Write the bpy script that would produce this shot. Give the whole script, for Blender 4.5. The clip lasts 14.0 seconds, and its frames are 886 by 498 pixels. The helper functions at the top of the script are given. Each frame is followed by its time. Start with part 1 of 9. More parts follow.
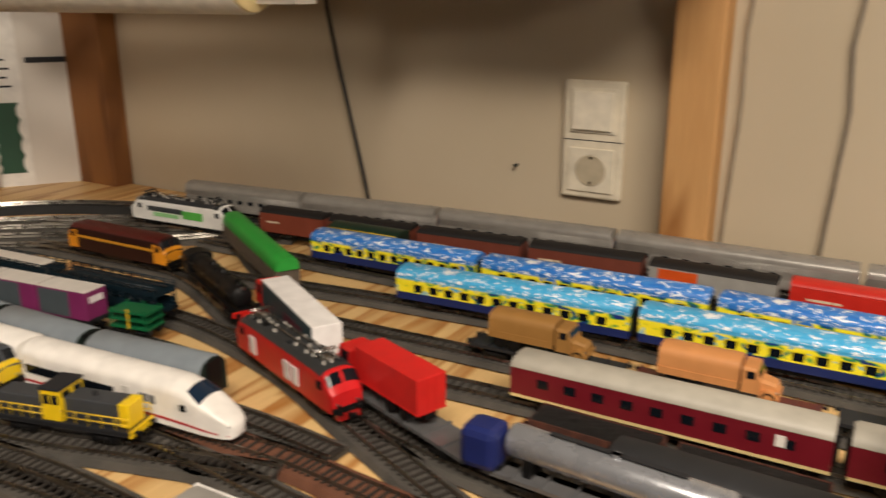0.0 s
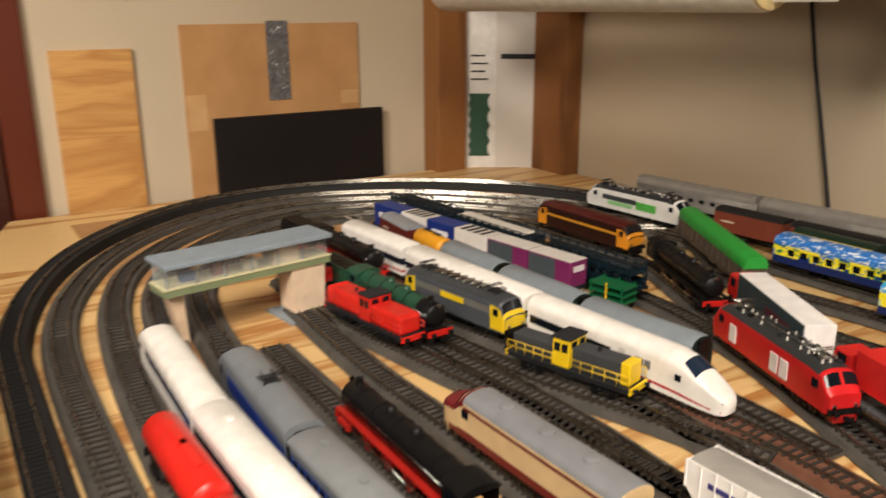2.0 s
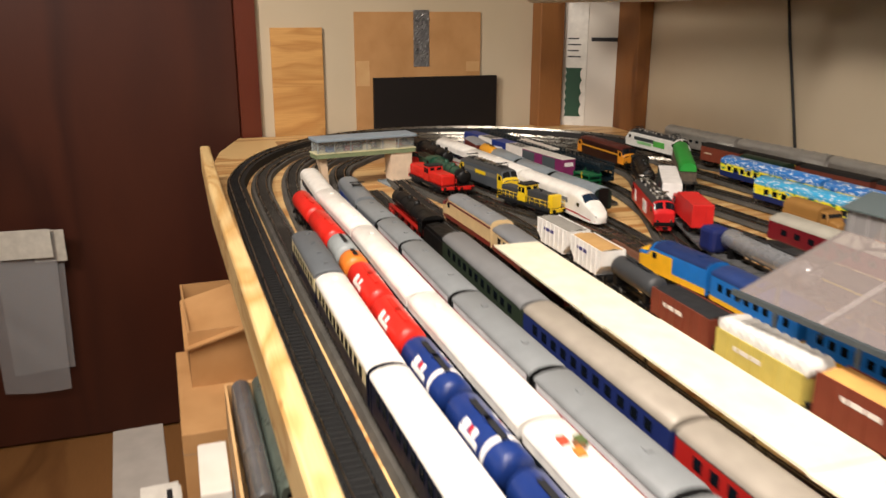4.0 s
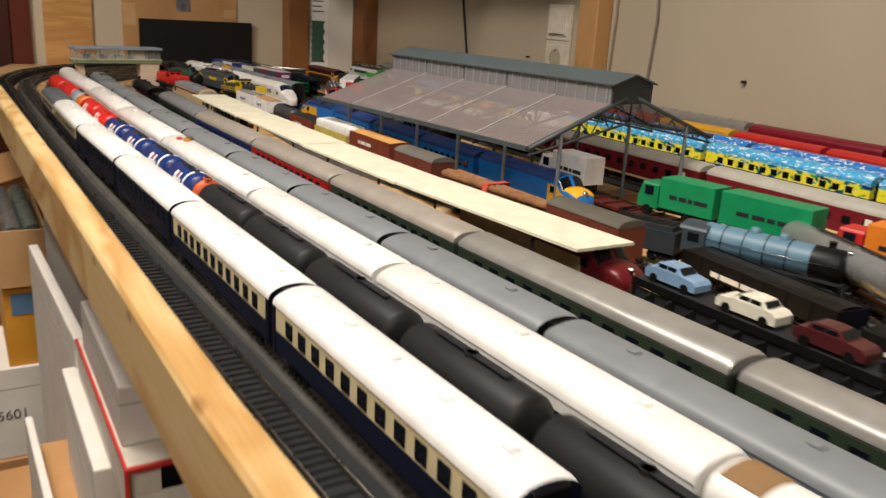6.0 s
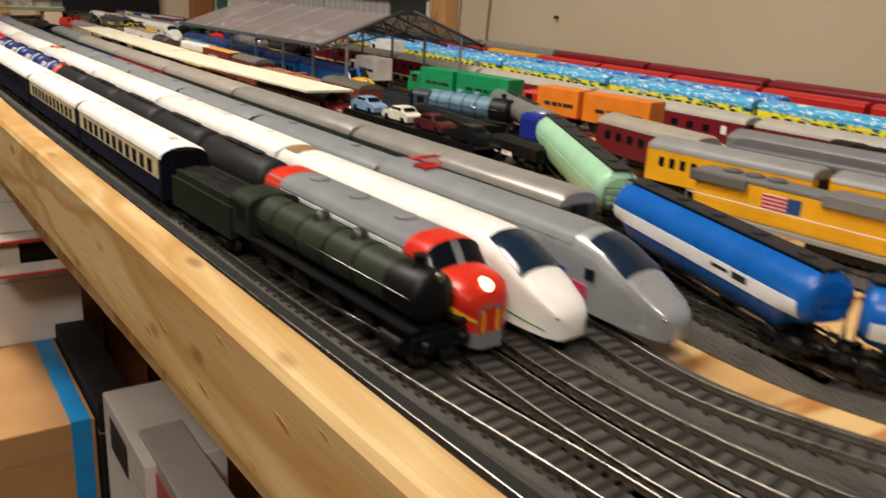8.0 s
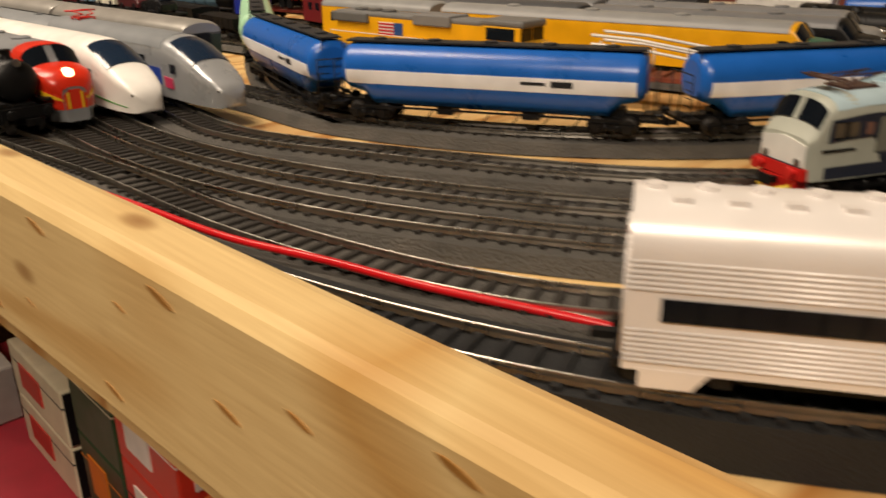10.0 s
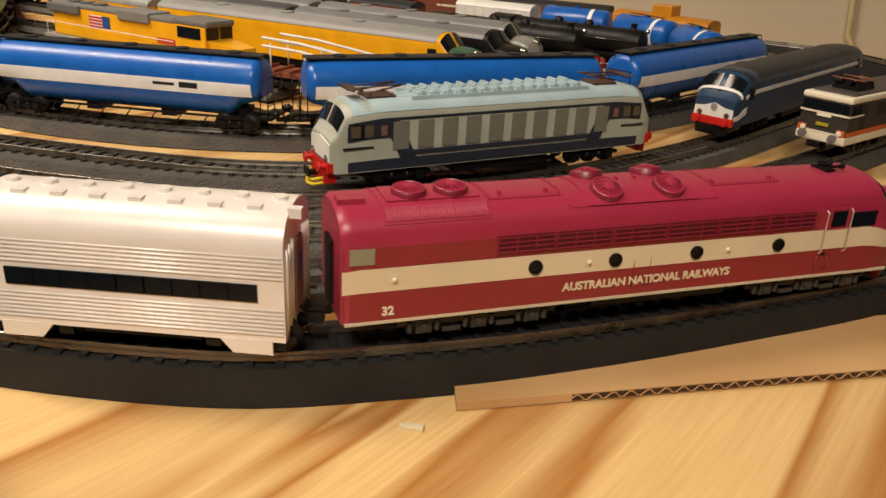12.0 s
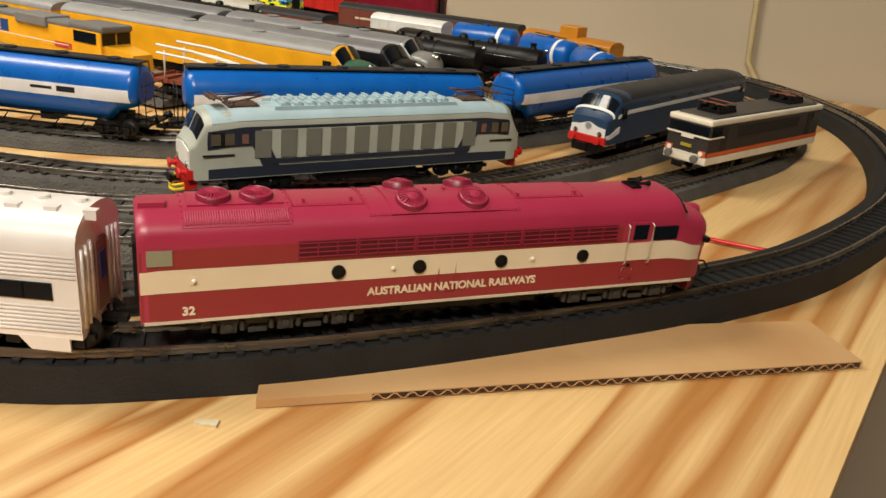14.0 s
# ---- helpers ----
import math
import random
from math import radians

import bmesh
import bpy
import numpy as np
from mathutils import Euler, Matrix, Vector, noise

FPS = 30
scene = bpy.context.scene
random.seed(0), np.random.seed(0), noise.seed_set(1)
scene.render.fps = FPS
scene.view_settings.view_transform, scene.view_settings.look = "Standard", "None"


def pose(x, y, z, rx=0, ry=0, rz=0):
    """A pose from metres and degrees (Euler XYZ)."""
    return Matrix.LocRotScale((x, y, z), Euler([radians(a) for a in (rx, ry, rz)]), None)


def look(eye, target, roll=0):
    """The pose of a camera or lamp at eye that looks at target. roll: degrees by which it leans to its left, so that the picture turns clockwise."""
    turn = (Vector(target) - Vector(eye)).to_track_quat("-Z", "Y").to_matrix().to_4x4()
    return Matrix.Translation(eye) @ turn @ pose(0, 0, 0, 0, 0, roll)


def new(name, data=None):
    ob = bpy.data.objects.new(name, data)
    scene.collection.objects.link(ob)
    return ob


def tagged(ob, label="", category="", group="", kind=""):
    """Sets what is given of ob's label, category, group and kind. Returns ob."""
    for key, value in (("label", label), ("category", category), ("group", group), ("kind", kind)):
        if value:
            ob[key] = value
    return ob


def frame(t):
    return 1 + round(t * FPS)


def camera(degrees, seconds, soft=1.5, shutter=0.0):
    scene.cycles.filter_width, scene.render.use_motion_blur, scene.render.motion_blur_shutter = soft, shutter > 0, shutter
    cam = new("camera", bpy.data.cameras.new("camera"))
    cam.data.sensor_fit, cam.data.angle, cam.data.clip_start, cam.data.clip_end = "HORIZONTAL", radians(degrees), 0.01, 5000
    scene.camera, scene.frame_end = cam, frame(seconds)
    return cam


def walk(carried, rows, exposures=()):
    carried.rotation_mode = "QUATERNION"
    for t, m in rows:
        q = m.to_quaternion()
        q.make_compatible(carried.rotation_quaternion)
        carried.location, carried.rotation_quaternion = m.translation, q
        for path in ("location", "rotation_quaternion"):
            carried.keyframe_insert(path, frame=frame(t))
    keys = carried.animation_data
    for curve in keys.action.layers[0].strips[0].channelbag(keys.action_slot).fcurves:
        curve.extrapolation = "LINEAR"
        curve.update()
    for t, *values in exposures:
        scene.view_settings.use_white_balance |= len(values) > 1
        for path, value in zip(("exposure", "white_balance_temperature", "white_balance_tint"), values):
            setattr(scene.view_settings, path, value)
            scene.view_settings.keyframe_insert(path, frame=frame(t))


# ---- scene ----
cam = camera(57.1, 14.0, shutter=0.5)
PATH = [
    (0, (2.168, 2.347, 0.341), (1.179, 3.982, -0.248), -0.1),
    (0.5, (2.13, 2.324, 0.346), (0.961, 3.843, -0.224), -0.1),
    (1, (2.092, 2.297, 0.349), (0.794, 3.713, -0.209), 0.1),
    (1.5, (2.079, 2.263, 0.343), (0.623, 3.517, -0.211), -0.0),
    (2, (2.119, 2.236, 0.332), (0.495, 3.255, -0.238), -0.2),
    (2.2, (2.152, 2.23, 0.327), (0.485, 3.174, -0.249), -0.1),
    (4.3, (2.862, 2.160, 0.311), (1.027, 2.745, -0.262), 0.0),
    (4.5, (2.933, 2.15, 0.308), (1.11, 2.736, -0.269), -0.1),
    (5, (3.1, 2.175, 0.293), (1.359, 2.964, -0.298), -0.7),
    (5.5, (3.202, 2.186, 0.269), (1.572, 3.172, -0.343), 1.1),
    (6, (3.281, 2.173, 0.212), (1.642, 3.173, -0.349), 3.4),
    (6.5, (3.422, 2.141, 0.218), (1.725, 3.06, -0.307), 3.2),
    (7, (3.504, 2.147, 0.204), (1.845, 3.128, -0.333), 4.1),
    (7.2, (3.526, 2.153, 0.196), (1.891, 3.165, -0.354), 4.1),
    (9.3, (3.791, 2.206, 0.126), (2.341, 3.4, -0.561), 1.2),
    (9.5, (3.811, 2.209, 0.123), (2.384, 3.424, -0.574), 0.8),
    (10, (3.862, 2.218, 0.118), (2.504, 3.49, -0.616), -0.6),
    (10.5, (3.912, 2.229, 0.117), (2.627, 3.551, -0.659), -1.3),
    (11, (3.961, 2.233, 0.133), (2.794, 3.648, -0.664), -0.5),
    (11.5, (3.992, 2.259, 0.145), (2.88, 3.732, -0.626), 1.1),
    (12, (4.006, 2.268, 0.142), (2.902, 3.751, -0.62), 2.9),
    (12.5, (4.019, 2.275, 0.143), (2.906, 3.762, -0.598), 3.5),
    (13, (4.038, 2.283, 0.147), (2.948, 3.797, -0.575), 4.1),
    (13.5, (4.046, 2.288, 0.145), (2.995, 3.831, -0.572), 4.8),
    (14, (4.052, 2.286, 0.148), (3.035, 3.848, -0.578), 5.3),
]
walk(cam, [(t, look(e, a, r)) for t, e, a, r in PATH], exposures=[(0.0, 0.05, 6600, 10), (0.8, 0.22, 6600, 10), (2.2, 0.33, 6450, 10), (4.5, 0.15, 6200, 10), (5.5, -0.28, 6000, 8), (6.3, -0.45, 6150, 9), (7.2, -0.42, 6200, 9), (9.3, -0.33, 6700, 10), (10.5, -0.36, 7300, 12), (12.0, -0.14, 6900, 10), (13.0, 0.06, 6350, 7), (14.0, 0.08, 6250, 5)])
scene.render.film_transparent = False

# ---- world and lamps: a closed basement room, lit by unseen warm lamps ----
world = bpy.data.worlds.new("room_dark")
world.use_nodes = True
world.node_tree.nodes["Background"].inputs[0].default_value = (1.0, 0.82, 0.62, 1)
world.node_tree.nodes["Background"].inputs[1].default_value = 0.002
scene.world = world


def area(name, eye, target, sx, sy, watts, colour):
    d = bpy.data.lights.new(name, "AREA")
    d.shape, d.size, d.size_y, d.energy, d.color = "RECTANGLE", sx, sy, watts, colour
    ob = new(name, d)
    ob.matrix_world = look(eye, target)
    return ob


WARM = (1.0, 0.870, 0.735)
# Lamps are out of view; the second is added to brighten the west wall.
for eye, aim, sx, sy, watts, cone in (((2.70, 1.98, 1.33), (2.52, 2.50, 0), 1.3, 0.30, 25.0, 125), ((2.3, 0.95, 1.20), (0.45, 2.55, 0.15), 0.4, 0.4, 4.8, 62), ((4.22, 1.62, 1.10), (3.75, 2.34, 0), 0.6, 0.2, 9.5, 120)):
    area("unseen_lamp_light", eye, aim, sx, sy, watts, WARM).data.spread = math.radians(cone)

# ---- materials ----


def lin(h):
    h = h.lstrip("#")
    v = [int(h[i:i + 2], 16) / 255 for i in (0, 2, 4)]
    return tuple(c / 12.92 if c <= 0.04045 else ((c + 0.055) / 1.055) ** 2.4 for c in v) + (1,)


MATS = {}


def base(name, rough=0.5, metal=0.0):
    m = bpy.data.materials.new(name)
    m.use_nodes = True
    b = m.node_tree.nodes["Principled BSDF"]
    b.inputs["Roughness"].default_value, b.inputs["Metallic"].default_value = rough, metal
    return m, m.node_tree, b


def link(nt, a, b):
    nt.links.new(a, b)


def node(nt, kind, **props):
    n = nt.nodes.new(kind)
    for k, v in props.items():
        if k in n.inputs:
            n.inputs[k].default_value = v
    return n


def ramp(nt, stops):
    r = nt.nodes.new("ShaderNodeValToRGB")
    e = r.color_ramp.elements
    while len(e) < len(stops):
        e.new(0.5)
    for el, (p, c) in zip(e, stops):
        el.position, el.color = p, c
    return r


def shade(c, k):
    return tuple(min(1, v * k) for v in c[:3]) + (1,)


def coords(nt, scale=(1, 1, 1), rot=(0, 0, 0)):
    t = nt.nodes.new("ShaderNodeTexCoord")
    mp = nt.nodes.new("ShaderNodeMapping")
    mp.inputs["Scale"].default_value, mp.inputs["Rotation"].default_value = scale, rot
    link(nt, t.outputs["Object"], mp.inputs["Vector"])
    return mp.outputs["Vector"]


def paint(h, rough=0.42, metal=0.0, dirt=0.16, bump=0.02):
    """Model paint or plastic: fine mottling, faint dust and relief."""
    key = (h, rough, metal, dirt)
    if key in MATS:
        return MATS[key]
    m, nt, b = base("paint_" + h.strip("#"), rough, metal)
    c = lin(h)
    b.inputs["Specular IOR Level"].default_value = 0.3 if max(c[:3]) < 0.03 else 0.5
    v = coords(nt)
    n1 = node(nt, "ShaderNodeTexNoise", Scale=55.0, Detail=4.0)
    n2 = node(nt, "ShaderNodeTexNoise", Scale=900.0, Detail=2.0)
    link(nt, v, n1.inputs["Vector"]), link(nt, v, n2.inputs["Vector"])
    r = ramp(nt, [(0.25, shade(c, 1 - dirt)), (0.75, shade(c, 1 + dirt * 0.5))])
    link(nt, n1.outputs["Fac"], r.inputs["Fac"])
    link(nt, r.outputs["Color"], b.inputs["Base Color"])
    mr = node(nt, "ShaderNodeMapRange")
    mr.inputs["To Min"].default_value, mr.inputs["To Max"].default_value = max(0.05, rough - 0.09), min(1, rough + 0.12)
    link(nt, n1.outputs["Fac"], mr.inputs["Value"]), link(nt, mr.outputs["Result"], b.inputs["Roughness"])
    bp = node(nt, "ShaderNodeBump", Strength=bump * 4, Distance=0.0004)
    link(nt, n2.outputs["Fac"], bp.inputs["Height"]), link(nt, bp.outputs["Normal"], b.inputs["Normal"])
    MATS[key] = m
    return m


def wood(name, light, dark, scale, axis="x", rough=0.5, distort=3.0, knots=0.0, streak=(0.35, 0.62), stretch=0.22):
    """Planed softwood: long flame-like bands along one axis, fine fibres across, a few knots."""
    m, nt, b = base(name, rough)
    long = {"x": (stretch, 1, 1), "y": (1, stretch, 1), "z": (1, 1, stretch)}[axis]
    v = coords(nt, tuple(s * scale for s in long))
    big = node(nt, "ShaderNodeTexNoise", Scale=1.0, Detail=3.0, Roughness=0.45, Distortion=0.6)
    link(nt, v, big.inputs["Vector"])
    ring = node(nt, "ShaderNodeMath")
    ring.operation = "MULTIPLY"
    ring.inputs[1].default_value = distort
    link(nt, big.outputs["Fac"], ring.inputs[0])
    fr = node(nt, "ShaderNodeMath")
    fr.operation = "PINGPONG"
    fr.inputs[1].default_value = 1.0
    link(nt, ring.outputs[0], fr.inputs[0])
    r = ramp(nt, [(0.0, lin(light)), (streak[0], lin(light)), (streak[1], lin(dark)), (1.0, shade(lin(light), 0.93))])
    link(nt, fr.outputs[0], r.inputs["Fac"])
    fib = {"x": (0.03, 1, 1), "y": (1, 0.03, 1), "z": (1, 1, 0.03)}[axis]
    v2 = coords(nt, tuple(s * 700 for s in fib))
    fine = node(nt, "ShaderNodeTexNoise", Scale=1.0, Detail=3.0)
    link(nt, v2, fine.inputs["Vector"])
    mix = nt.nodes.new("ShaderNodeMix")
    mix.data_type, mix.blend_type = "RGBA", "MULTIPLY"
    mix.inputs[0].default_value = 0.45
    r2 = ramp(nt, [(0.3, (0.72, 0.64, 0.55, 1)), (0.7, (1, 1, 1, 1))])
    link(nt, fine.outputs["Fac"], r2.inputs["Fac"])
    link(nt, r.outputs["Color"], mix.inputs[6]), link(nt, r2.outputs["Color"], mix.inputs[7])
    out = mix.outputs[2]
    if knots:
        v3 = coords(nt, {"x": (knots * 0.42, knots, knots), "y": (knots, knots * 0.42, knots), "z": (knots, knots, knots * 0.42)}[axis])
        vo = node(nt, "ShaderNodeTexVoronoi", Scale=1.0)
        link(nt, v3, vo.inputs["Vector"])
        k = ramp(nt, [(0.0, (0.85, 0.85, 0.85, 1)), (0.09, (0.55, 0.55, 0.55, 1)), (0.165, (0, 0, 0, 1))])
        link(nt, vo.outputs["Distance"], k.inputs["Fac"])
        mk = nt.nodes.new("ShaderNodeMix")
        mk.data_type = "RGBA"
        link(nt, k.outputs["Color"], mk.inputs[0]), link(nt, out, mk.inputs[6])
        mk.inputs[7].default_value = lin("#8a5a2c")
        out = mk.outputs[2]
    link(nt, out, b.inputs["Base Color"])
    bp = node(nt, "ShaderNodeBump", Strength=0.12, Distance=0.0006)
    link(nt, fine.outputs["Fac"], bp.inputs["Height"]), link(nt, bp.outputs["Normal"], b.inputs["Normal"])
    return m


def rough_mat(name, h, h2, scale, rough=0.85, bump=0.3, dist=0.002):
    """Two-tone grainy surface with relief: plaster, foam, card."""
    m, nt, b = base(name, rough)
    v = coords(nt)
    n1 = node(nt, "ShaderNodeTexNoise", Scale=scale, Detail=5.0)
    n2 = node(nt, "ShaderNodeTexNoise", Scale=scale * 18, Detail=3.0)
    link(nt, v, n1.inputs["Vector"]), link(nt, v, n2.inputs["Vector"])
    r = ramp(nt, [(0.3, lin(h)), (0.7, lin(h2))])
    link(nt, n1.outputs["Fac"], r.inputs["Fac"]), link(nt, r.outputs["Color"], b.inputs["Base Color"])
    bp = node(nt, "ShaderNodeBump", Strength=bump, Distance=dist)
    link(nt, n2.outputs["Fac"], bp.inputs["Height"]), link(nt, bp.outputs["Normal"], b.inputs["Normal"])
    return m


def mural(name, sky, sky2, seed):
    """A painted livery: sky blue with white wisps above, yellow, green and navy blots below."""
    m, nt, b = base(name, 0.38)
    t = nt.nodes.new("ShaderNodeTexCoord")
    sep = nt.nodes.new("ShaderNodeSeparateXYZ")
    link(nt, t.outputs["Object"], sep.inputs[0])
    v = coords(nt, (75, 75, 230), (0, 0.55, seed * 0.2))
    n1 = node(nt, "ShaderNodeTexNoise", Scale=1.6, Detail=2.0, Distortion=1.0)
    link(nt, v, n1.inputs["Vector"])
    up = ramp(nt, [(0.42, lin(sky)), (0.52, lin(sky2)), (0.58, lin(sky)), (0.62, lin("#eef4fa")), (0.72, lin("#f4f8fc")), (0.76, lin(sky))])
    link(nt, n1.outputs["Fac"], up.inputs["Fac"])
    low = ramp(nt, [(0.34, lin("#152a78")), (0.40, lin("#2f9a4c")), (0.45, lin("#f2e427")), (0.6, lin("#f6ea3a")), (0.66, lin(sky))])
    v2 = coords(nt, (55, 60, 80), (0, 0, seed + 1))
    n2 = node(nt, "ShaderNodeTexNoise", Scale=1.3, Detail=1.5, Distortion=0.6)
    link(nt, v2, n2.inputs["Vector"]), link(nt, n2.outputs["Fac"], low.inputs["Fac"])
    mr = node(nt, "ShaderNodeMapRange")
    mr.inputs["From Min"].default_value, mr.inputs["From Max"].default_value = 0.0315, 0.0335
    link(nt, sep.outputs["Z"], mr.inputs["Value"])
    mix = nt.nodes.new("ShaderNodeMix")
    mix.data_type = "RGBA"
    link(nt, mr.outputs["Result"], mix.inputs[0]), link(nt, low.outputs["Color"], mix.inputs[6]), link(nt, up.outputs["Color"], mix.inputs[7])
    link(nt, mix.outputs[2], b.inputs["Base Color"])
    return m


def glassy(h="#11161c", rough=0.08):
    return paint(h, rough, 0, 0.05, 0.0)


def glow(h, k):
    m, nt, b = base("lamp_glow", 0.3)
    b.inputs["Emission Color"].default_value, b.inputs["Emission Strength"].default_value = lin(h), k
    return m


def clear(name, tint, alpha_mix):
    """Thin milky plastic sheet: partly clear, partly scattering."""
    m, nt, b = base(name, 0.3)
    b.inputs["Base Color"].default_value = lin(tint)
    tr = nt.nodes.new("ShaderNodeBsdfTransparent")
    mx = nt.nodes.new("ShaderNodeMixShader")
    mx.inputs[0].default_value = alpha_mix
    v = coords(nt, (260, 3, 3))
    n1 = node(nt, "ShaderNodeTexNoise", Scale=1.0, Detail=2.0)
    link(nt, v, n1.inputs["Vector"])
    bp = node(nt, "ShaderNodeBump", Strength=0.3, Distance=0.0005)
    link(nt, n1.outputs["Fac"], bp.inputs["Height"]), link(nt, bp.outputs["Normal"], b.inputs["Normal"])
    link(nt, tr.outputs[0], mx.inputs[1]), link(nt, b.outputs[0], mx.inputs[2])
    link(nt, mx.outputs[0], nt.nodes["Material Output"].inputs["Surface"])
    return m


M_TABLE = wood("plywood", "#e6c388", "#b47c40", 13.0, "y", 0.42, 5.5, 0, (0.52, 0.64), 0.075)
M_PINE = wood("pine_plank", "#e6c88f", "#c99d5e", 14.0, "x", 0.45, 6.0, 45.0)
M_POST = wood("pine_post", "#c99a63", "#9c6a38", 8.0, "z", 0.6, 4.0, 5.0)
M_PLY = wood("pine_panel", "#cf9f5e", "#b98649", 11.0, "y", 0.55, 7.0)
M_DOOR = wood("door_veneer", "#4a2214", "#3a180e", 3.0, "z", 0.4, 3.0)
M_FRAME = wood("door_frame_wood", "#6e2f18", "#5a2412", 3.0, "z", 0.4, 3.0)
M_FLOOR = wood("floor_boards", "#96683a", "#7a5028", 6.0, "x", 0.6, 4.0)
# Dark colour for the unseen room sides, so they bounce less light.
M_CEIL = rough_mat("bounce_cut_dark", "#5a4634", "#4a392b", 3, 0.8, 0.1)
M_WALL = rough_mat("wall_plaster", "#c3b59d", "#b8a98f", 2.5, 0.85, 0.12, 0.002)
M_WHITEBOARD = rough_mat("white_board", "#d9d4cb", "#cfc9bf", 4, 0.6, 0.05)
M_CARD = rough_mat("brown_card", "#b98d5c", "#a87c4c", 14, 0.8, 0.2, 0.0006)
M_CARD2 = rough_mat("pale_card", "#c9a473", "#b98f5e", 14, 0.8, 0.2, 0.0006)
M_BED = rough_mat("grey_roadbed", "#45433f", "#5b5751", 45, 0.8, 1.0, 0.0022)
M_FOAM = rough_mat("black_foam_bed", "#101112", "#191a1b", 60, 0.72, 0.6, 0.0008)
M_SLEEP = paint("#2f2b27", 0.78)
M_SLEEPK = paint("#1c1c1d", 0.65)
M_RAIL = paint("#b8b3a9", 0.27, 1.0, 0.18)
M_RUST = rough_mat("rusty_bed", "#5c3826", "#6f4733", 90, 0.85, 0.6, 0.001)
M_BLACK = paint("#0e0e0f", 0.45)
M_DARK = paint("#26272a", 0.55)
M_WHEEL = paint("#2a2724", 0.45, 0.3)
M_GLASS = glassy()
M_STEEL = paint("#b9b8b4", 0.25, 1.0)
M_ISO = paint("#cfccc4", 0.35)
M_BRASS = paint("#b8935a", 0.35, 0.8)
M_RED = paint("#c62018", 0.4)
M_TAPE = paint("#9c9c9e", 0.28, 0.35, 0.3, 0.1)

# ---- mesh helpers ----


def part(name, bm, material, parent=None, label=""):
    me = bpy.data.meshes.new(name)
    bm.normal_update()
    for e in bm.edges:
        if len(e.link_faces) == 2 and e.calc_face_angle(0.0) > 1.0:
            e.smooth = False
    bm.to_mesh(me)
    bm.free()
    me.materials.append(material)
    ob = new(name, me)
    if parent:
        ob.parent = parent
    if label:
        tagged(ob, label)
    return ob


def share(name, ob, parent, m):
    """Another object on the same mesh."""
    o = new(name, ob.data)
    o.parent, o.matrix_basis = parent, m
    return o


def empty(name, x, y, z, turn, label, category, group=""):
    ob = new(name)
    ob.empty_display_size = 0.02
    ob.matrix_world = pose(x, y, z, 0, 0, turn)
    return tagged(ob, label, category, group)


def box(bm, x0, x1, y0, y1, z0, z1):
    v = [bm.verts.new(p) for p in ((x0, y0, z0), (x1, y0, z0), (x1, y1, z0), (x0, y1, z0), (x0, y0, z1), (x1, y0, z1), (x1, y1, z1), (x0, y1, z1))]
    for f in ((3, 2, 1, 0), (4, 5, 6, 7), (0, 1, 5, 4), (1, 2, 6, 5), (2, 3, 7, 6), (3, 0, 4, 7)):
        bm.faces.new([v[i] for i in f])
    return bm


def rbox(bm, x0, x1, y0, y1, z0, z1, r):
    """A box with its edges bevelled."""
    b2 = box(bmesh.new(), x0, x1, y0, y1, z0, z1)
    bmesh.ops.bevel(b2, geom=b2.edges[:], offset=r, segments=2, profile=0.5, affect="EDGES")
    join(bm, b2)
    return bm


def join(bm, other, m=None):
    if m:
        other.transform(m)
    made = {v: bm.verts.new(v.co) for v in other.verts}
    for f in other.faces:
        nf = bm.faces.new([made[v] for v in f.verts])
        nf.smooth = f.smooth
    other.free()
    return bm


def rings(bm, loops, closed=True, cap=True, smooth=True):
    """A skin over rings of points, each of the same count."""
    vs = [[bm.verts.new(p) for p in lp] for lp in loops]
    n = len(vs[0])
    for a, b in zip(vs, vs[1:]):
        for i in range(n if closed else n - 1):
            j = (i + 1) % n
            f = bm.faces.new((a[i], a[j], b[j], b[i]))
            f.smooth = smooth
    if cap:
        bm.faces.new(vs[0][::-1])
        bm.faces.new(vs[-1])
    return bm


def tube(bm, p, q, r, n=10, r2=None, smooth=True):
    p, q = Vector(p), Vector(q)
    d = (q - p).normalized()
    u = d.orthogonal().normalized()
    w = d.cross(u)
    r2 = r if r2 is None else r2
    ring = lambda c, k: [c + (u * math.cos(6.28318 * i / n) + w * math.sin(6.28318 * i / n)) * k for i in range(n)]
    return rings(bm, [ring(p, r), ring(q, r2)], smooth=smooth)


def wire(bm, pts, r, n=6):
    pts = [Vector(p) for p in pts]
    loops = []
    for i, p in enumerate(pts):
        d = (pts[min(i + 1, len(pts) - 1)] - pts[max(i - 1, 0)]).normalized()
        u = d.cross(Vector((0.02, 0.05, 1))).normalized()
        w = u.cross(d)
        loops.append([p + (u * math.cos(6.28318 * k / n) + w * math.sin(6.28318 * k / n)) * r for k in range(n)])
    return rings(bm, loops)


def lathe(bm, prof, axis="x", n=20):
    """prof: (along, radius) pairs turned round an axis."""
    loops = []
    for a, r in prof:
        lp = []
        for i in range(n):
            c, s = math.cos(6.28318 * i / n) * r, math.sin(6.28318 * i / n) * r
            lp.append((a, c, s) if axis == "x" else (c, s, a) if axis == "z" else (s, a, c))
        loops.append(lp)
    return rings(bm, loops)


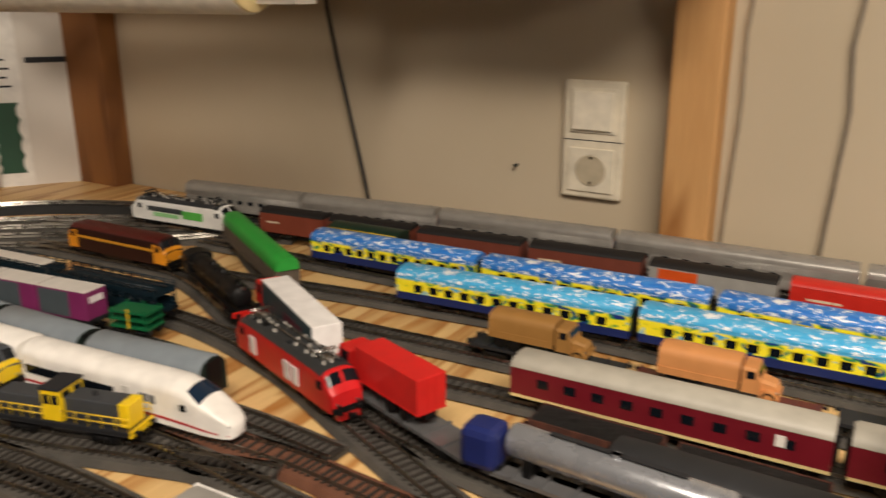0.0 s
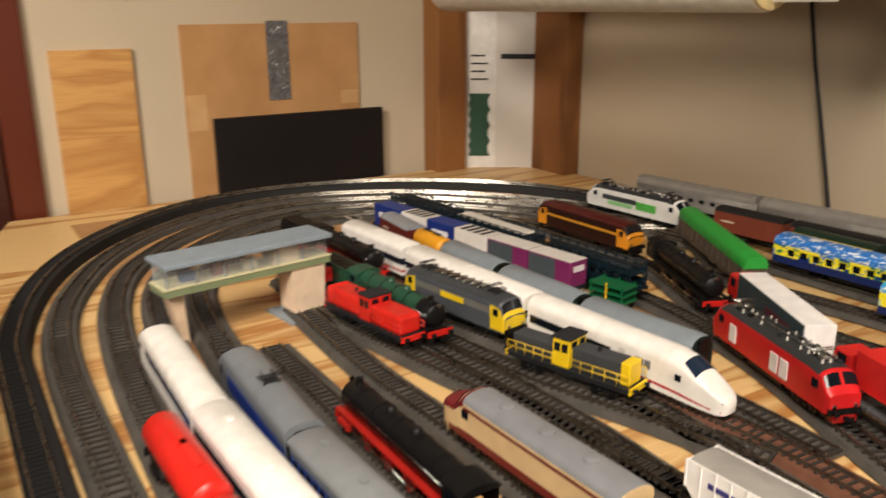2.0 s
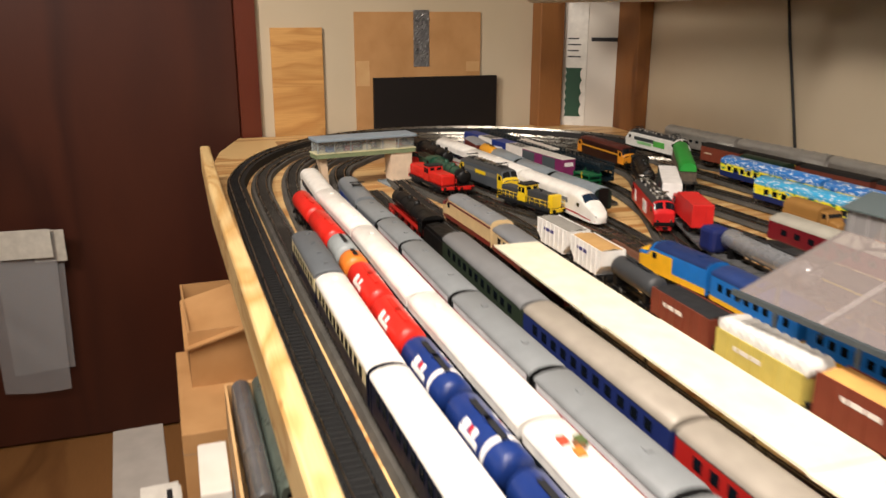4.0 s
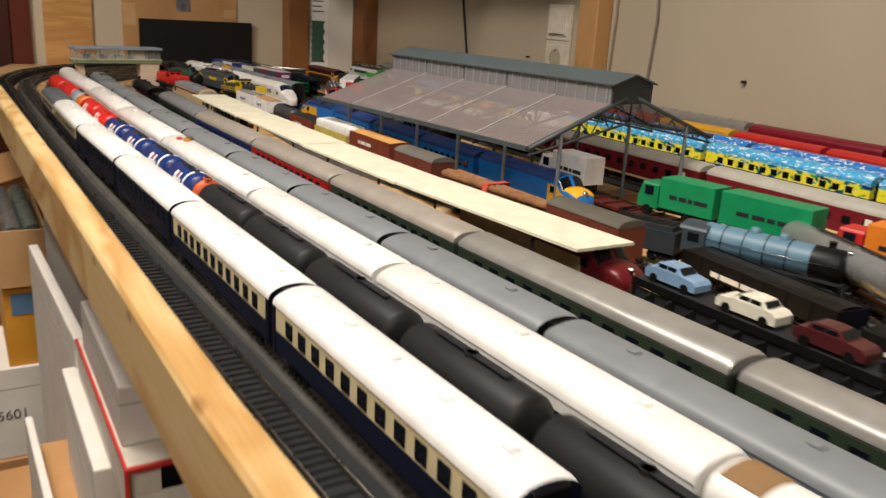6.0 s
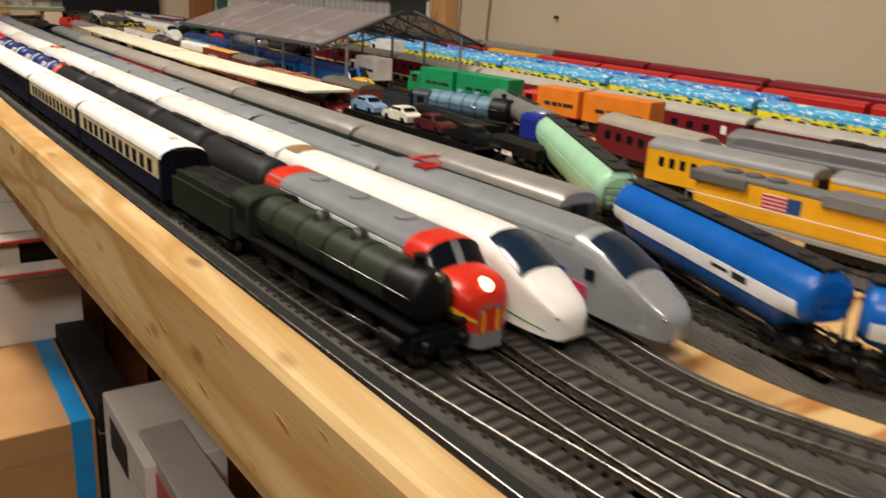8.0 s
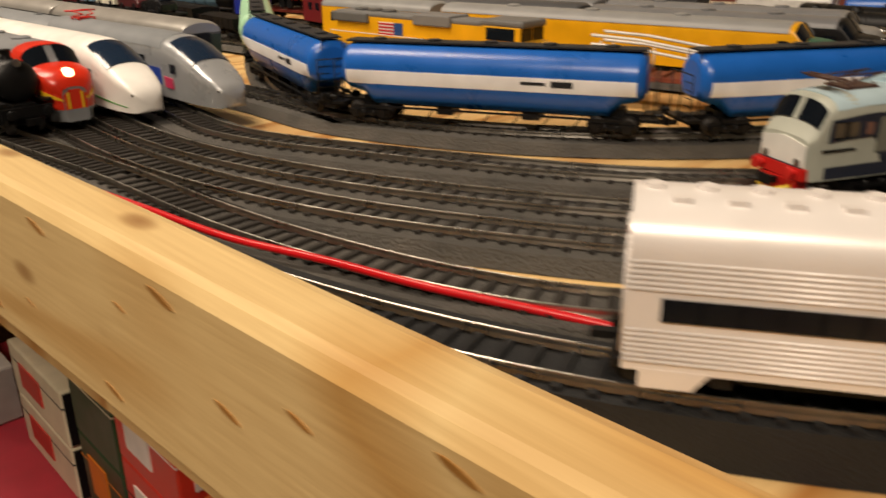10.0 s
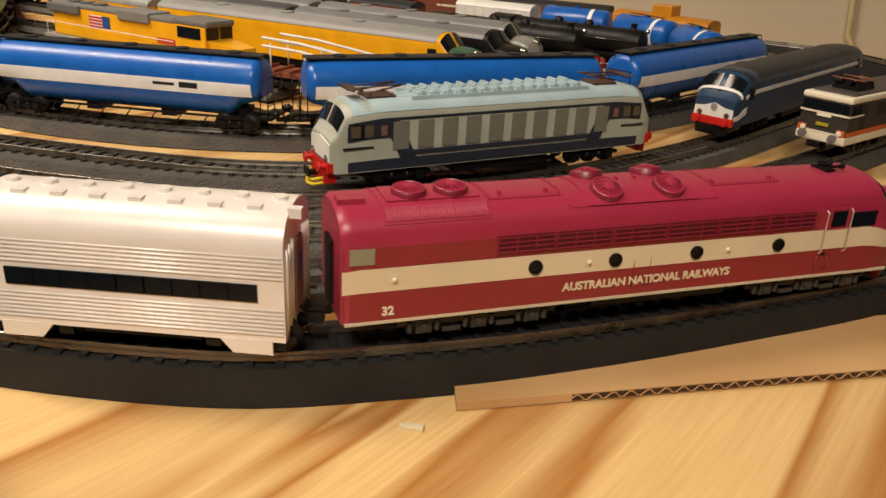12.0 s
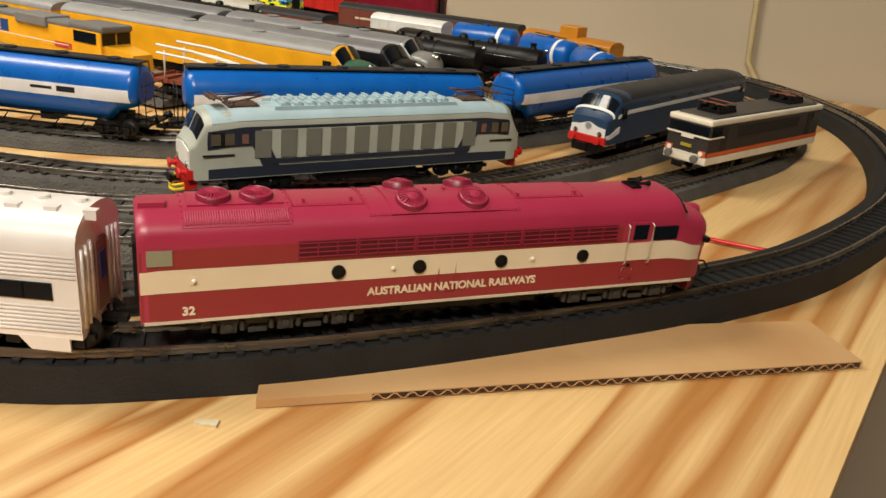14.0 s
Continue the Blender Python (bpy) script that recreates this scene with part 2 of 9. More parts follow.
class Shell:
    """A car body: stations (x, half width, bottom, eave, top), skinned smoothly; patches of its surface make bands, panes and doors."""

    def __init__(self, keys, round_=1.0, taper=0.04, power=1):
        self.k, self.round, self.taper, self.power = keys, round_, taper, power

    def st(self, x):
        k = self.k
        if x <= k[0][0]:
            return k[0][1:]
        for a, b in zip(k, k[1:]):
            if x <= b[0]:
                f = (x - a[0]) / (b[0] - a[0])
                return [p + (q - p) * f for p, q in zip(a[1:], b[1:])]
        return k[-1][1:]

    def at(self, x, v):
        w, zb, ze, zt = self.st(x)
        if v < 0.36:
            return (x, -w * (1 - self.taper * (1 - v / 0.36) ** self.power), zb + (ze - zb) * v / 0.36)
        if v > 0.64:
            return (x, w * (1 - self.taper * ((v - 0.64) / 0.36) ** self.power), ze + (zb - ze) * (v - 0.64) / 0.36)
        a = math.pi * (v - 0.36) / 0.28
        e = self.round
        c, s = math.cos(a), math.sin(a)
        return (x, -w * math.copysign(abs(c) ** e, c), ze + (zt - ze) * abs(s) ** e)

    def vz(self, z, x=0.0):
        w, zb, ze, zt = self.st(x)
        return 0.36 * (z - zb) / (ze - zb)

    def body(self, nx=40):
        x0, x1 = self.k[0][0], self.k[-1][0]
        xs = sorted({round(x0 + (x1 - x0) * i / nx, 6) for i in range(nx + 1)} | {round(k[0], 6) for k in self.k})
        vs = [i * 0.06 for i in range(6)] + [0.36 + 0.28 * i / 14 for i in range(15)] + [0.70 + i * 0.06 for i in range(6)]
        bm = bmesh.new()
        rings(bm, [[self.at(x, v) for v in vs] for x in xs])
        return bm

    def patch(self, u0, u1, v0, v1, nu=8, nv=4, off=0.0002, shape=None):
        """A thin raised piece of the surface."""
        bm = bmesh.new()
        grid = []
        for i in range(nu + 1):
            row = []
            for j in range(nv + 1):
                u, v = u0 + (u1 - u0) * i / nu, v0 + (v1 - v0) * j / nv
                if shape:
                    u, v = shape(u, v, i / nu, j / nv)
                p = Vector(self.at(u, v))
                e = 1e-4
                a, b = Vector(self.at(u + e, v)) - Vector(self.at(u - e, v)), Vector(self.at(u, v + e)) - Vector(self.at(u, v - e))
                n = a.cross(b)
                n = n.normalized() if n.length > 1e-14 else Vector((0, 0, 1))
                row.append((bm.verts.new(p + n * off), bm.verts.new(p - n * 0.0004)))
            grid.append(row)
        for i in range(nu):
            for j in range(nv):
                a, b, c, d = grid[i][j], grid[i + 1][j], grid[i + 1][j + 1], grid[i][j + 1]
                f = bm.faces.new((a[0], b[0], c[0], d[0]))
                f.smooth = True
                if i == 0: bm.faces.new((a[0], d[0], d[1], a[1]))
                if i == nu - 1: bm.faces.new((b[0], b[1], c[1], c[0]))
                if j == 0: bm.faces.new((a[0], a[1], b[1], b[0]))
                if j == nv - 1: bm.faces.new((d[0], c[0], c[1], d[1]))
        return bm

    def both(self, name, mat, parent, u0, u1, z0, z1, xr=None, nu=8, off=0.0002, label=""):
        """The same band on both sides, by heights."""
        xr = (u0 + u1) / 2 if xr is None else xr
        a, b = self.vz(z0, xr), self.vz(z1, xr)
        part(name, self.patch(u0, u1, a, b, nu, 2, off), mat, parent, label)
        part(name, self.patch(u0, u1, 1 - b, 1 - a, nu, 2, off), mat, parent, label)


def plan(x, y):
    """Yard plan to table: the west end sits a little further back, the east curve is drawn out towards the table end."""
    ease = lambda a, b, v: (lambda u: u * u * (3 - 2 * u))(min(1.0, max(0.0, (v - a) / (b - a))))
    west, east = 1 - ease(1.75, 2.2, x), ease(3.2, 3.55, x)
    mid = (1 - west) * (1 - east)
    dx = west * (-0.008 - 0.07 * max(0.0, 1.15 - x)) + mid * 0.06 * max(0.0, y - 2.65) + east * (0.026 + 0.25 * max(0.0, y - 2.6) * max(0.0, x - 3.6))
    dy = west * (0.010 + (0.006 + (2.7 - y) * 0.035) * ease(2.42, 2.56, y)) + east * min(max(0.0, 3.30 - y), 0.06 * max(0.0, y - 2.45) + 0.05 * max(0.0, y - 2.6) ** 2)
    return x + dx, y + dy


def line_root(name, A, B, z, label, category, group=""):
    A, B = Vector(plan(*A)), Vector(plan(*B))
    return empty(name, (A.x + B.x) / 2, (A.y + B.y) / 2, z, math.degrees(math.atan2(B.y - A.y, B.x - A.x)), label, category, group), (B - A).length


MESH = {}


def wheelset_mesh(r):
    k = ("ws", r)
    if k not in MESH:
        bm = bmesh.new()
        for s in (-1, 1):
            lathe(bm, [(s * 0.0070, r + 0.0006), (s * 0.0076, r + 0.0006), (s * 0.0080, r), (s * 0.0098, r), (s * 0.0099, r * 0.55), (s * 0.0093, 0.0003)], "y", 16)
        tube(bm, (0, -0.0098, 0), (0, 0.0098, 0), 0.001, 6)
        MESH[k] = bm
        me = bpy.data.meshes.new("wheelset")
        bm.to_mesh(me)
        bm.free()
        me.materials.append(M_WHEEL)
        MESH[k] = me
    return MESH[k]


def bogie_mesh(L, mat):
    k = ("bg", round(L, 4), mat.name)
    if k not in MESH:
        bm = bmesh.new()
        for s in (-1, 1):
            box(bm, -L / 2, L / 2, s * 0.0112 - 0.001, s * 0.0112 + 0.001, 0.0045, 0.0066)
            for a in (-1, 1):
                box(bm, a * L * 0.33 - 0.0022, a * L * 0.33 + 0.0022, s * 0.0126 - 0.0006, s * 0.0126 + 0.0006, 0.0022, 0.0066)
                tube(bm, (a * L * 0.12, s * 0.0126, 0.0025), (a * L * 0.12, s * 0.0126, 0.0068), 0.0011, 6)
            box(bm, -L * 0.2, L * 0.2, s * 0.0126 - 0.0005, s * 0.0126 + 0.0005, 0.0034, 0.0046)
        box(bm, -0.004, 0.004, -0.010, 0.010, 0.0050, 0.0095)
        me = bpy.data.meshes.new("bogie")
        bm.to_mesh(me)
        bm.free()
        me.materials.append(mat)
        MESH[k] = me
    return MESH[k]


def bogies(root, xs, L=0.030, mat=None, axles=2, r=0.0052):
    mat = mat or M_BLACK
    for x in xs:
        b = new("bogie", bogie_mesh(L, mat))
        b.parent, b.location = root, (x, 0, 0)
        for i in range(axles):
            w = new("wheelset", wheelset_mesh(r))
            w.parent, w.location = b, (L * 0.66 * (i / (axles - 1) - 0.5) if axles > 1 else 0, 0, r)


def buffers(root, x, s, z=0.0125, mat=None, coupler=True):
    for y in (-0.0098, 0.0098):
        bm = bmesh.new()
        lathe(bm, [(0, 0.0013), (s * 0.0035, 0.0013), (s * 0.0036, 0.0028), (s * 0.0046, 0.0026), (s * 0.0048, 0.0004)], "x", 12)
        bm.transform(Matrix.Translation((x, y, z)))
        part("buffer", bm, mat or M_BLACK, root)
    if coupler:
        bm = box(bmesh.new(), min(x, x + s * 0.007), max(x, x + s * 0.007), -0.0015, 0.0015, 0.006, 0.0085)
        box(bm, min(x + s * 0.006, x + s * 0.007), max(x + s * 0.006, x + s * 0.007), -0.004, 0.004, 0.006, 0.010)
        part("coupler", bm, M_BLACK, root)


def panes(sh, root, xs, w, z0, z1, mat=None, off=0.00025, sides=(0, 1)):
    """Window panes, each its own piece; alike panes share a mesh."""
    mat = mat or M_GLASS
    first = {}
    a, b = sh.vz(z0), sh.vz(z1)
    for x in xs:
        for s in sides:
            if s not in first:
                bm = sh.patch(-w / 2, w / 2, *((a, b) if s == 0 else (1 - b, 1 - a)), 2, 2, off)
                o = part("window_pane", bm, mat, root)
                o.location.x = x
                first[s] = o
            else:
                share("window_pane", first[s], root, Matrix.Translation((x, 0, 0)))


RZ = 0.011
W2 = 0.0158


def coach(A, B, label, roof, bands, win=None, ribs=0, group="passenger coaches", rz=RZ, roofz=(0.036, 0.0455), under=None, vents=0, name="passenger_coach", w2=None, surround=None, ends=None):
    """A bogie coach: roof and painted bands are parts of their own; bands are (low, high, material)."""
    root, L = line_root(name, A, B, rz, label, "coach", group)
    w2 = w2 or W2
    h = L / 2 - 0.0032
    ze, zt = roofz
    sh = Shell([(-h, w2, 0.009, ze, zt), (h, w2, 0.009, ze, zt)])
    bm = bmesh.new()
    xs = [-h, -h + 0.003, h - 0.003, h]
    arc = lambda x, k: [(x, -w2 * 1.02 * math.cos(math.pi * i / 16), ze - 0.0002 + (zt - ze - (0 if 0 < k < 3 else 0.0022)) * math.sin(math.pi * i / 16) ** 0.8) for i in range(17)]
    rings(bm, [arc(x, i) for i, x in enumerate(xs)])
    part("roof", bm, roof, root)
    for i in range(vents):
        x = -h + 2 * h * (i + 0.5) / vents
        bm = box(bmesh.new(), x - 0.003, x + 0.003, -0.0025, 0.0025, zt - 0.0004, zt + 0.0010)
        part("roof_vent", bm, roof, root)
    for z0, z1, m in bands:
        part("side_band", box(bmesh.new(), -h, h, -w2 + 0.0001 * (z0 > 0.02), w2 - 0.0001 * (z0 > 0.02), z0, z1 - 0.00005), m, root)
    if win:
        z0, z1, n, frac, m = win
        pitch = 2 * h * 0.86 / n
        xs = [-h * 0.86 + pitch * (i + 0.5) for i in range(n)]
        if surround:
            panes(sh, root, xs, pitch * min(0.94, frac * 1.45), z0 - 0.0013, z1 + 0.0011, surround, 0.0003)
        panes(sh, root, xs, pitch * frac, z0, z1, m, 0.0006)
    for s in (-1, 1):
        bm = box(bmesh.new(), min(s * h, s * (h + 0.0031)), max(s * h, s * (h + 0.0031)), -0.0055, 0.0055, 0.011, ze)
        part("gangway", bm, M_BLACK, root)
        if ends:
            arch = [(-w2 * 1.03 * math.cos(math.pi * i / 12), ze - 0.001 + (zt - ze - 0.0008) * math.sin(math.pi * i / 12) ** 0.8) for i in range(13)]
            arch = [(-w2 * 1.03, 0.0088)] + arch + [(w2 * 1.03, 0.0088)]
            part("end_wall", rings(bmesh.new(), [[(s * (h + d), y, z) for y, z in arch] for d in (-0.0045, 0.0006)], smooth=False), ends, root, "dark coach end")
            part("bellows", rbox(bmesh.new(), *sorted((s * (h + 0.0007), s * (h + 0.0030))), -0.0085, 0.0085, 0.0105, zt - 0.003, 0.0004), M_BLACK, root)
    part("underframe", box(box(bmesh.new(), -h * 0.95, h * 0.95, -w2 * 0.8, w2 * 0.8, 0.0075, 0.0092), -h * 0.3, h * 0.3, -w2 * 0.75, w2 * 0.75, 0.0035, 0.0075), under or M_BLACK, root)
    bogies(root, (-h * 0.72, h * 0.72))
    return root


def tank_wagon(A, B, label, mat, band=None, r=0.0135, group="tank wagons", rz=RZ, stripe=None, top=None, zc=0.0295):
    root, L = line_root("tank_wagon", A, B, rz, label, "wagon", group)
    h = L / 2 - 0.004
    bm = lathe(bmesh.new(), [(-h, 0.0005), (-h + 0.0008, r * 0.6), (-h + 0.003, r * 0.93), (-h + 0.005, r), (h - 0.005, r), (h - 0.003, r * 0.93), (h - 0.0008, r * 0.6), (h, 0.0005)], "x", 28)
    bm.transform(Matrix.Translation((0, 0, zc)))
    part("tank", bm, mat, root)
    if band:
        bm = lathe(bmesh.new(), [(h * 0.45, r), (h * 0.452, r + 0.0004), (h * 0.56, r + 0.0004), (h * 0.562, r)], "x", 28)
        bm.transform(Matrix.Translation((0, 0, zc)))
        part("tank_band", bm, band, root)
    if stripe:
        for s in (-1, 1):
            for x0, x1, a0, a1, m in ((-h * 0.34, h * 0.30, 8, 26, stripe), (-h * 0.30, -h * 0.12, 28, 52, stripe), (h * 0.04, h * 0.16, 28, 52, stripe), (-h * 0.06, h * 0.01, 28, 50, M_RED)):
                arc = lambda x, rr: [(x, s * rr * math.cos(math.radians(a0 + (a1 - a0) * i / 4)), zc + rr * math.sin(math.radians(a0 + (a1 - a0) * i / 4))) for i in range(5)]
                part("emblem_bar", rings(bmesh.new(), [arc(x0, r + 0.0002) + arc(x0, r - 0.0006)[::-1], arc(x1, r + 0.0002) + arc(x1, r - 0.0006)[::-1]], smooth=False), m, root)
    bm = tube(bmesh.new(), (0, 0, zc + r - 0.0008), (0, 0, zc + r + 0.0018), 0.0035, 14)
    part("dome_hatch", bm, mat, root)
    part("catwalk", box(bmesh.new(), -h * 0.6, h * 0.6, -0.0022, 0.0022, zc + r + 0.0012, zc + r + 0.0018), top or M_DARK, root)
    bm = box(bmesh.new(), -L / 2 + 0.002, L / 2 - 0.002, -0.003, 0.003, 0.009, 0.0125)
    for s in (-1, 1):
        box(bm, s * h * 0.75 - 0.003, s * h * 0.75 + 0.003, -r * 0.85, r * 0.85, 0.0125, zc - r * 0.5)
        box(bm, s * (L / 2 - 0.003) - 0.001, s * (L / 2 - 0.003) + 0.001, -0.0135, 0.0135, 0.0095, 0.0135)
    part("underframe", bm, M_BLACK, root)
    bogies(root, (-h * 0.7, h * 0.7), 0.022)
    for s in (-1, 1):
        buffers(root, s * (L / 2 - 0.004), s)
    return root


def hopper_tank(A, B, label, mat, white, group="blue tank wagons", rz=RZ, letters=True):
    """Long bulk wagon: rounded blue hull that tapers to its hoppers, white side band, black catwalk, railings, ladders."""
    root, L = line_root("bulk_wagon", A, B, rz, label, "wagon", group)
    h = L / 2 - 0.012
    sh = Shell([(-h - 0.0030, 0.0105, 0.022, 0.030, 0.040), (-h - 0.0018, 0.0135, 0.0205, 0.0305, 0.0432), (-h + 0.0012, 0.0154, 0.0190, 0.031, 0.0447), (-h + 0.010, 0.0158, 0.0170, 0.031, 0.045), (-h + 0.0165, 0.0158, 0.0105, 0.031, 0.045), (h - 0.0165, 0.0158, 0.0105, 0.031, 0.045), (h - 0.010, 0.0158, 0.0170, 0.031, 0.045), (h - 0.0012, 0.0154, 0.0190, 0.031, 0.0447), (h + 0.0018, 0.0135, 0.0205, 0.0305, 0.0432), (h + 0.0030, 0.0105, 0.022, 0.030, 0.040)], 1.0, 0.40, 3)
    part("hull", sh.body(36), mat, root)
    for sd in (0, 1):
        lev = lambda u, v, a, b, sd=sd: (u, sh.vz(0.0226 + 0.0078 * b, u) if sd == 0 else 1 - sh.vz(0.0304 - 0.0078 * b, u))
        part("white_band", sh.patch(-h * 0.985, h * 0.985, 0.2, 0.3, 24, 6, 0.0003, lev), white, root)
    if letters:
        for s in (0, 1):
            x = 0.25 * h
            for i, (w, m) in enumerate(((0.014, 0.0009), (0.012, 0.0017))):
                a = sh.vz(0.0272 - m / 1.0)
                b = sh.vz(0.0272 + m)
                x0 = x + i * 0.017
                part("lettering_bar", sh.patch(x0, x0 + w, *((a, b) if s == 0 else (1 - b, 1 - a)), 3, 1, 0.0004), M_DARK, root)
    bm = box(bmesh.new(), -h * 1.02, h * 1.02, -0.0065, 0.0065, 0.0452, 0.0462)
    for i in range(5):
        x = -h * 0.8 + h * 1.6 * i / 4
        tube(bm, (x, 0, 0.0462), (x, 0, 0.0472), 0.0040, 14)
    part("catwalk", bm, M_DARK, root)
    bm = box(bmesh.new(), -L / 2 + 0.004, L / 2 - 0.004, -0.004, 0.004, 0.0085, 0.0115)
    for s in (-1, 1):
        box(bm, s * (L / 2 - 0.006) - 0.0045, s * (L / 2 - 0.006) + 0.0045, -0.0135, 0.0135, 0.0088, 0.0105)
        box(bm, -h * 0.9, h * 0.9, s * 0.0142 - 0.0006, s * 0.0142 + 0.0006, 0.0086, 0.0098)
        for i in range(7):
            x = -h * 0.6 + 1.2 * h * i / 6
            tube(bm, (x, s * 0.0142, 0.004), (x + 0.004, s * 0.0142, 0.009), 0.0004, 5)
    part("underframe", bm, M_BLACK, root)
    for s in (-1, 1):
        bm = bmesh.new()
        for y in (-0.012, 0.012):
            tube(bm, (s * (L / 2 - 0.004), y, 0.0105), (s * (L / 2 - 0.004), y, 0.034), 0.0004, 5)
            tube(bm, (s * (L / 2 - 0.009), y, 0.0105), (s * (h + 0.002), y * 0.5, 0.046), 0.0004, 5)
        for k in range(6):
            tube(bm, (s * (L / 2 - 0.004), -0.012, 0.013 + k * 0.0042), (s * (L / 2 - 0.004), -0.004, 0.013 + k * 0.0042), 0.0003, 5)
        tube(bm, (s * (L / 2 - 0.004), -0.012, 0.034), (s * (L / 2 - 0.004), 0.012, 0.034), 0.0004, 5)
        part("end_railing", bm, M_BLACK, root)
        part("end_hopper", box(bmesh.new(), s * h * 0.86 - 0.004, s * h * 0.86 + 0.004, -0.006, 0.006, 0.006, 0.014), M_BLACK, root)
        part("discharge_chute", box(bmesh.new(), s * h * 0.3 - 0.005, s * h * 0.3 + 0.005, -0.007, 0.007, 0.005, 0.012), M_BLACK, root)
        buffers(root, s * (L / 2 - 0.003), s)
    bogies(root, (-h * 0.84, h * 0.84), 0.026)
    return root


def freight(A, B, label, mat, kind="box", load=None, group="freight wagons", rz=RZ, hz=0.036, roof=None):
    """Freight cars: box (roofed, ribbed, with a sliding door), gondola (open, with a heaped load), hopper (slope-ended), flat."""
    root, L = line_root({"box": "boxcar", "gondola": "gondola_wagon", "hopper": "hopper_wagon", "flat": "flat_wagon"}[kind], A, B, rz, label, "wagon", group)
    h, w = L / 2 - 0.004, 0.0148
    if kind == "box":
        part("body", box(bmesh.new(), -h, h, -w, w, 0.010, hz), mat, root)
        bm = bmesh.new()
        rings(bm, [[(x, -w * 1.03 * math.cos(math.pi * i / 8), hz + 0.006 * math.sin(math.pi * i / 8)) for i in range(9)] for x in (-h - 0.0006, h + 0.0006)])
        part("roof", bm, roof or M_DARK, root)
        for s in (-1, 1):
            part("sliding_door", box(bmesh.new(), -h * 0.2, h * 0.2, s * w - 0.0008, s * w + 0.0008, 0.0115, hz - 0.001), mat, root)
            for i in range(9):
                x = -h + 2 * h * i / 8
                if abs(x) > h * 0.22:
                    part("rib", box(bmesh.new(), x - 0.0005, x + 0.0005, s * w - 0.0005, s * w + 0.0005, 0.010, hz), mat, root)
            part("lettering_bar", box(bmesh.new(), -h * 0.8, -h * 0.4, s * (w + 0.0001) - 0.0002, s * (w + 0.0001) + 0.0002, 0.024, 0.0265), paint("#d8c9b0"), root)
    elif kind in ("gondola", "hopper"):
        t = 0.001
        sl = 0.012 if kind == "hopper" else 0.0
        for s in (-1, 1):
            part("side_wall", rings(bmesh.new(), [[(-h + sl, y, 0.012), (h - sl, y, 0.012), (h, y, 0.012 + sl), (h, y, hz), (-h, y, hz), (-h, y, 0.012 + sl)] for y in (s * w - t / 2, s * w + t / 2)], smooth=False), mat, root)
            for i in range(8):
                x = -h + 0.0008 + (2 * h - 0.0016) * i / 7
                part("rib", box(bmesh.new(), x - 0.0006, x + 0.0006, s * w - 0.0012, s * w + 0.0012, 0.011 + (sl if i in (0, 7) else 0.0), hz), mat, root)
            part("end_wall", rings(bmesh.new(), [[(s * (h - sl), y, 0.0115), (s * (h - t / 2), y, 0.012 + sl), (s * (h - t / 2), y, hz - 0.0003), (s * (h - 1.5 * t), y, hz - 0.0003), (s * (h - 1.5 * t), y, 0.0125 + sl), (s * (h - sl - t), y, 0.0115)] for y in (-w + t, w - t)], smooth=False), mat, root)
        part("floor", box(bmesh.new(), -h + sl, h - sl, -w + t, w - t, 0.0105, 0.0118), mat, root)
        if load:
            bm = bmesh.new()
            n = 22
            g = [[bm.verts.new((-h * 0.965 + 1.93 * h * i / n, -w * 0.95 + 1.90 * w * j / 8, hz - 0.0008 + 0.0036 * math.sin(math.pi * j / 8) * (0.55 + 0.45 * noise.noise(Vector((i * 0.7, j * 0.7, L * 99)))) )) for j in range(9)] for i in range(n + 1)]
            for i in range(n):
                for j in range(8):
                    bm.faces.new((g[i][j], g[i + 1][j], g[i + 1][j + 1], g[i][j + 1])).smooth = True
            part("load", bm, load, root)
        for s in (-1, 1):
            part("lettering_bar", box(bmesh.new(), -h * 0.55, h * 0.1, s * (w + 0.0006) - 0.0002, s * (w + 0.0006) + 0.0002, hz - 0.0125, hz - 0.0085), paint("#e8e2d8") if mat is not M_HOPW else paint("#3a3a7a"), root)
    else:
        part("deck", box(bmesh.new(), -h, h, -w * 0.95, w * 0.95, 0.0095, 0.0125), mat, root)
        for i in range(9):
            x = -h + 2 * h * i / 8
            part("stake", box(bmesh.new(), x - 0.0007, x + 0.0007, -w, w, 0.010, 0.0145), mat, root)
    part("underframe", box(bmesh.new(), -L / 2 + 0.003, L / 2 - 0.003, -0.004, 0.004, 0.0075, 0.0100), M_BLACK, root)
    bogies(root, (-h * 0.68, h * 0.68), 0.022)
    for s in (-1, 1):
        buffers(root, s * (L / 2 - 0.004), s)
    return root


M_HOPW = paint("#f0eeea", 0.5)


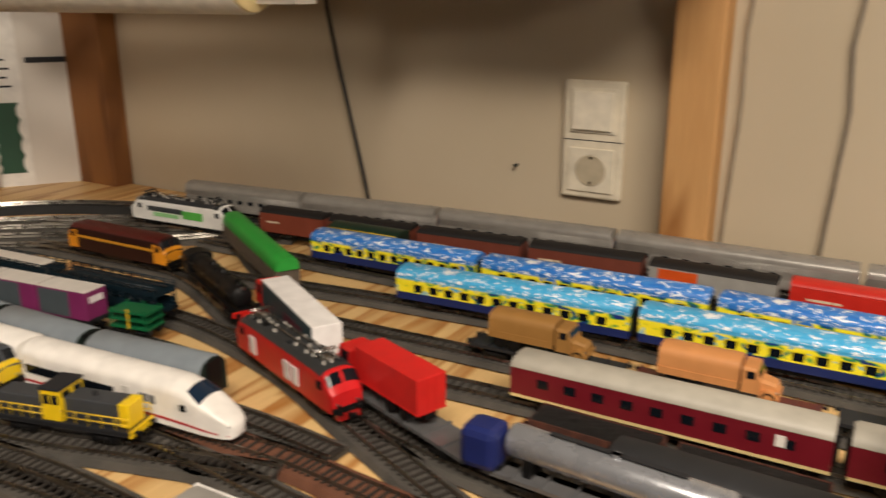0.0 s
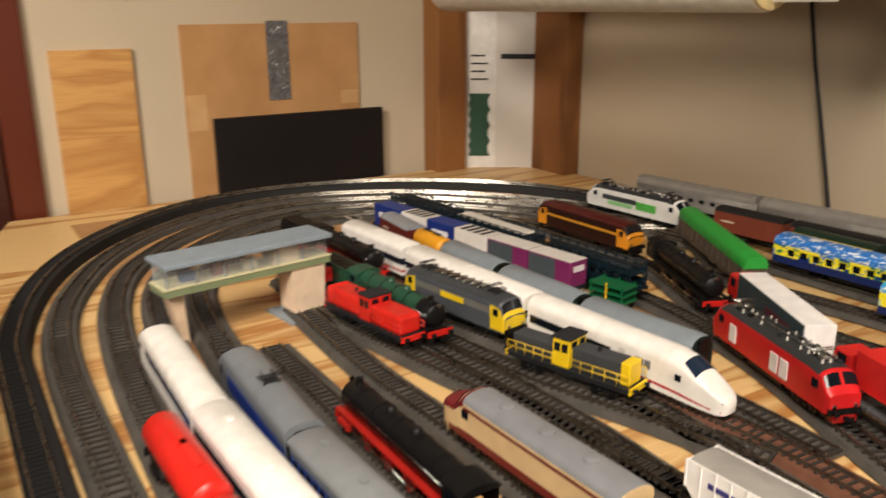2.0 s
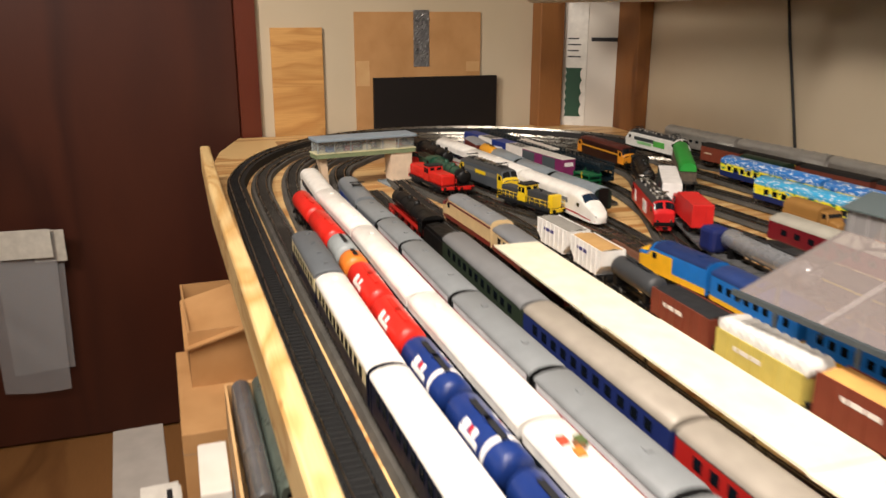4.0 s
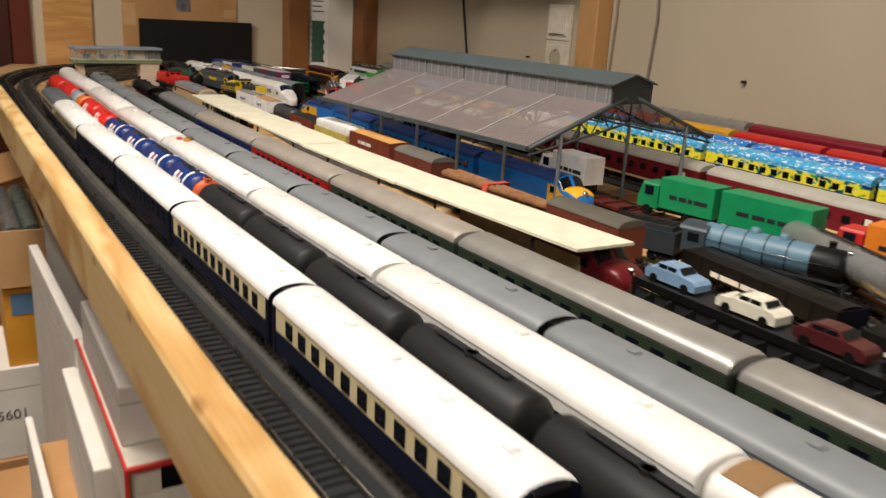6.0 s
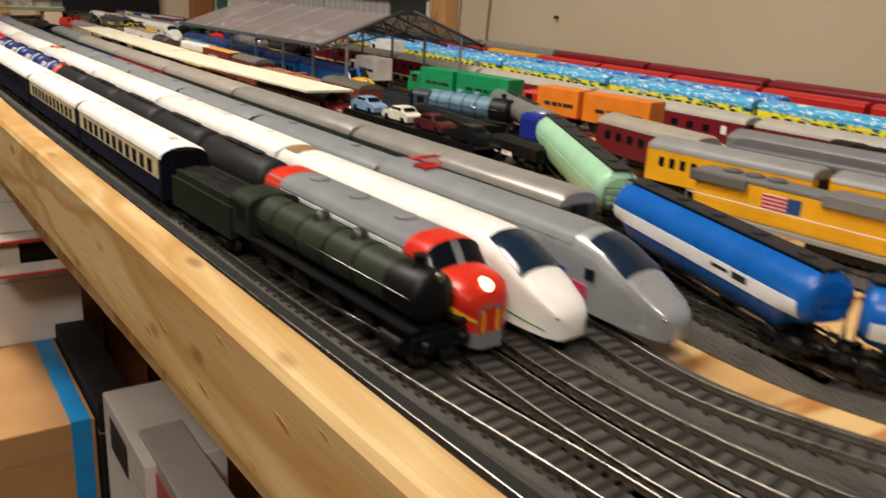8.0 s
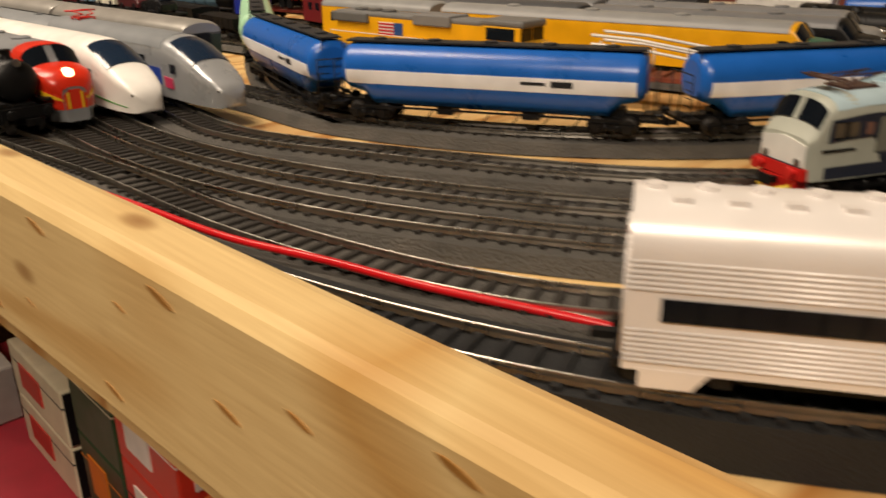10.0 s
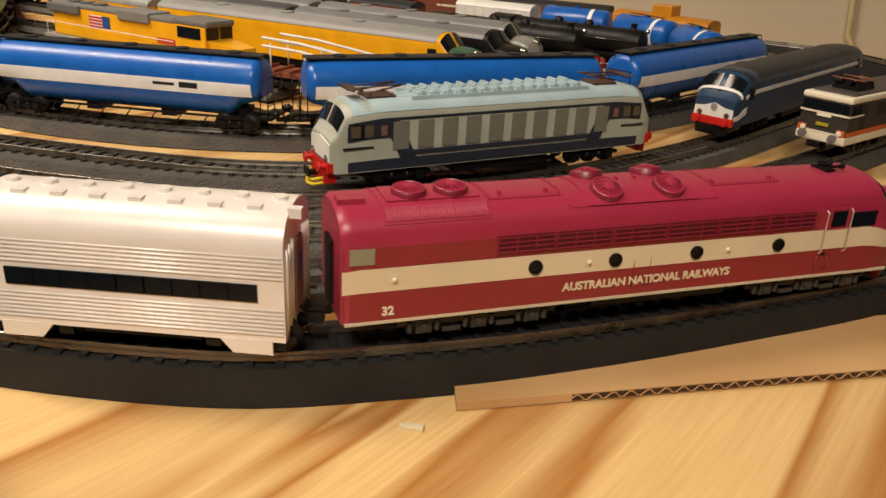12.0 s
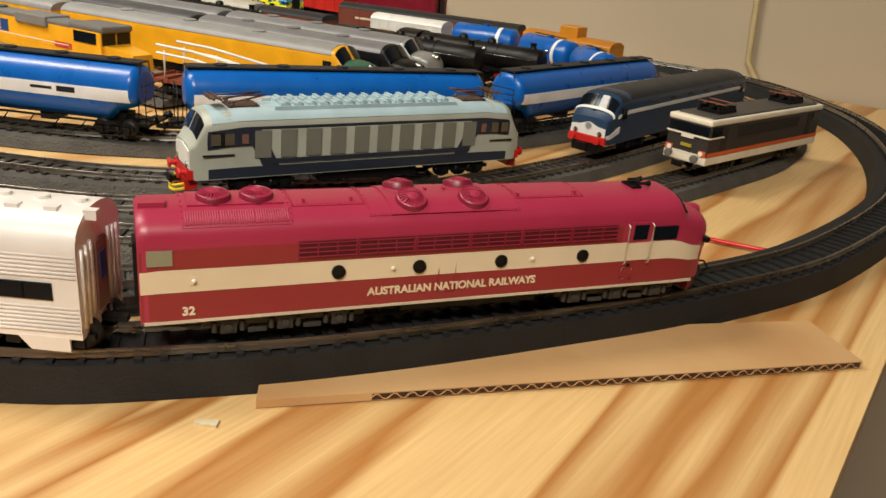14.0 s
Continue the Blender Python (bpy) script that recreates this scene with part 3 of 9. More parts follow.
def truck(A, B, z, label, cab, body, tilt=False, group="model lorries", trailer=False, bonnet=False, text=M_DARK, gap=0.002):
    """A 1:87 lorry: cab with windows, box or canvas body, chassis and wheels; front towards B."""
    root, L = line_root("model_lorry" if not trailer else "lorry_trailer", A, B, z, label, "lorry", group)
    h, w = L / 2, 0.0142
    cl = 0.0 if trailer else min(0.024, L * 0.3)
    if bonnet:
        cl = 0.015
    bx1 = h - cl - (gap if cl else 0)
    if tilt:
        hoop = [(-w, 0.012), (-w, 0.020), (-w * 0.985, 0.0265), (-w * 0.93, 0.0300), (-w * 0.78, 0.0328), (-w * 0.45, 0.0345), (0, 0.0350)]
        hoop += [(-y, zz) for y, zz in hoop[-2::-1]]
        n = 8
        xs = [-h, -h + 0.0012] + [-h + (bx1 + h) * i / n for i in range(1, n)] + [bx1 - 0.0012, bx1]
        part("canvas_body", rings(bmesh.new(), [[(x, y * (1 - 0.02 * (i % 2)), zz - (0.0007 if i in (0, len(xs) - 1) else 0.0003 * (i % 2)) * (zz > 0.02)) for y, zz in hoop] for i, x in enumerate(xs)]), body, root)
        part("tailboard", box(bmesh.new(), -h - 0.0008, -h, -w, w, 0.0105, 0.0175), body, root)
        for s in (-1, 1):
            part("dropside", box(bmesh.new(), -h, bx1, s * w - 0.0006, s * w + 0.0006, 0.0100, 0.0165), body, root)
    else:
        part("box_body", rbox(bmesh.new(), -h, bx1, -w, w, 0.011, 0.041, 0.0006), body, root)
        part("body_rim", box(bmesh.new(), -h - 0.0002, bx1 + 0.0002, -w - 0.0003, w + 0.0003, 0.0108, 0.0120), cab, root)
        if text:
            for s in (-1, 1):
                for u0, u1 in ((0.10, 0.34), (0.37, 0.45), (0.48, 0.62), (0.66, 0.80)):
                    part("lettering_bar", box(bmesh.new(), -h + (bx1 + h) * u0, -h + (bx1 + h) * u1, s * (w + 0.0001) - 0.0002, s * (w + 0.0001) + 0.0002, 0.0215, 0.0255), text, root)
        for s in (-1, 1):
            part("door_bar", box(bmesh.new(), -h - 0.0004, -h, s * 0.004 - 0.0003, s * 0.004 + 0.0003, 0.012, 0.040), body, root)
    if cl:
        top = 0.0300 if bonnet else 0.033
        part("cab", rings(bmesh.new(), [[(x, -w * k, zb), (x, -w * k, zt - 0.002), (x, -w * k * 0.9, zt), (x, w * k * 0.9, zt), (x, w * k, zt - 0.002), (x, w * k, zb)] for x, zb, zt, k in ((h - cl, 0.008, top, 0.90), (h - 0.004, 0.008, top, 0.90), (h - 0.001, 0.008, 0.0225, 0.93), (h, 0.008, 0.0205, 0.93))], smooth=False), cab, root)
        if bonnet:
            part("bonnet", rings(bmesh.new(), [[(x, -w * k, 0.0085), (x, -w * k, zt - 0.002), (x, -w * k * 0.7, zt), (x, w * k * 0.7, zt), (x, w * k, zt - 0.002), (x, w * k, 0.0085)] for x, zt, k in ((h, 0.0200, 0.66), (h + 0.011, 0.0175, 0.58), (h + 0.013, 0.0150, 0.54))], smooth=False), cab, root)
            part("bumper", box(bmesh.new(), h + 0.0132, h + 0.0146, -w * 0.85, w * 0.85, 0.0060, 0.0090), cab, root)
            for s in (-1, 1):
                part("mudguard", rings(bmesh.new(), [[(h + 0.0065 + 0.0075 * math.cos(math.pi * i / 8), y, 0.0052 + 0.0078 * math.sin(math.pi * i / 8)) for i in range(9)] for y in sorted((s * w * 0.58, s * w * 0.99))]), cab, root)
        part("windscreen", rings(bmesh.new(), [[(h - 0.0034 + d, -w * 0.76, top - 0.0025), (h - 0.0034 + d, w * 0.76, top - 0.0025), (h - 0.0009 + d, w * 0.80, 0.0228), (h - 0.0009 + d, -w * 0.80, 0.0228)] for d in (-0.0006, 0.0004)], smooth=False), M_GLASS, root)
        for s in (-1, 1):
            part("side_window", box(bmesh.new(), h - cl * 0.75, h - cl * 0.32, s * w * 0.91 - 0.0004, s * w * 0.91 + 0.0004, 0.021, top - 0.003), M_GLASS, root)
            part("headlamp", tube(bmesh.new(), (h + (0.0125 if bonnet else -0.0002), s * w * 0.72, 0.0115), (h + (0.0138 if bonnet else 0.0008), s * w * 0.72, 0.0115), 0.0013, 10), M_STEEL, root)
    part("chassis", box(bmesh.new(), -h, h - 0.003, -0.005, 0.005, 0.005, 0.011), M_BLACK, root)
    for x in ([-h * 0.68, -h * 0.36] + ([h + 0.0065 if bonnet else h - cl * 0.5] if cl else [h * 0.6])):
        for s in (-1, 1):
            r = 0.0062 if bonnet else 0.0052
            bm = lathe(bmesh.new(), [(-0.0022, r * 0.62), (-0.0024, r * 0.7), (-0.0022, r), (0.0022, r), (0.0024, r * 0.7), (0.0022, r * 0.62)], "y", 16)
            bm.transform(Matrix.Translation((x, s * 0.0118, r)))
            wheel = part("wheel", bm, M_BLACK, root)
            bm = lathe(bmesh.new(), [(-0.0018, 0.0002), (-0.0018, r * 0.62), (0.0018, r * 0.62), (0.0018, 0.0002)], "y", 12)
            bm.transform(Matrix.Translation((x, s * 0.0118, r)))
            part("hub", bm, cab, wheel)
    return root


def car(x, y, z, turn, label, mat, group="model cars"):
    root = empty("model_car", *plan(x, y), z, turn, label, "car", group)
    w = 0.0092
    prof = [(-0.024, 0.003), (-0.0245, 0.009), (-0.021, 0.0115), (-0.016, 0.012), (-0.012, 0.0165), (-0.002, 0.0172), (0.005, 0.0165), (0.011, 0.012), (0.022, 0.0105), (0.0245, 0.008), (0.0245, 0.003)]
    bm = bmesh.new()
    loops = []
    for s, k in ((-1, 1), (-0.92, 1.0), (0.92, 1.0), (1, 1)):
        loops.append([(px * (1 if abs(s) < 1 else 0.985), s * w * (1 - 0.16 * max(0, (pz - 0.012) / 0.005)), pz if abs(s) < 1 else pz * 0.985) for px, pz in prof])
    rings(bm, loops, smooth=False)
    part("body", bm, mat, root)
    part("windscreen", rings(bmesh.new(), [[(0.0108, -w * 0.78, 0.0124), (0.0062, -w * 0.70, 0.0163), (0.0062, w * 0.70, 0.0163), (0.0108, w * 0.78, 0.0124)], [(0.0113, -w * 0.78, 0.0126), (0.0067, -w * 0.70, 0.0166), (0.0067, w * 0.70, 0.0166), (0.0113, w * 0.78, 0.0126)]], smooth=False), M_GLASS, root)
    part("rear_window", rings(bmesh.new(), [[(-0.0158, -w * 0.78, 0.0124), (-0.0125, -w * 0.70, 0.0160), (-0.0125, w * 0.70, 0.0160), (-0.0158, w * 0.78, 0.0124)], [(-0.0163, -w * 0.78, 0.0126), (-0.0130, -w * 0.70, 0.0163), (-0.0130, w * 0.70, 0.0163), (-0.0163, w * 0.78, 0.0126)]], smooth=False), M_GLASS, root)
    for s in (-1, 1):
        for x0, x1 in ((-0.0115, -0.0035), (-0.0025, 0.0055)):
            part("side_window", box(bmesh.new(), x0, x1, s * w * 0.9 - 0.0006, s * w * 0.9 + 0.0006, 0.0126, 0.0158), M_GLASS, root)
        for wx in (-0.015, 0.015):
            bm = lathe(bmesh.new(), [(-0.0012, 0.0002), (-0.0012, 0.0036), (0.0012, 0.0036), (0.0012, 0.0002)], "y", 14)
            bm.transform(Matrix.Translation((wx, s * w * 0.95, 0.0036)))
            part("wheel", bm, M_BLACK, root)
    return root


def pantograph(root, x, mat, up=0.0):
    bm = bmesh.new()
    z = 0.0455
    box(bm, x - 0.006, x + 0.006, -0.006, 0.006, z, z + 0.0008)
    for s in (-1, 1):
        tube(bm, (x - 0.006, s * 0.005, z + 0.0012), (x + 0.010, s * 0.004, z + 0.0035 + up), 0.0005, 5)
        tube(bm, (x + 0.010, s * 0.004, z + 0.0035 + up), (x - 0.004, s * 0.007, z + 0.0050 + up * 2), 0.0004, 5)
    for dx in (-0.002, 0.002):
        tube(bm, (x - 0.004 + dx, -0.011, z + 0.0052 + up * 2), (x - 0.004 + dx, 0.011, z + 0.0052 + up * 2), 0.0006, 6)
    for s in (-1, 1):
        for dx in (-0.006, 0.006):
            tube(bm, (x + dx, s * 0.006, z - 0.0012), (x + dx, s * 0.006, z + 0.001), 0.0009, 6)
    part("pantograph", bm, mat, root)


def box_loco(A, B, label, body, roof, bands=(), slope=0.006, ends=None, grilles=None, panto=None, buf=None, group="locomotives", name="locomotive", rz=RZ, front=None, lamps=True, plates=(), w2=None, skirt=None, gear=True):
    """A modern electric or diesel box locomotive with two cabs."""
    root, L = line_root(name, A, B, rz, label, "locomotive", group)
    h, w = L / 2 - 0.005, w2 or 0.0158
    k = [(-h, w * 0.88, 0.010, 0.024, 0.027), (-h + slope * 0.35, w * 0.96, 0.009, 0.026, 0.031), (-h + slope, w * 0.98, 0.009, 0.034, 0.0425), (-h + slope + 0.012, w, 0.009, 0.036, 0.044),
         (h - slope - 0.012, w, 0.009, 0.036, 0.044), (h - slope, w * 0.98, 0.009, 0.034, 0.0425), (h - slope * 0.35, w * 0.96, 0.009, 0.026, 0.031), (h, w * 0.88, 0.010, 0.024, 0.027)]
    sh = Shell(k, 0.75)
    part("body", sh.body(30), body, root)
    part("roof", sh.patch(-h + slope + 0.003, h - slope - 0.003, 0.385, 0.615, 12, 10, 0.0004), roof, root)
    for z0, z1, m in bands:
        sh.both("side_band", m, root, -h + slope * 1.1, h - slope * 1.1, z0, z1, nu=10)
    if ends:
        for s in (-1, 1):
            u = sorted((s * (h - 0.0004), s * (h - slope - 0.014)))
            for v0, v1 in ((0.03, 0.36), (0.64, 0.97)):
                part("cab_paint", sh.patch(u[0], u[1], v0, v1, 8, 6, 0.0004), ends, root)
            u2 = sorted((s * (h - 0.0003), s * (h - slope * 0.4)))
            part("nose_paint", sh.patch(u2[0], u2[1], 0.36, 0.64, 4, 10, 0.0004), ends, root)
            bm = bmesh.new()
            x = s * h
            rings(bm, [[(x + s * d, y, z) for y, z in ((-w * 0.86, 0.0105), (-w * 0.86, 0.0242), (0, 0.0268), (w * 0.86, 0.0242), (w * 0.86, 0.0105))] for d in (0.0, 0.0005)], smooth=False)
            part("front_plate", bm, front or ends, root)
    for s in (-1, 1):
        u = sorted((s * (h - slope * 0.45), s * (h - slope * 0.92)))
        part("windscreen", sh.patch(u[0], u[1], 0.40, 0.495, 3, 5, 0.0007), M_GLASS, root)
        part("windscreen", sh.patch(u[0], u[1], 0.505, 0.60, 3, 5, 0.0007), M_GLASS, root)
        xs = s * (h - slope - 0.006)
        panes(sh, root, [xs], 0.007, 0.0265, 0.0335, None, 0.0008)
        for y in (-0.0095, 0.0095):
            bm = lathe(bmesh.new(), [(s * (h - 0.0005), 0.0018), (s * (h + 0.0012), 0.0018), (s * (h + 0.0014), 0.0002)], "x", 10)
            bm.transform(Matrix.Translation((0, y, 0.0165)))
            part("headlamp", bm, M_STEEL, root)
        part("buffer_beam", box(bmesh.new(), s * h - 0.0015, s * h + 0.0015, -w * 0.9, w * 0.9, 0.0095, 0.0145), buf or M_BLACK, root)
        buffers(root, s * (h + 0.001), s, mat=buf if buf else M_BLACK)
        bm = bmesh.new()
        rings(bm, [[(s * (h - 0.004), y, z) for y, z in ((-0.012, 0.009), (0.012, 0.009), (0.011, 0.004), (-0.011, 0.004))], [(s * (h + 0.002), y, z) for y, z in ((-0.011, 0.009), (0.011, 0.009), (0.010, 0.003), (-0.010, 0.003))]], smooth=False)
        part("rail_guard", bm, skirt or M_BLACK, root)
    if grilles:
        n, m = grilles
        span = 2 * (h - slope - 0.022)
        panes(sh, root, [-span / 2 + span * (i + 0.5) / n for i in range(n)], span / n * 0.62, 0.0195, 0.034, m, 0.0006)
    for u0, u1, z0, z1, m in plates:
        sh.both("side_plate", m, root, u0 * h, u1 * h, z0, z1, nu=4, off=0.0009)
    if gear:
        bm = bmesh.new()
        n = max(4, int(L / 0.022))
        for i in range(n):
            x = -h * 0.5 + h * (i + 0.5) / n
            box(bm, x - 0.0035, x + 0.0035, -0.0055, 0.0055, 0.0438, 0.0468)
            tube(bm, (x, -0.0075, 0.0435), (x, -0.0075, 0.0475), 0.0007, 5)
            tube(bm, (x, 0.0075, 0.0435), (x, 0.0075, 0.0475), 0.0007, 5)
        part("roof_gear", bm, M_STEEL if gear is True else gear, root)
    if panto:
        pantograph(root, -h * 0.66, panto), pantograph(root, h * 0.66, panto)
    part("underframe", box(bmesh.new(), -h * 0.3, h * 0.3, -w * 0.8, w * 0.8, 0.0035, 0.009), M_BLACK, root)
    bogies(root, (-h * 0.62, h * 0.62), 0.036, axles=3 if L > 0.17 else 2)
    return root, sh, h


def roof_equipment(root, h, seed):
    """Crowded roof of an electric locomotive: insulators, switch boxes, bus bars, resistor hoods."""
    rnd = random.Random(seed)
    n = int(h / 0.0058)
    for i in range(n):
        x = -h * 0.80 + 1.60 * h * (i + 0.5) / n
        for y in (-0.0075, 0.0, 0.0075):
            kind = rnd.random()
            yy = y + rnd.uniform(-0.0012, 0.0012)
            if kind < 0.42:
                part("insulator", lathe(bmesh.new(), [(0.0, 0.0010), (0.0008, 0.0013), (0.0013, 0.0008), (0.0021, 0.0012), (0.0027, 0.0007), (0.0034, 0.0009)], "x", 8), M_ISO, root).matrix_basis = pose(x, yy, 0.0436, 0, -90)
            elif kind < 0.72:
                part("roof_box", rbox(bmesh.new(), x - 0.0024, x + 0.0024, yy - 0.0022, yy + 0.0022, 0.0428, 0.0450 + rnd.uniform(0, 0.0018), 0.0003), rnd.choice((M_DARK, M_BLACK, M_STEEL)), root)
    for y in (-0.0040, 0.0042):
        part("bus_bar", tube(bmesh.new(), (-h * 0.74, y, 0.0468), (h * 0.70, y + 0.001, 0.0468), 0.0005, 6), M_STEEL, root)


def steam_loco(A, B, label, boiler, frame_=None, wheel=None, tender=True, tank=None, r=0.0118, group="steam locomotives", cab=None, smoke=None, streamlined=False):
    """A steam locomotive facing B: boiler, smokebox, chimney, domes, cab, running boards, drivers with rods, tender behind."""
    root, L = line_root("steam_locomotive", A, B, RZ, label, "locomotive", group)
    frame_, wheel, cab, smoke = frame_ or M_BLACK, wheel or M_WHEEL, cab or boiler, smoke or M_BLACK
    h = L / 2
    x0 = -h + (L * 0.36 if tender else 0.006)
    xc = x0 + 0.020
    zc = 0.029
    bm = lathe(bmesh.new(), [(xc - 0.004, 0.001), (xc - 0.004, r), (h - 0.030, r * 0.97), (h - 0.030, r * 0.9)], "x", 24)
    bm.transform(Matrix.Translation((0, 0, zc)))
    part("boiler", bm, boiler, root)
    bm = lathe(bmesh.new(), [(h - 0.031, r * 0.5), (h - 0.031, r * 1.0), (h - 0.0095, r * 1.0), (h - 0.0085, r * 0.92), (h - 0.0075, r * 0.8), (h - 0.006, r * 0.3), (h - 0.006, 0.0005)], "x", 24)
    bm.transform(Matrix.Translation((0, 0, zc)))
    part("smokebox", bm, smoke, root)
    for i in range(4):
        x = xc + (h - 0.035 - xc) * (i + 0.7) / 4.5
        bm = bmesh.new()
        lathe(bm, [(x, r * 0.95), (x, r * 1.03), (x + 0.0008, r * 1.03), (x + 0.0008, r * 0.95)], "x", 20)
        bm.transform(Matrix.Translation((0, 0, zc)))
        part("boiler_band", bm, smoke, root)
    bm = lathe(bmesh.new(), [(zc + r - 0.001, 0.0038), (zc + r + 0.001, 0.0028), (zc + r + 0.0045, 0.0030), (zc + r + 0.005, 0.0034), (zc + r + 0.0051, 0.0005)], "z", 14)
    bm.transform(Matrix.Translation((h - 0.019, 0, 0)))
    part("chimney", bm, smoke, root)
    for fx in (0.42, 0.7):
        x = xc + (h - 0.03 - xc) * fx
        bm = lathe(bmesh.new(), [(zc + r - 0.001, 0.0046), (zc + r + 0.0022, 0.0042), (zc + r + 0.0036, 0.0028), (zc + r + 0.004, 0.0003)], "z", 14)
        bm.transform(Matrix.Translation((x, 0, 0)))
        part("dome", bm, boiler, root)
    bm = bmesh.new()
    w = 0.0148
    for s in (-1, 1):
        box(bm, x0, xc, s * w - 0.0005, s * w + 0.0005, 0.017, 0.036)
    box(bm, xc - 0.001, xc, -w, w, 0.017, 0.036)
    rings(bm, [[(x, -w * 1.05 * math.cos(math.pi * i / 10), 0.036 + 0.0055 * math.sin(math.pi * i / 10)) for i in range(11)] for x in (x0 - 0.003, xc + 0.001)])
    part("cab", bm, cab, root)
    for s in (-1, 1):
        part("cab_window", box(bmesh.new(), x0 + 0.005, x0 + 0.015, s * w - 0.0009, s * w + 0.0009, 0.027, 0.034), M_GLASS, root)
        part("running_board", box(bmesh.new(), xc, h - 0.004, s * 0.0125 - 0.0028, s * 0.0125 + 0.0028, 0.0172, 0.0184), frame_, root)
        bm = tube(bmesh.new(), (h - 0.026, s * 0.0132, 0.0095), (h - 0.010, s * 0.0132, 0.0095), 0.0036, 12)
        part("cylinder", bm, frame_, root)
        nd = 4 if L > 0.2 else 3
        dx = (h - 0.036 - xc) / nd
        for i in range(nd):
            x = xc + dx * (i + 0.6)
            bm = lathe(bmesh.new(), [(-0.0014, 0.0004), (-0.0014, 0.0068), (-0.0004, 0.0078), (0.0014, 0.0074), (0.0014, 0.0060), (0.0006, 0.0056), (0.0006, 0.0004)], "y", 18)
            for a in range(8):
                c, sn = math.cos(a * 0.785), math.sin(a * 0.785)
                tube(bm, (0, 0, 0), (c * 0.006, 0.0004, sn * 0.006), 0.0004, 4)
            bm.transform(Matrix.Translation((x, s * 0.0088, 0.0078)))
            part("driving_wheel", bm, wheel, root)
        bm = box(bmesh.new(), xc + dx * 0.5, xc + dx * (nd - 0.3), s * 0.0112 - 0.0004, s * 0.0112 + 0.0004, 0.0056, 0.0070)
        tube(bm, (xc + dx * 1.6, s * 0.0122, 0.0062), (h - 0.018, s * 0.0128, 0.0095), 0.0006, 5)
        part("coupling_rod", bm, M_STEEL, root)
        if not streamlined:
            bm = wire(bmesh.new(), [(xc, s * (r + 0.0008), zc + 0.002), (h - 0.01, s * (r + 0.0008), zc + 0.002)], 0.0003, 5)
            part("handrail", bm, M_STEEL, root)
    bm = box(bmesh.new(), x0, h - 0.004, -0.006, 0.006, 0.007, 0.017)
    part("frame", bm, frame_, root)
    part("buffer_beam", box(bmesh.new(), h - 0.004, h - 0.002, -0.0145, 0.0145, 0.0095, 0.0155), M_RED if wheel is not M_WHEEL else frame_, root)
    buffers(root, h - 0.002, 1)
    bm = lathe(bmesh.new(), [(0.0, 0.0022), (0.002, 0.0022), (0.0022, 0.0002)], "x", 10)
    bm.transform(Matrix.Translation((h - 0.006, 0, zc + r * 0.9)))
    part("headlamp", bm, M_STEEL, root)
    ws = new("wheelset", wheelset_mesh(0.0052))
    ws.parent, ws.location = root, (h - 0.010, 0, 0.0052)
    if tender:
        tx1 = x0 - 0.006
        bm = bmesh.new()
        box(bm, -h + 0.003, tx1, -0.0145, 0.0145, 0.010, 0.029)
        box(bm, -h + 0.006, tx1 - 0.004, -0.0125, 0.0125, 0.029, 0.0335)
        part("tender_body", bm, tank or cab, root)
        bm = bmesh.new()
        g = [[bm.verts.new((-h + 0.008 + (tx1 - 0.014 + h) * i / 12, -0.0115 + 0.023 * j / 6, 0.0332 + 0.003 * math.sin(math.pi * j / 6) * (0.6 + 0.5 * noise.noise(Vector((i * 1.3, j * 1.1, L * 77)))))) for j in range(7)] for i in range(13)]
        for i in range(12):
            for j in range(6):
                bm.faces.new((g[i][j], g[i + 1][j], g[i + 1][j + 1], g[i][j + 1]))
        part("coal", bm, M_BLACK, root)
        bogies(root, (-h + 0.018, tx1 - 0.014), 0.022)
        buffers(root, -h + 0.003, -1)
    else:
        part("bunker", box(bmesh.new(), -h, x0 + 0.002, -0.0145, 0.0145, 0.017, 0.031), cab, root)
    return root


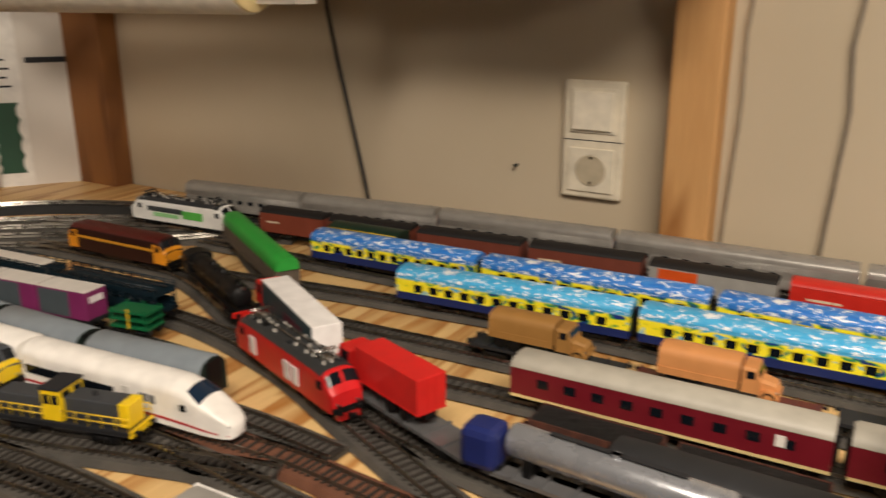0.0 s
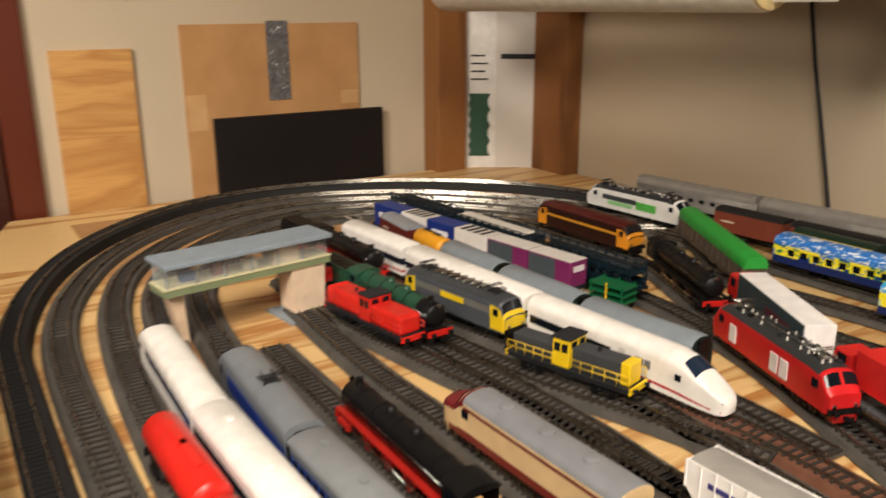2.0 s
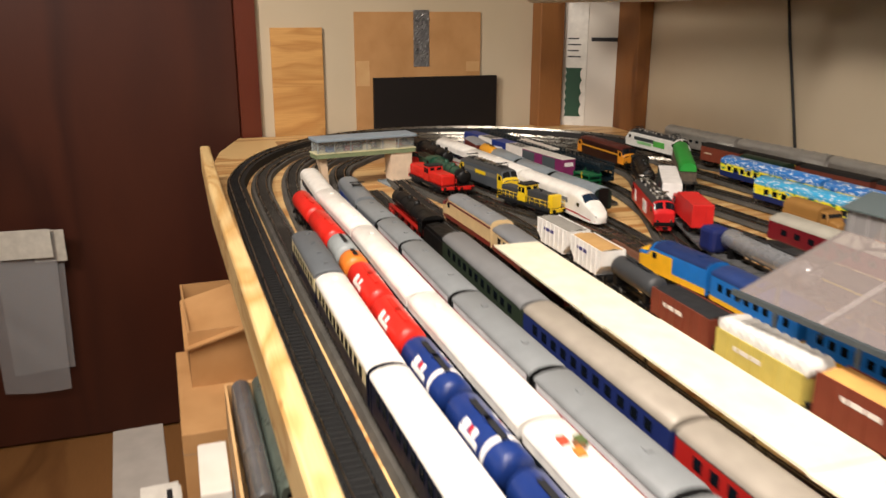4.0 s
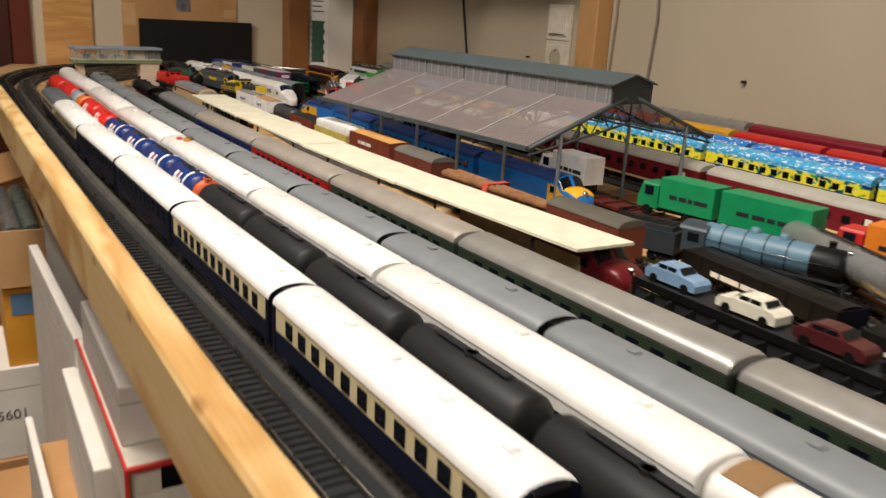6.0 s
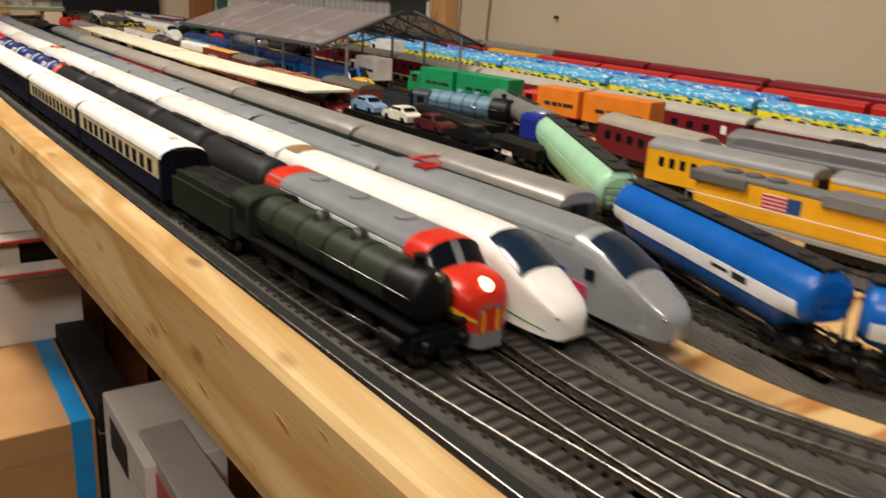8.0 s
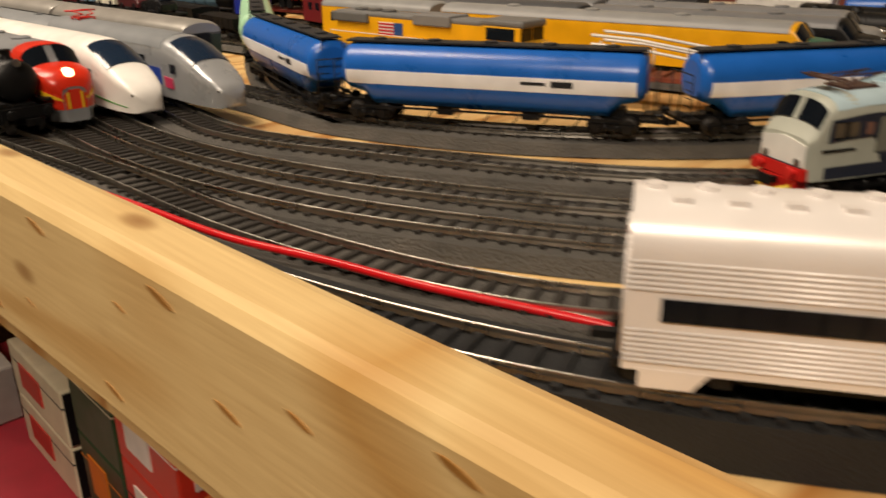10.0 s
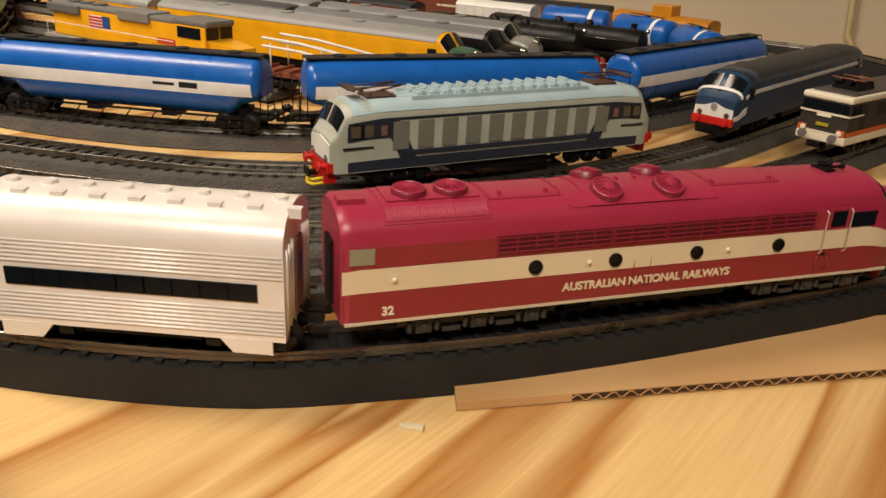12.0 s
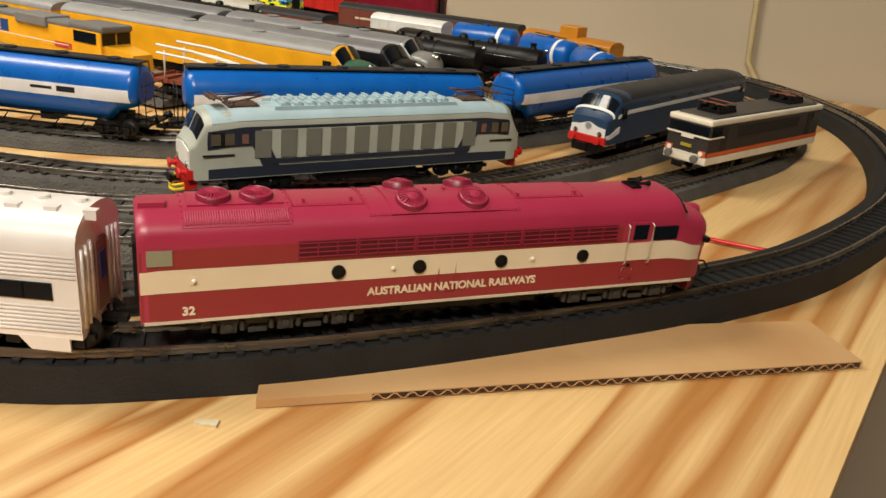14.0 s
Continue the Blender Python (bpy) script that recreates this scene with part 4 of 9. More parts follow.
def nose_loco(A, B, label, body, bands=(), roof=None, name="streamlined_locomotive", fans=2, nose_top=None, lamp=None, L0=0.0, rz=RZ, group="locomotives", fan_mat=None, screen=True):
    """American-style streamlined diesel with a rounded bulldog nose towards B."""
    root, L = line_root(name, A, B, rz, label, "locomotive", group)
    h, w = L / 2 - 0.003, 0.0158
    k = [(-h, w, 0.009, 0.036, 0.0445), (h - 0.034, w, 0.009, 0.036, 0.0445), (h - 0.030, w, 0.009, 0.0355, 0.044), (h - 0.0255, w, 0.009, 0.031, 0.0385), (h - 0.0225, w * 0.995, 0.009, 0.0285, 0.0345), (h - 0.012, w * 0.97, 0.009, 0.0275, 0.0335), (h - 0.006, w * 0.88, 0.009, 0.0255, 0.0315), (h - 0.002, w * 0.68, 0.009, 0.0225, 0.0275), (h, w * 0.42, 0.0095, 0.019, 0.0225)]
    sh = Shell(k, 0.85)
    part("body", sh.body(40), body, root)
    if roof:
        part("roof", sh.patch(-h + 0.0005, h - 0.034, 0.375, 0.625, 10, 12, 0.0004), roof, root)
    for u0, u1, z0, z1, m in bands:
        sh.both("side_band", m, root, -h + 0.0006 + (2 * h - 0.001) * u0, -h + 0.0006 + (2 * h - 0.0012) * u1, z0, z1, xr=0.0, nu=28)
    if nose_top:
        part("nose_top", sh.patch(h - 0.022, h - 0.004, 0.40, 0.60, 8, 8, 0.0005), nose_top, root)
    for v0, v1 in ((0.385, 0.49), (0.51, 0.615)):
        part("windscreen", sh.patch(h - 0.0300, h - 0.0228, v0, v1, 3, 5, 0.0007), M_GLASS, root)
    panes(sh, root, [h - 0.037], 0.0075, 0.0265, 0.033, None, 0.0008)
    bm = lathe(bmesh.new(), [(0, 0.0030), (0.004, 0.0028), (0.0045, 0.0022), (0.0046, 0.0002)], "x", 14)
    bm.transform(Matrix.Translation((h - 0.0065, 0, 0.0305)))
    part("headlamp", bm, lamp or M_STEEL, root)
    for i in range(fans):
        x = -h * 0.6 + h * 0.9 * i / max(1, fans - 1)
        bm = bmesh.new()
        join(bm, lathe(bmesh.new(), [(0.0440, 0.0058), (0.0458, 0.0058), (0.0462, 0.005), (0.0462, 0.0004)], "z", 18), Matrix.Translation((x, 0, 0)))
        part("roof_fan", bm, fan_mat or roof or body, root)
    bm = bmesh.new()
    rings(bm, [[(h - 0.009, -0.013, 0.009), (h - 0.009, 0.013, 0.009), (h - 0.009, 0.013, 0.003), (h - 0.009, -0.013, 0.003)], [(h + 0.001, -0.007, 0.010), (h + 0.001, 0.007, 0.010), (h + 0.002, 0.006, 0.003), (h + 0.002, -0.006, 0.003)]], smooth=False)
    part("pilot", bm, body, root)
    part("underframe", box(bmesh.new(), -h * 0.35, h * 0.3, -w * 0.8, w * 0.8, 0.003, 0.009), M_BLACK, root)
    buffers(root, -h, -1)
    bogies(root, (-h * 0.62, h * 0.62), 0.040, axles=3)
    return root, sh, h


def hood_loco(A, B, label, body, roof, cabm=None, rails=None, group="locomotives", broad=0.0):
    """A shunter or road switcher: long hood, cab with windows all round, low nose, walkway with railings; front towards B."""
    root, L = line_root("hood_locomotive", A, B, RZ, label, "locomotive", group)
    h, w = L / 2 - 0.004, 0.0095 + broad
    cabm, rails = cabm or body, rails or body
    c0, c1 = -h * 0.22, h * 0.06
    part("walkway", box(box(bmesh.new(), -h, h, -0.0145, 0.0145, 0.0125, 0.0145), -h, h, -0.013, 0.013, 0.009, 0.0125), M_DARK, root)
    part("long_hood", rbox(bmesh.new(), c1, h - 0.012, -w, w, 0.0145, 0.0345, 0.0012 + broad * 0.6), roof, root)
    part("hood_end", rbox(bmesh.new(), h - 0.0125, h - 0.003, -w * 1.02, w * 1.02, 0.0145, 0.0348, 0.0012 + broad * 0.6), body, root)
    part("short_hood", rbox(bmesh.new(), -h + 0.004, c0, -w, w, 0.0145, 0.0315 + broad * 0.8, 0.0012 + broad * 0.6), roof, root)
    part("cab", rbox(bmesh.new(), c0, c1, -0.0135, 0.0135, 0.0145, 0.0405, 0.0008), cabm, root)
    part("cab_roof", rbox(bmesh.new(), c0 - 0.001, c1 + 0.001, -0.0145, 0.0145, 0.0405, 0.0430, 0.0010), M_DARK, root)
    for s in (-1, 1):
        for x0, x1 in ((c0 + 0.002, (c0 + c1) / 2 - 0.001), ((c0 + c1) / 2 + 0.001, c1 - 0.002)):
            part("cab_window", box(bmesh.new(), x0, x1, s * 0.0135 - 0.0004, s * 0.0135 + 0.0004, 0.029, 0.037), M_GLASS, root)
        for xw in (c0, c1):
            part("cab_window", box(bmesh.new(), xw - 0.0005, xw + 0.0005, s * 0.0065 - 0.004, s * 0.0065 + 0.004, 0.034, 0.0385), M_GLASS, root)
        for a, b in ((-h + 0.001, c0), (c1, h - 0.001)):
            bm = bmesh.new()
            n = 5
            for i in range(n + 1):
                x = a + (b - a) * i / n
                tube(bm, (x, s * 0.014, 0.0145), (x, s * 0.014, 0.0255), 0.0004, 5)
            tube(bm, (a, s * 0.014, 0.0255), (b, s * 0.014, 0.0255), 0.0005, 5)
            tube(bm, (a, s * 0.014, 0.020), (b, s * 0.014, 0.020), 0.0004, 5)
            part("railing", bm, rails, root)
        part("buffer_beam", box(bmesh.new(), s * h - 0.001, s * h + 0.001, -0.0145, 0.0145, 0.0095, 0.0148), body, root)
        buffers(root, s * h, s)
    part("exhaust", tube(bmesh.new(), (h * 0.4, 0, 0.034), (h * 0.4, 0, 0.038), 0.0018, 10), M_DARK, root)
    bogies(root, (-h * 0.58, h * 0.58), 0.026)
    return root


def hs_nose(A, B, label, body, stripe=None, glass=True, name="train_power_car", lower=None, win=0, roof=None, nose=0.062, extra=(), group="high-speed train cars", w2=None, screen=(0.70, 0.34)):
    """A streamlined train end car; pointed nose towards B."""
    root, L = line_root(name, A, B, RZ, label, "train car", group)
    h, w = L / 2 - 0.001, w2 or 0.0157
    n = nose
    k = [(-h, w, 0.0055, 0.034, 0.0445), (h - n, w, 0.0055, 0.034, 0.0445), (h - n * 0.78, w, 0.0052, 0.0335, 0.0440), (h - n * 0.58, w * 0.985, 0.005, 0.031, 0.0405), (h - n * 0.40, w * 0.95, 0.0045, 0.0265, 0.034), (h - n * 0.25, w * 0.88, 0.0042, 0.0225, 0.0275), (h - n * 0.12, w * 0.76, 0.004, 0.0185, 0.022), (h - n * 0.05, w * 0.60, 0.004, 0.0155, 0.0180), (h - n * 0.02, w * 0.46, 0.0042, 0.0132, 0.0152), (h - n * 0.005, w * 0.28, 0.0052, 0.0108, 0.0122), (h, w * 0.10, 0.0066, 0.0088, 0.0092)]
    sh = Shell(k, 0.9)
    part("body", sh.body(44), body, root)
    if roof:
        part("roof", sh.patch(-h + 0.0006, h - n * 0.8, 0.38, 0.62, 10, 10, 0.0004), roof, root)
    part("windscreen", sh.patch(h - n * screen[0], h - n * screen[1], 0.405, 0.595, 8, 10, 0.0006, lambda u, v, a, b: (u, 0.5 + (v - 0.5) * (0.75 + 0.3 * a))), glassy("#1c2a3c"), root)
    for m, z0, z1, u0, u1 in ([(stripe, 0.0105, 0.0128, -h + 0.0006, h - n * 0.06)] if stripe else []) + [(e[0], e[1], e[2], -h + 0.0006 + (2 * h - 0.001) * e[3], -h + 0.0006 + (2 * h - 0.0012) * e[4]) for e in extra]:
        sh.both("side_stripe", m, root, u0, u1, z0, z1, xr=-h * 0.5, nu=22)
    if win:
        a, b = -h + 0.02, h - n * 1.05
        panes(sh, root, [a + (b - a) * (i + 0.5) / win for i in range(win)], (b - a) / win * 0.8, 0.0225, 0.0295, None, 0.0006)
    panes(sh, root, [h - n * 0.62], 0.006, 0.022, 0.0275, None, 0.0006)
    for s in (-1, 1):
        bm = lathe(bmesh.new(), [(0, 0.0002), (0.0006, 0.0014), (0.0016, 0.0010), (0.0018, 0.0001)], "x", 10)
        bm.transform(Matrix.Translation((h - n * 0.07, s * w * 0.56, 0.0148)))
        part("headlamp", bm, M_STEEL, root)
    part("underframe", box(bmesh.new(), -h * 0.95, h - n * 0.5, -w * 0.7, w * 0.7, 0.0030, 0.006), M_BLACK, root)
    bogies(root, (-h * 0.7, h - n * 0.85), 0.028)
    return root, sh, h


# ---- track ----


def spline(pts, step=0.008):
    P = [Vector((p[0], p[1], 0)) for p in pts]
    P = [P[0] * 2 - P[1]] + P + [P[-1] * 2 - P[-2]]
    out = []
    for a, b, c, d in zip(P, P[1:], P[2:], P[3:]):
        n = max(2, int((c - b).length / 0.004))
        for i in range(n):
            t = i / n
            out.append(0.5 * (2 * b + (c - a) * t + (2 * a - 5 * b + 4 * c - d) * t * t + (3 * b - a - 3 * c + d) * t ** 3))
    out.append(P[-2])
    res, acc = [out[0]], 0.0
    for p, q in zip(out, out[1:]):
        acc += (q - p).length
        if acc >= step:
            res.append(q)
            acc = 0.0
    res.append(out[-1]) if (res[-1] - out[-1]).length > 1e-4 else None
    return res


def sides(line):
    res = []
    for i, p in enumerate(line):
        d = (line[min(i + 1, len(line) - 1)] - line[max(i - 1, 0)]).normalized()
        res.append(Vector((-d.y, d.x, 0)))
    return res


def sweep(bm, line, prof):
    sd = sides(line)
    loops = [[p + s * y + Vector((0, 0, z)) for y, z in prof] for p, s in zip(line, sd)]
    return rings(bm, loops, smooth=False)


def track(pts, label, bed=None, half=0.0190, top=0.0072, sleeper=None, pieces=None, dz=0.0, step=0.008, outer=None):
    """A track: foam roadbed, two rails, sleepers."""
    root = new("track")
    tagged(root, label, "track", "model tracks", "structure")
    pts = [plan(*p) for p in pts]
    line = spline(pts, step)
    part("roadbed", sweep(bmesh.new(), line, [(-(outer or half), 0.0002 + dz), (half, 0.0002 + dz), (half * 0.84, top), (-outer * 0.96 if outer else -half * 0.84, top)]), bed or M_BED, root)
    for s in (-1, 1):
        part("rail", sweep(bmesh.new(), line, [(s * 0.00825 - 0.0008, top + 0.001), (s * 0.00825 + 0.0008, top + 0.001), (s * 0.00825 + 0.0004, top + 0.0022), (s * 0.00825 + 0.00055, top + 0.0032), (s * 0.00825 + 0.0004, top + 0.0037), (s * 0.00825, top + 0.0039), (s * 0.00825 - 0.0004, top + 0.0037), (s * 0.00825 - 0.00055, top + 0.0032), (s * 0.00825 - 0.0004, top + 0.0022)]), M_RAIL, root)
    fine = spline(pts, 0.0060)
    sd = sides(fine)
    near = []
    verts, faces = [], []
    for p, s in zip(fine, sd):
        d = Vector((s.y, -s.x, 0))
        if pieces and pieces(p):
            near.append((p, math.degrees(math.atan2(d.y, d.x))))
            continue
        b = len(verts)
        for z in (top - 0.0008, top + 0.0013):
            for a, c in ((-1, -1), (1, -1), (1, 1), (-1, 1)):
                verts.append(p + d * a * 0.0012 + s * c * 0.0112 + Vector((0, 0, z)))
        faces += [(b + 4, b + 5, b + 6, b + 7), (b, b + 1, b + 5, b + 4), (b + 1, b + 2, b + 6, b + 5), (b + 2, b + 3, b + 7, b + 6), (b + 3, b, b + 4, b + 7)]
    if verts:
        me = bpy.data.meshes.new("sleepers")
        me.from_pydata(verts, [], faces)
        me.materials.append(sleeper or M_SLEEP)
        o = new("sleepers", me)
        o.parent = root
        tagged(o, kind="stuff")
    first = None
    for p, a in near[:300]:
        m = pose(p.x, p.y, top, 0, 0, a)
        if first is None:
            first = part("sleeper", box(bmesh.new(), -0.0012, 0.0012, -0.0112, 0.0112, -0.0008, 0.0013), sleeper or M_SLEEP, root)
            first.matrix_basis = m
        else:
            share("sleeper", first, root, m)
    return root

# ---- the room ----
WALLY, WALLX, FLOORZ, CEIL = 3.36, 0.63, -0.79, 1.45


def slab(name, x0, x1, y0, y1, z0, z1, mat, label, category, kind="structure"):
    return tagged(part(name, box(bmesh.new(), x0, x1, y0, y1, z0, z1), mat), label, category, "", kind)


slab("floor", -0.2, 5.6, 0.2, 3.6, FLOORZ - 0.05, FLOORZ, M_FLOOR, "worn brown wooden floor of a basement room", "floor")
slab("ceiling", -0.2, 5.6, 0.2, 3.6, CEIL, CEIL + 0.05, M_CEIL, "unseen ceiling in a dark colour that cuts bounced light", "ceiling")
slab("wall_north", 0.63, 5.6, WALLY, WALLY + 0.1, FLOORZ, CEIL, M_WALL, "cream plaster wall behind the layout", "wall")
slab("wall_west", WALLX - 0.1, WALLX, 2.381, WALLY + 0.1, FLOORZ, CEIL, M_WALL, "cream plaster wall at the table end", "wall")
slab("wall_west", WALLX - 0.1, WALLX, 0.2, 1.45, FLOORZ, CEIL, M_WALL, "cream plaster wall beside the door", "wall")
slab("wall_south", -0.2, 5.6, 0.2, 0.3, FLOORZ, CEIL, M_CEIL, "unseen wall across the room, dark to cut bounced light", "wall")
slab("wall_east", 5.5, 5.6, 0.3, WALLY, FLOORZ, CEIL, M_CEIL, "unseen far end wall, dark to cut bounced light", "wall")
door = tagged(part("door_1", rbox(bmesh.new(), WALLX - 0.07, WALLX - 0.02, 1.50, 2.33, FLOORZ + 0.008, 1.25, 0.003), M_DOOR), "closed dark brown veneered door", "door", "", "structure")
part("door_frame", box(bmesh.new(), WALLX - 0.1, WALLX + 0.012, 2.331, 2.380, FLOORZ, 1.30), M_FRAME, door)
part("door_frame", box(bmesh.new(), WALLX - 0.1, WALLX + 0.012, 1.451, 1.499, FLOORZ, 1.30), M_FRAME, door)
part("door_frame", box(bmesh.new(), WALLX - 0.1, WALLX + 0.012, 1.451, 2.384, 1.301, CEIL - 0.001), M_FRAME, door)

# tabletop of plywood on trestles, plank along its front
PLK = [(1.18, 2.2225, 0.0430), (1.6, 2.2215, 0.0455), (2.0, 2.2295, 0.0460), (2.5, 2.2385, 0.0460), (3.0, 2.2480, 0.0430), (3.5, 2.2715, 0.0365), (3.6, 2.2775, 0.0362), (3.7, 2.2825, 0.0360), (3.88, 2.2910, 0.0352), (3.98, 2.2950, 0.0345)]
tf = [(0.66, 2.320), (0.86, 2.262), (1.05, 2.234)] + [(x, y + 0.0095) for x, y, z in PLK] + [(4.043, 2.303), (4.043, 3.352), (0.66, 3.352)]
table = tagged(part("layout_table", rings(bmesh.new(), [[(x, y, z) for x, y in tf] for z in (-0.018, 0.0)], smooth=False), M_TABLE), "large plywood table top carrying the model railway", "table")
for x in (0.9, 2.4, 3.85):
    part("trestle_leg", box(bmesh.new(), x - 0.025, x + 0.025, 2.42, 2.47, FLOORZ, -0.018), M_POST, table)
    part("trestle_leg", box(bmesh.new(), x - 0.025, x + 0.025, 3.2, 3.25, FLOORZ, -0.018), M_POST, table)
    part("trestle_beam", box(bmesh.new(), x - 0.02, x + 0.02, 2.47, 3.2, -0.10, -0.0185), M_POST, table)
bm = bmesh.new()
cross = [(-0.009, -0.0205), (0.009, -0.0205), (0.009, 0.0205), (0.0072, 0.0230), (0.005, 0.0236), (-0.005, 0.0236), (-0.0072, 0.0230), (-0.009, 0.0205)]
rings(bm, [[(x, y + dy, z + dz) for dy, dz in cross] for x, y, z in PLK], smooth=False)
plank = tagged(part("front_plank", bm, M_PINE), "pale knotty pine plank fixed along the table front", "plank")
KNOT = rough_mat("pine_knot", "#a9793f", "#96682f", 160, 0.55, 0.2, 0.0004)
for chain in range(9):
    x0 = 3.285 + 0.068 * chain
    for i in range(6):
        x, z = x0 + 0.026 * i + 0.006 * math.sin(chain * 2.1 + i * 1.7), 0.0205 + 0.0082 * i
        lo, hi = next((p, q) for p, q in zip(PLK, PLK[1:]) if p[0] <= x <= q[0])
        u = (x - lo[0]) / (hi[0] - lo[0])
        yf, zc = lo[1] + (hi[1] - lo[1]) * u - 0.009, lo[2] + (hi[2] - lo[2]) * u
        if abs(z - zc) > 0.0185 or (chain + i) % 4 == 3:
            continue
        k = 0.75 + 0.25 * math.sin(chain * 5.3 + i * 3.1)
        ring = [(0.0050 * k * math.cos(q * math.pi / 6), 0.0009 * k * math.sin(q * math.pi / 6)) for q in range(12)]
        slope = (hi[1] - lo[1]) / (hi[0] - lo[0])
        part("knot", rings(bmesh.new(), [[(x + p * 0.97 + q * 0.25, yf + slope * p - d, z - p * 0.25 + q) for p, q in ring] for d in (-0.0006, 0.00018)], smooth=False), KNOT, plank, "dark elongated knot")

# west wall: plywood strip, cardboard with tape, black panel
tagged(part("plywood_panel", box(bmesh.new(), WALLX, WALLX + 0.009, 2.414, 2.543, -0.12, 0.266), M_PLY), "upright pine plywood strip leaning on the wall", "panel")
card = tagged(part("cardboard_sheet", box(bmesh.new(), WALLX, WALLX + 0.006, 2.627, 2.970, -0.1, 0.304), M_CARD), "brown cardboard sheet taped to the wall", "cardboard")
bm = bmesh.new()
grid = [[bm.verts.new((WALLX + 0.0072 + 0.0022 * abs(noise.noise(Vector((i * 0.55 + j * 0.42, j * 0.30, 4.0)))) + 0.0012 * noise.noise(Vector((i * 1.3, j * 0.9, 9.0))), 2.783 + 0.043 * i / 10, 0.165 + 0.144 * j / 34)) for j in range(35)] for i in range(11)]
for i in range(10):
    for j in range(34):
        bm.faces.new((grid[i][j], grid[i + 1][j], grid[i + 1][j + 1], grid[i][j + 1]))
bmesh.ops.solidify(bm, geom=bm.faces[:], thickness=0.0004)
part("tape", bm, M_TAPE, card, "crinkled silver tape strip")
part("tape", box(bmesh.new(), WALLX + 0.0055, WALLX + 0.0064, 2.629, 2.664, 0.118, 0.182), M_CARD2, card, "brown packing tape")
part("tape", box(bmesh.new(), WALLX + 0.0055, WALLX + 0.0064, 2.930, 2.968, 0.150, 0.176), M_CARD2, card, "brown packing tape")
tagged(part("black_panel", rbox(bmesh.new(), WALLX + 0.010, WALLX + 0.022, 2.671, 3.014, -0.03, 0.139, 0.001), paint("#15100f", 0.6)), "black rectangular board standing before the wall", "panel")
tagged(part("wall_notice", box(bmesh.new(), WALLX + 0.0005, WALLX + 0.0015, 2.46, 2.60, 0.345, 0.5), paint("#e8e4dc", 0.6)), "white paper sheet pinned to the wall", "paper")

# corner: posts, white board with a green printed strip
for x0, x1, y0, y1, lab in ((0.632, 0.690, 3.122, 3.192, "stained brown timber post in the wall corner"), (0.752, 0.858, 3.318, 3.359, "stained brown timber post against the wall")):
    tagged(part("timber_post", rbox(bmesh.new(), x0, x1, y0, y1, -0.7, CEIL - 0.001, 0.003), wood("stained_timber", "#8f5f32", "#6d431f", 8.0, "z", 0.6, 4.0, 4.0)), lab, "post", "wall posts")
wb = tagged(part("white_board", box(bmesh.new(), 0.0, 0.168, -0.004, 0.004, -0.3, 0.62), M_WHITEBOARD), "white board leaning in the corner", "board")
wb.matrix_world = pose(0.660, 3.196, 0.1, 0, 0, 54)
part("board_slot", box(bmesh.new(), 0.085, 0.160, -0.0056, -0.0042, 0.128, 0.138), M_DARK, wb)
chart = tagged(part("paper_chart", box(bmesh.new(), 0.012, 0.075, -0.0066, -0.0046, -0.2, 0.5), paint("#e4e1da", 0.7)), "narrow white paper chart with a dark green printed strip", "paper")
chart.matrix_world = wb.matrix_world.copy()
bm = bmesh.new()
zs = [-0.075 + 0.011 * i for i in range(13)]
rings(bm, [[(0.018 + (0.004 if i % 2 else 0), -0.0078, z), (0.064 - (0.005 if i % 3 else 0), -0.0078, z), (0.064 - (0.005 if i % 3 else 0), -0.0066, z), (0.018 + (0.004 if i % 2 else 0), -0.0066, z)] for i, z in enumerate(zs)], smooth=False)
part("green_print", bm, paint("#1f4a35", 0.6), chart)
for i in range(4):
    part("lettering_bar", box(bmesh.new(), 0.022, 0.058 - 0.006 * (i % 2), -0.0074, -0.0066, 0.085 + 0.016 * i, 0.0885 + 0.016 * i), M_DARK, chart)

tagged(part("timber_post", rbox(bmesh.new(), 1.893, 1.952, 3.318, 3.359, -0.7, CEIL - 0.001, 0.003), M_POST), "pale knotty pine post against the wall", "post", "wall posts")
# switch and socket in one cream frame
sock = tagged(part("wall_socket", rbox(bmesh.new(), -0.041, 0.041, -0.010, 0.0, -0.077, 0.077, 0.003), paint("#ddd3bd", 0.4)), "cream double frame with light switch above a power socket", "socket")
sock.matrix_world = pose(1.789, WALLY, 0.163)
part("switch_frame", rbox(bmesh.new(), -0.031, 0.031, -0.0125, -0.0095, 0.010, 0.068, 0.001), paint("#e0d7c2", 0.35), sock)
part("switch_rocker", rbox(bmesh.new(), -0.027, 0.027, -0.0165, -0.012, 0.014, 0.064, 0.0012), paint("#e6ddc9", 0.3), sock)
part("socket_plate", rbox(bmesh.new(), -0.031, 0.031, -0.0125, -0.0095, -0.068, -0.010, 0.001), paint("#e0d7c2", 0.35), sock)
bm = bmesh.new()
lathe(bm, [(-0.0128, 0.021), (-0.0135, 0.020), (-0.0135, 0.0185), (-0.0100, 0.018), (-0.0098, 0.0005)], "y", 28)
bm.transform(Matrix.Translation((0, 0, -0.039)))
part("socket_well", bm, paint("#b9ad95", 0.4), sock)
for s in (-1, 1):
    part("socket_hole", tube(bmesh.new(), (s * 0.0095, -0.0095, -0.039), (s * 0.0095, -0.0104, -0.039), 0.0026, 10), M_BLACK, sock)
    part("earth_clip", box(bmesh.new(), -0.002, 0.002, -0.0128, -0.010, -0.039 + s * 0.0165 - 0.002, -0.039 + s * 0.0165 + 0.002), M_STEEL, sock)
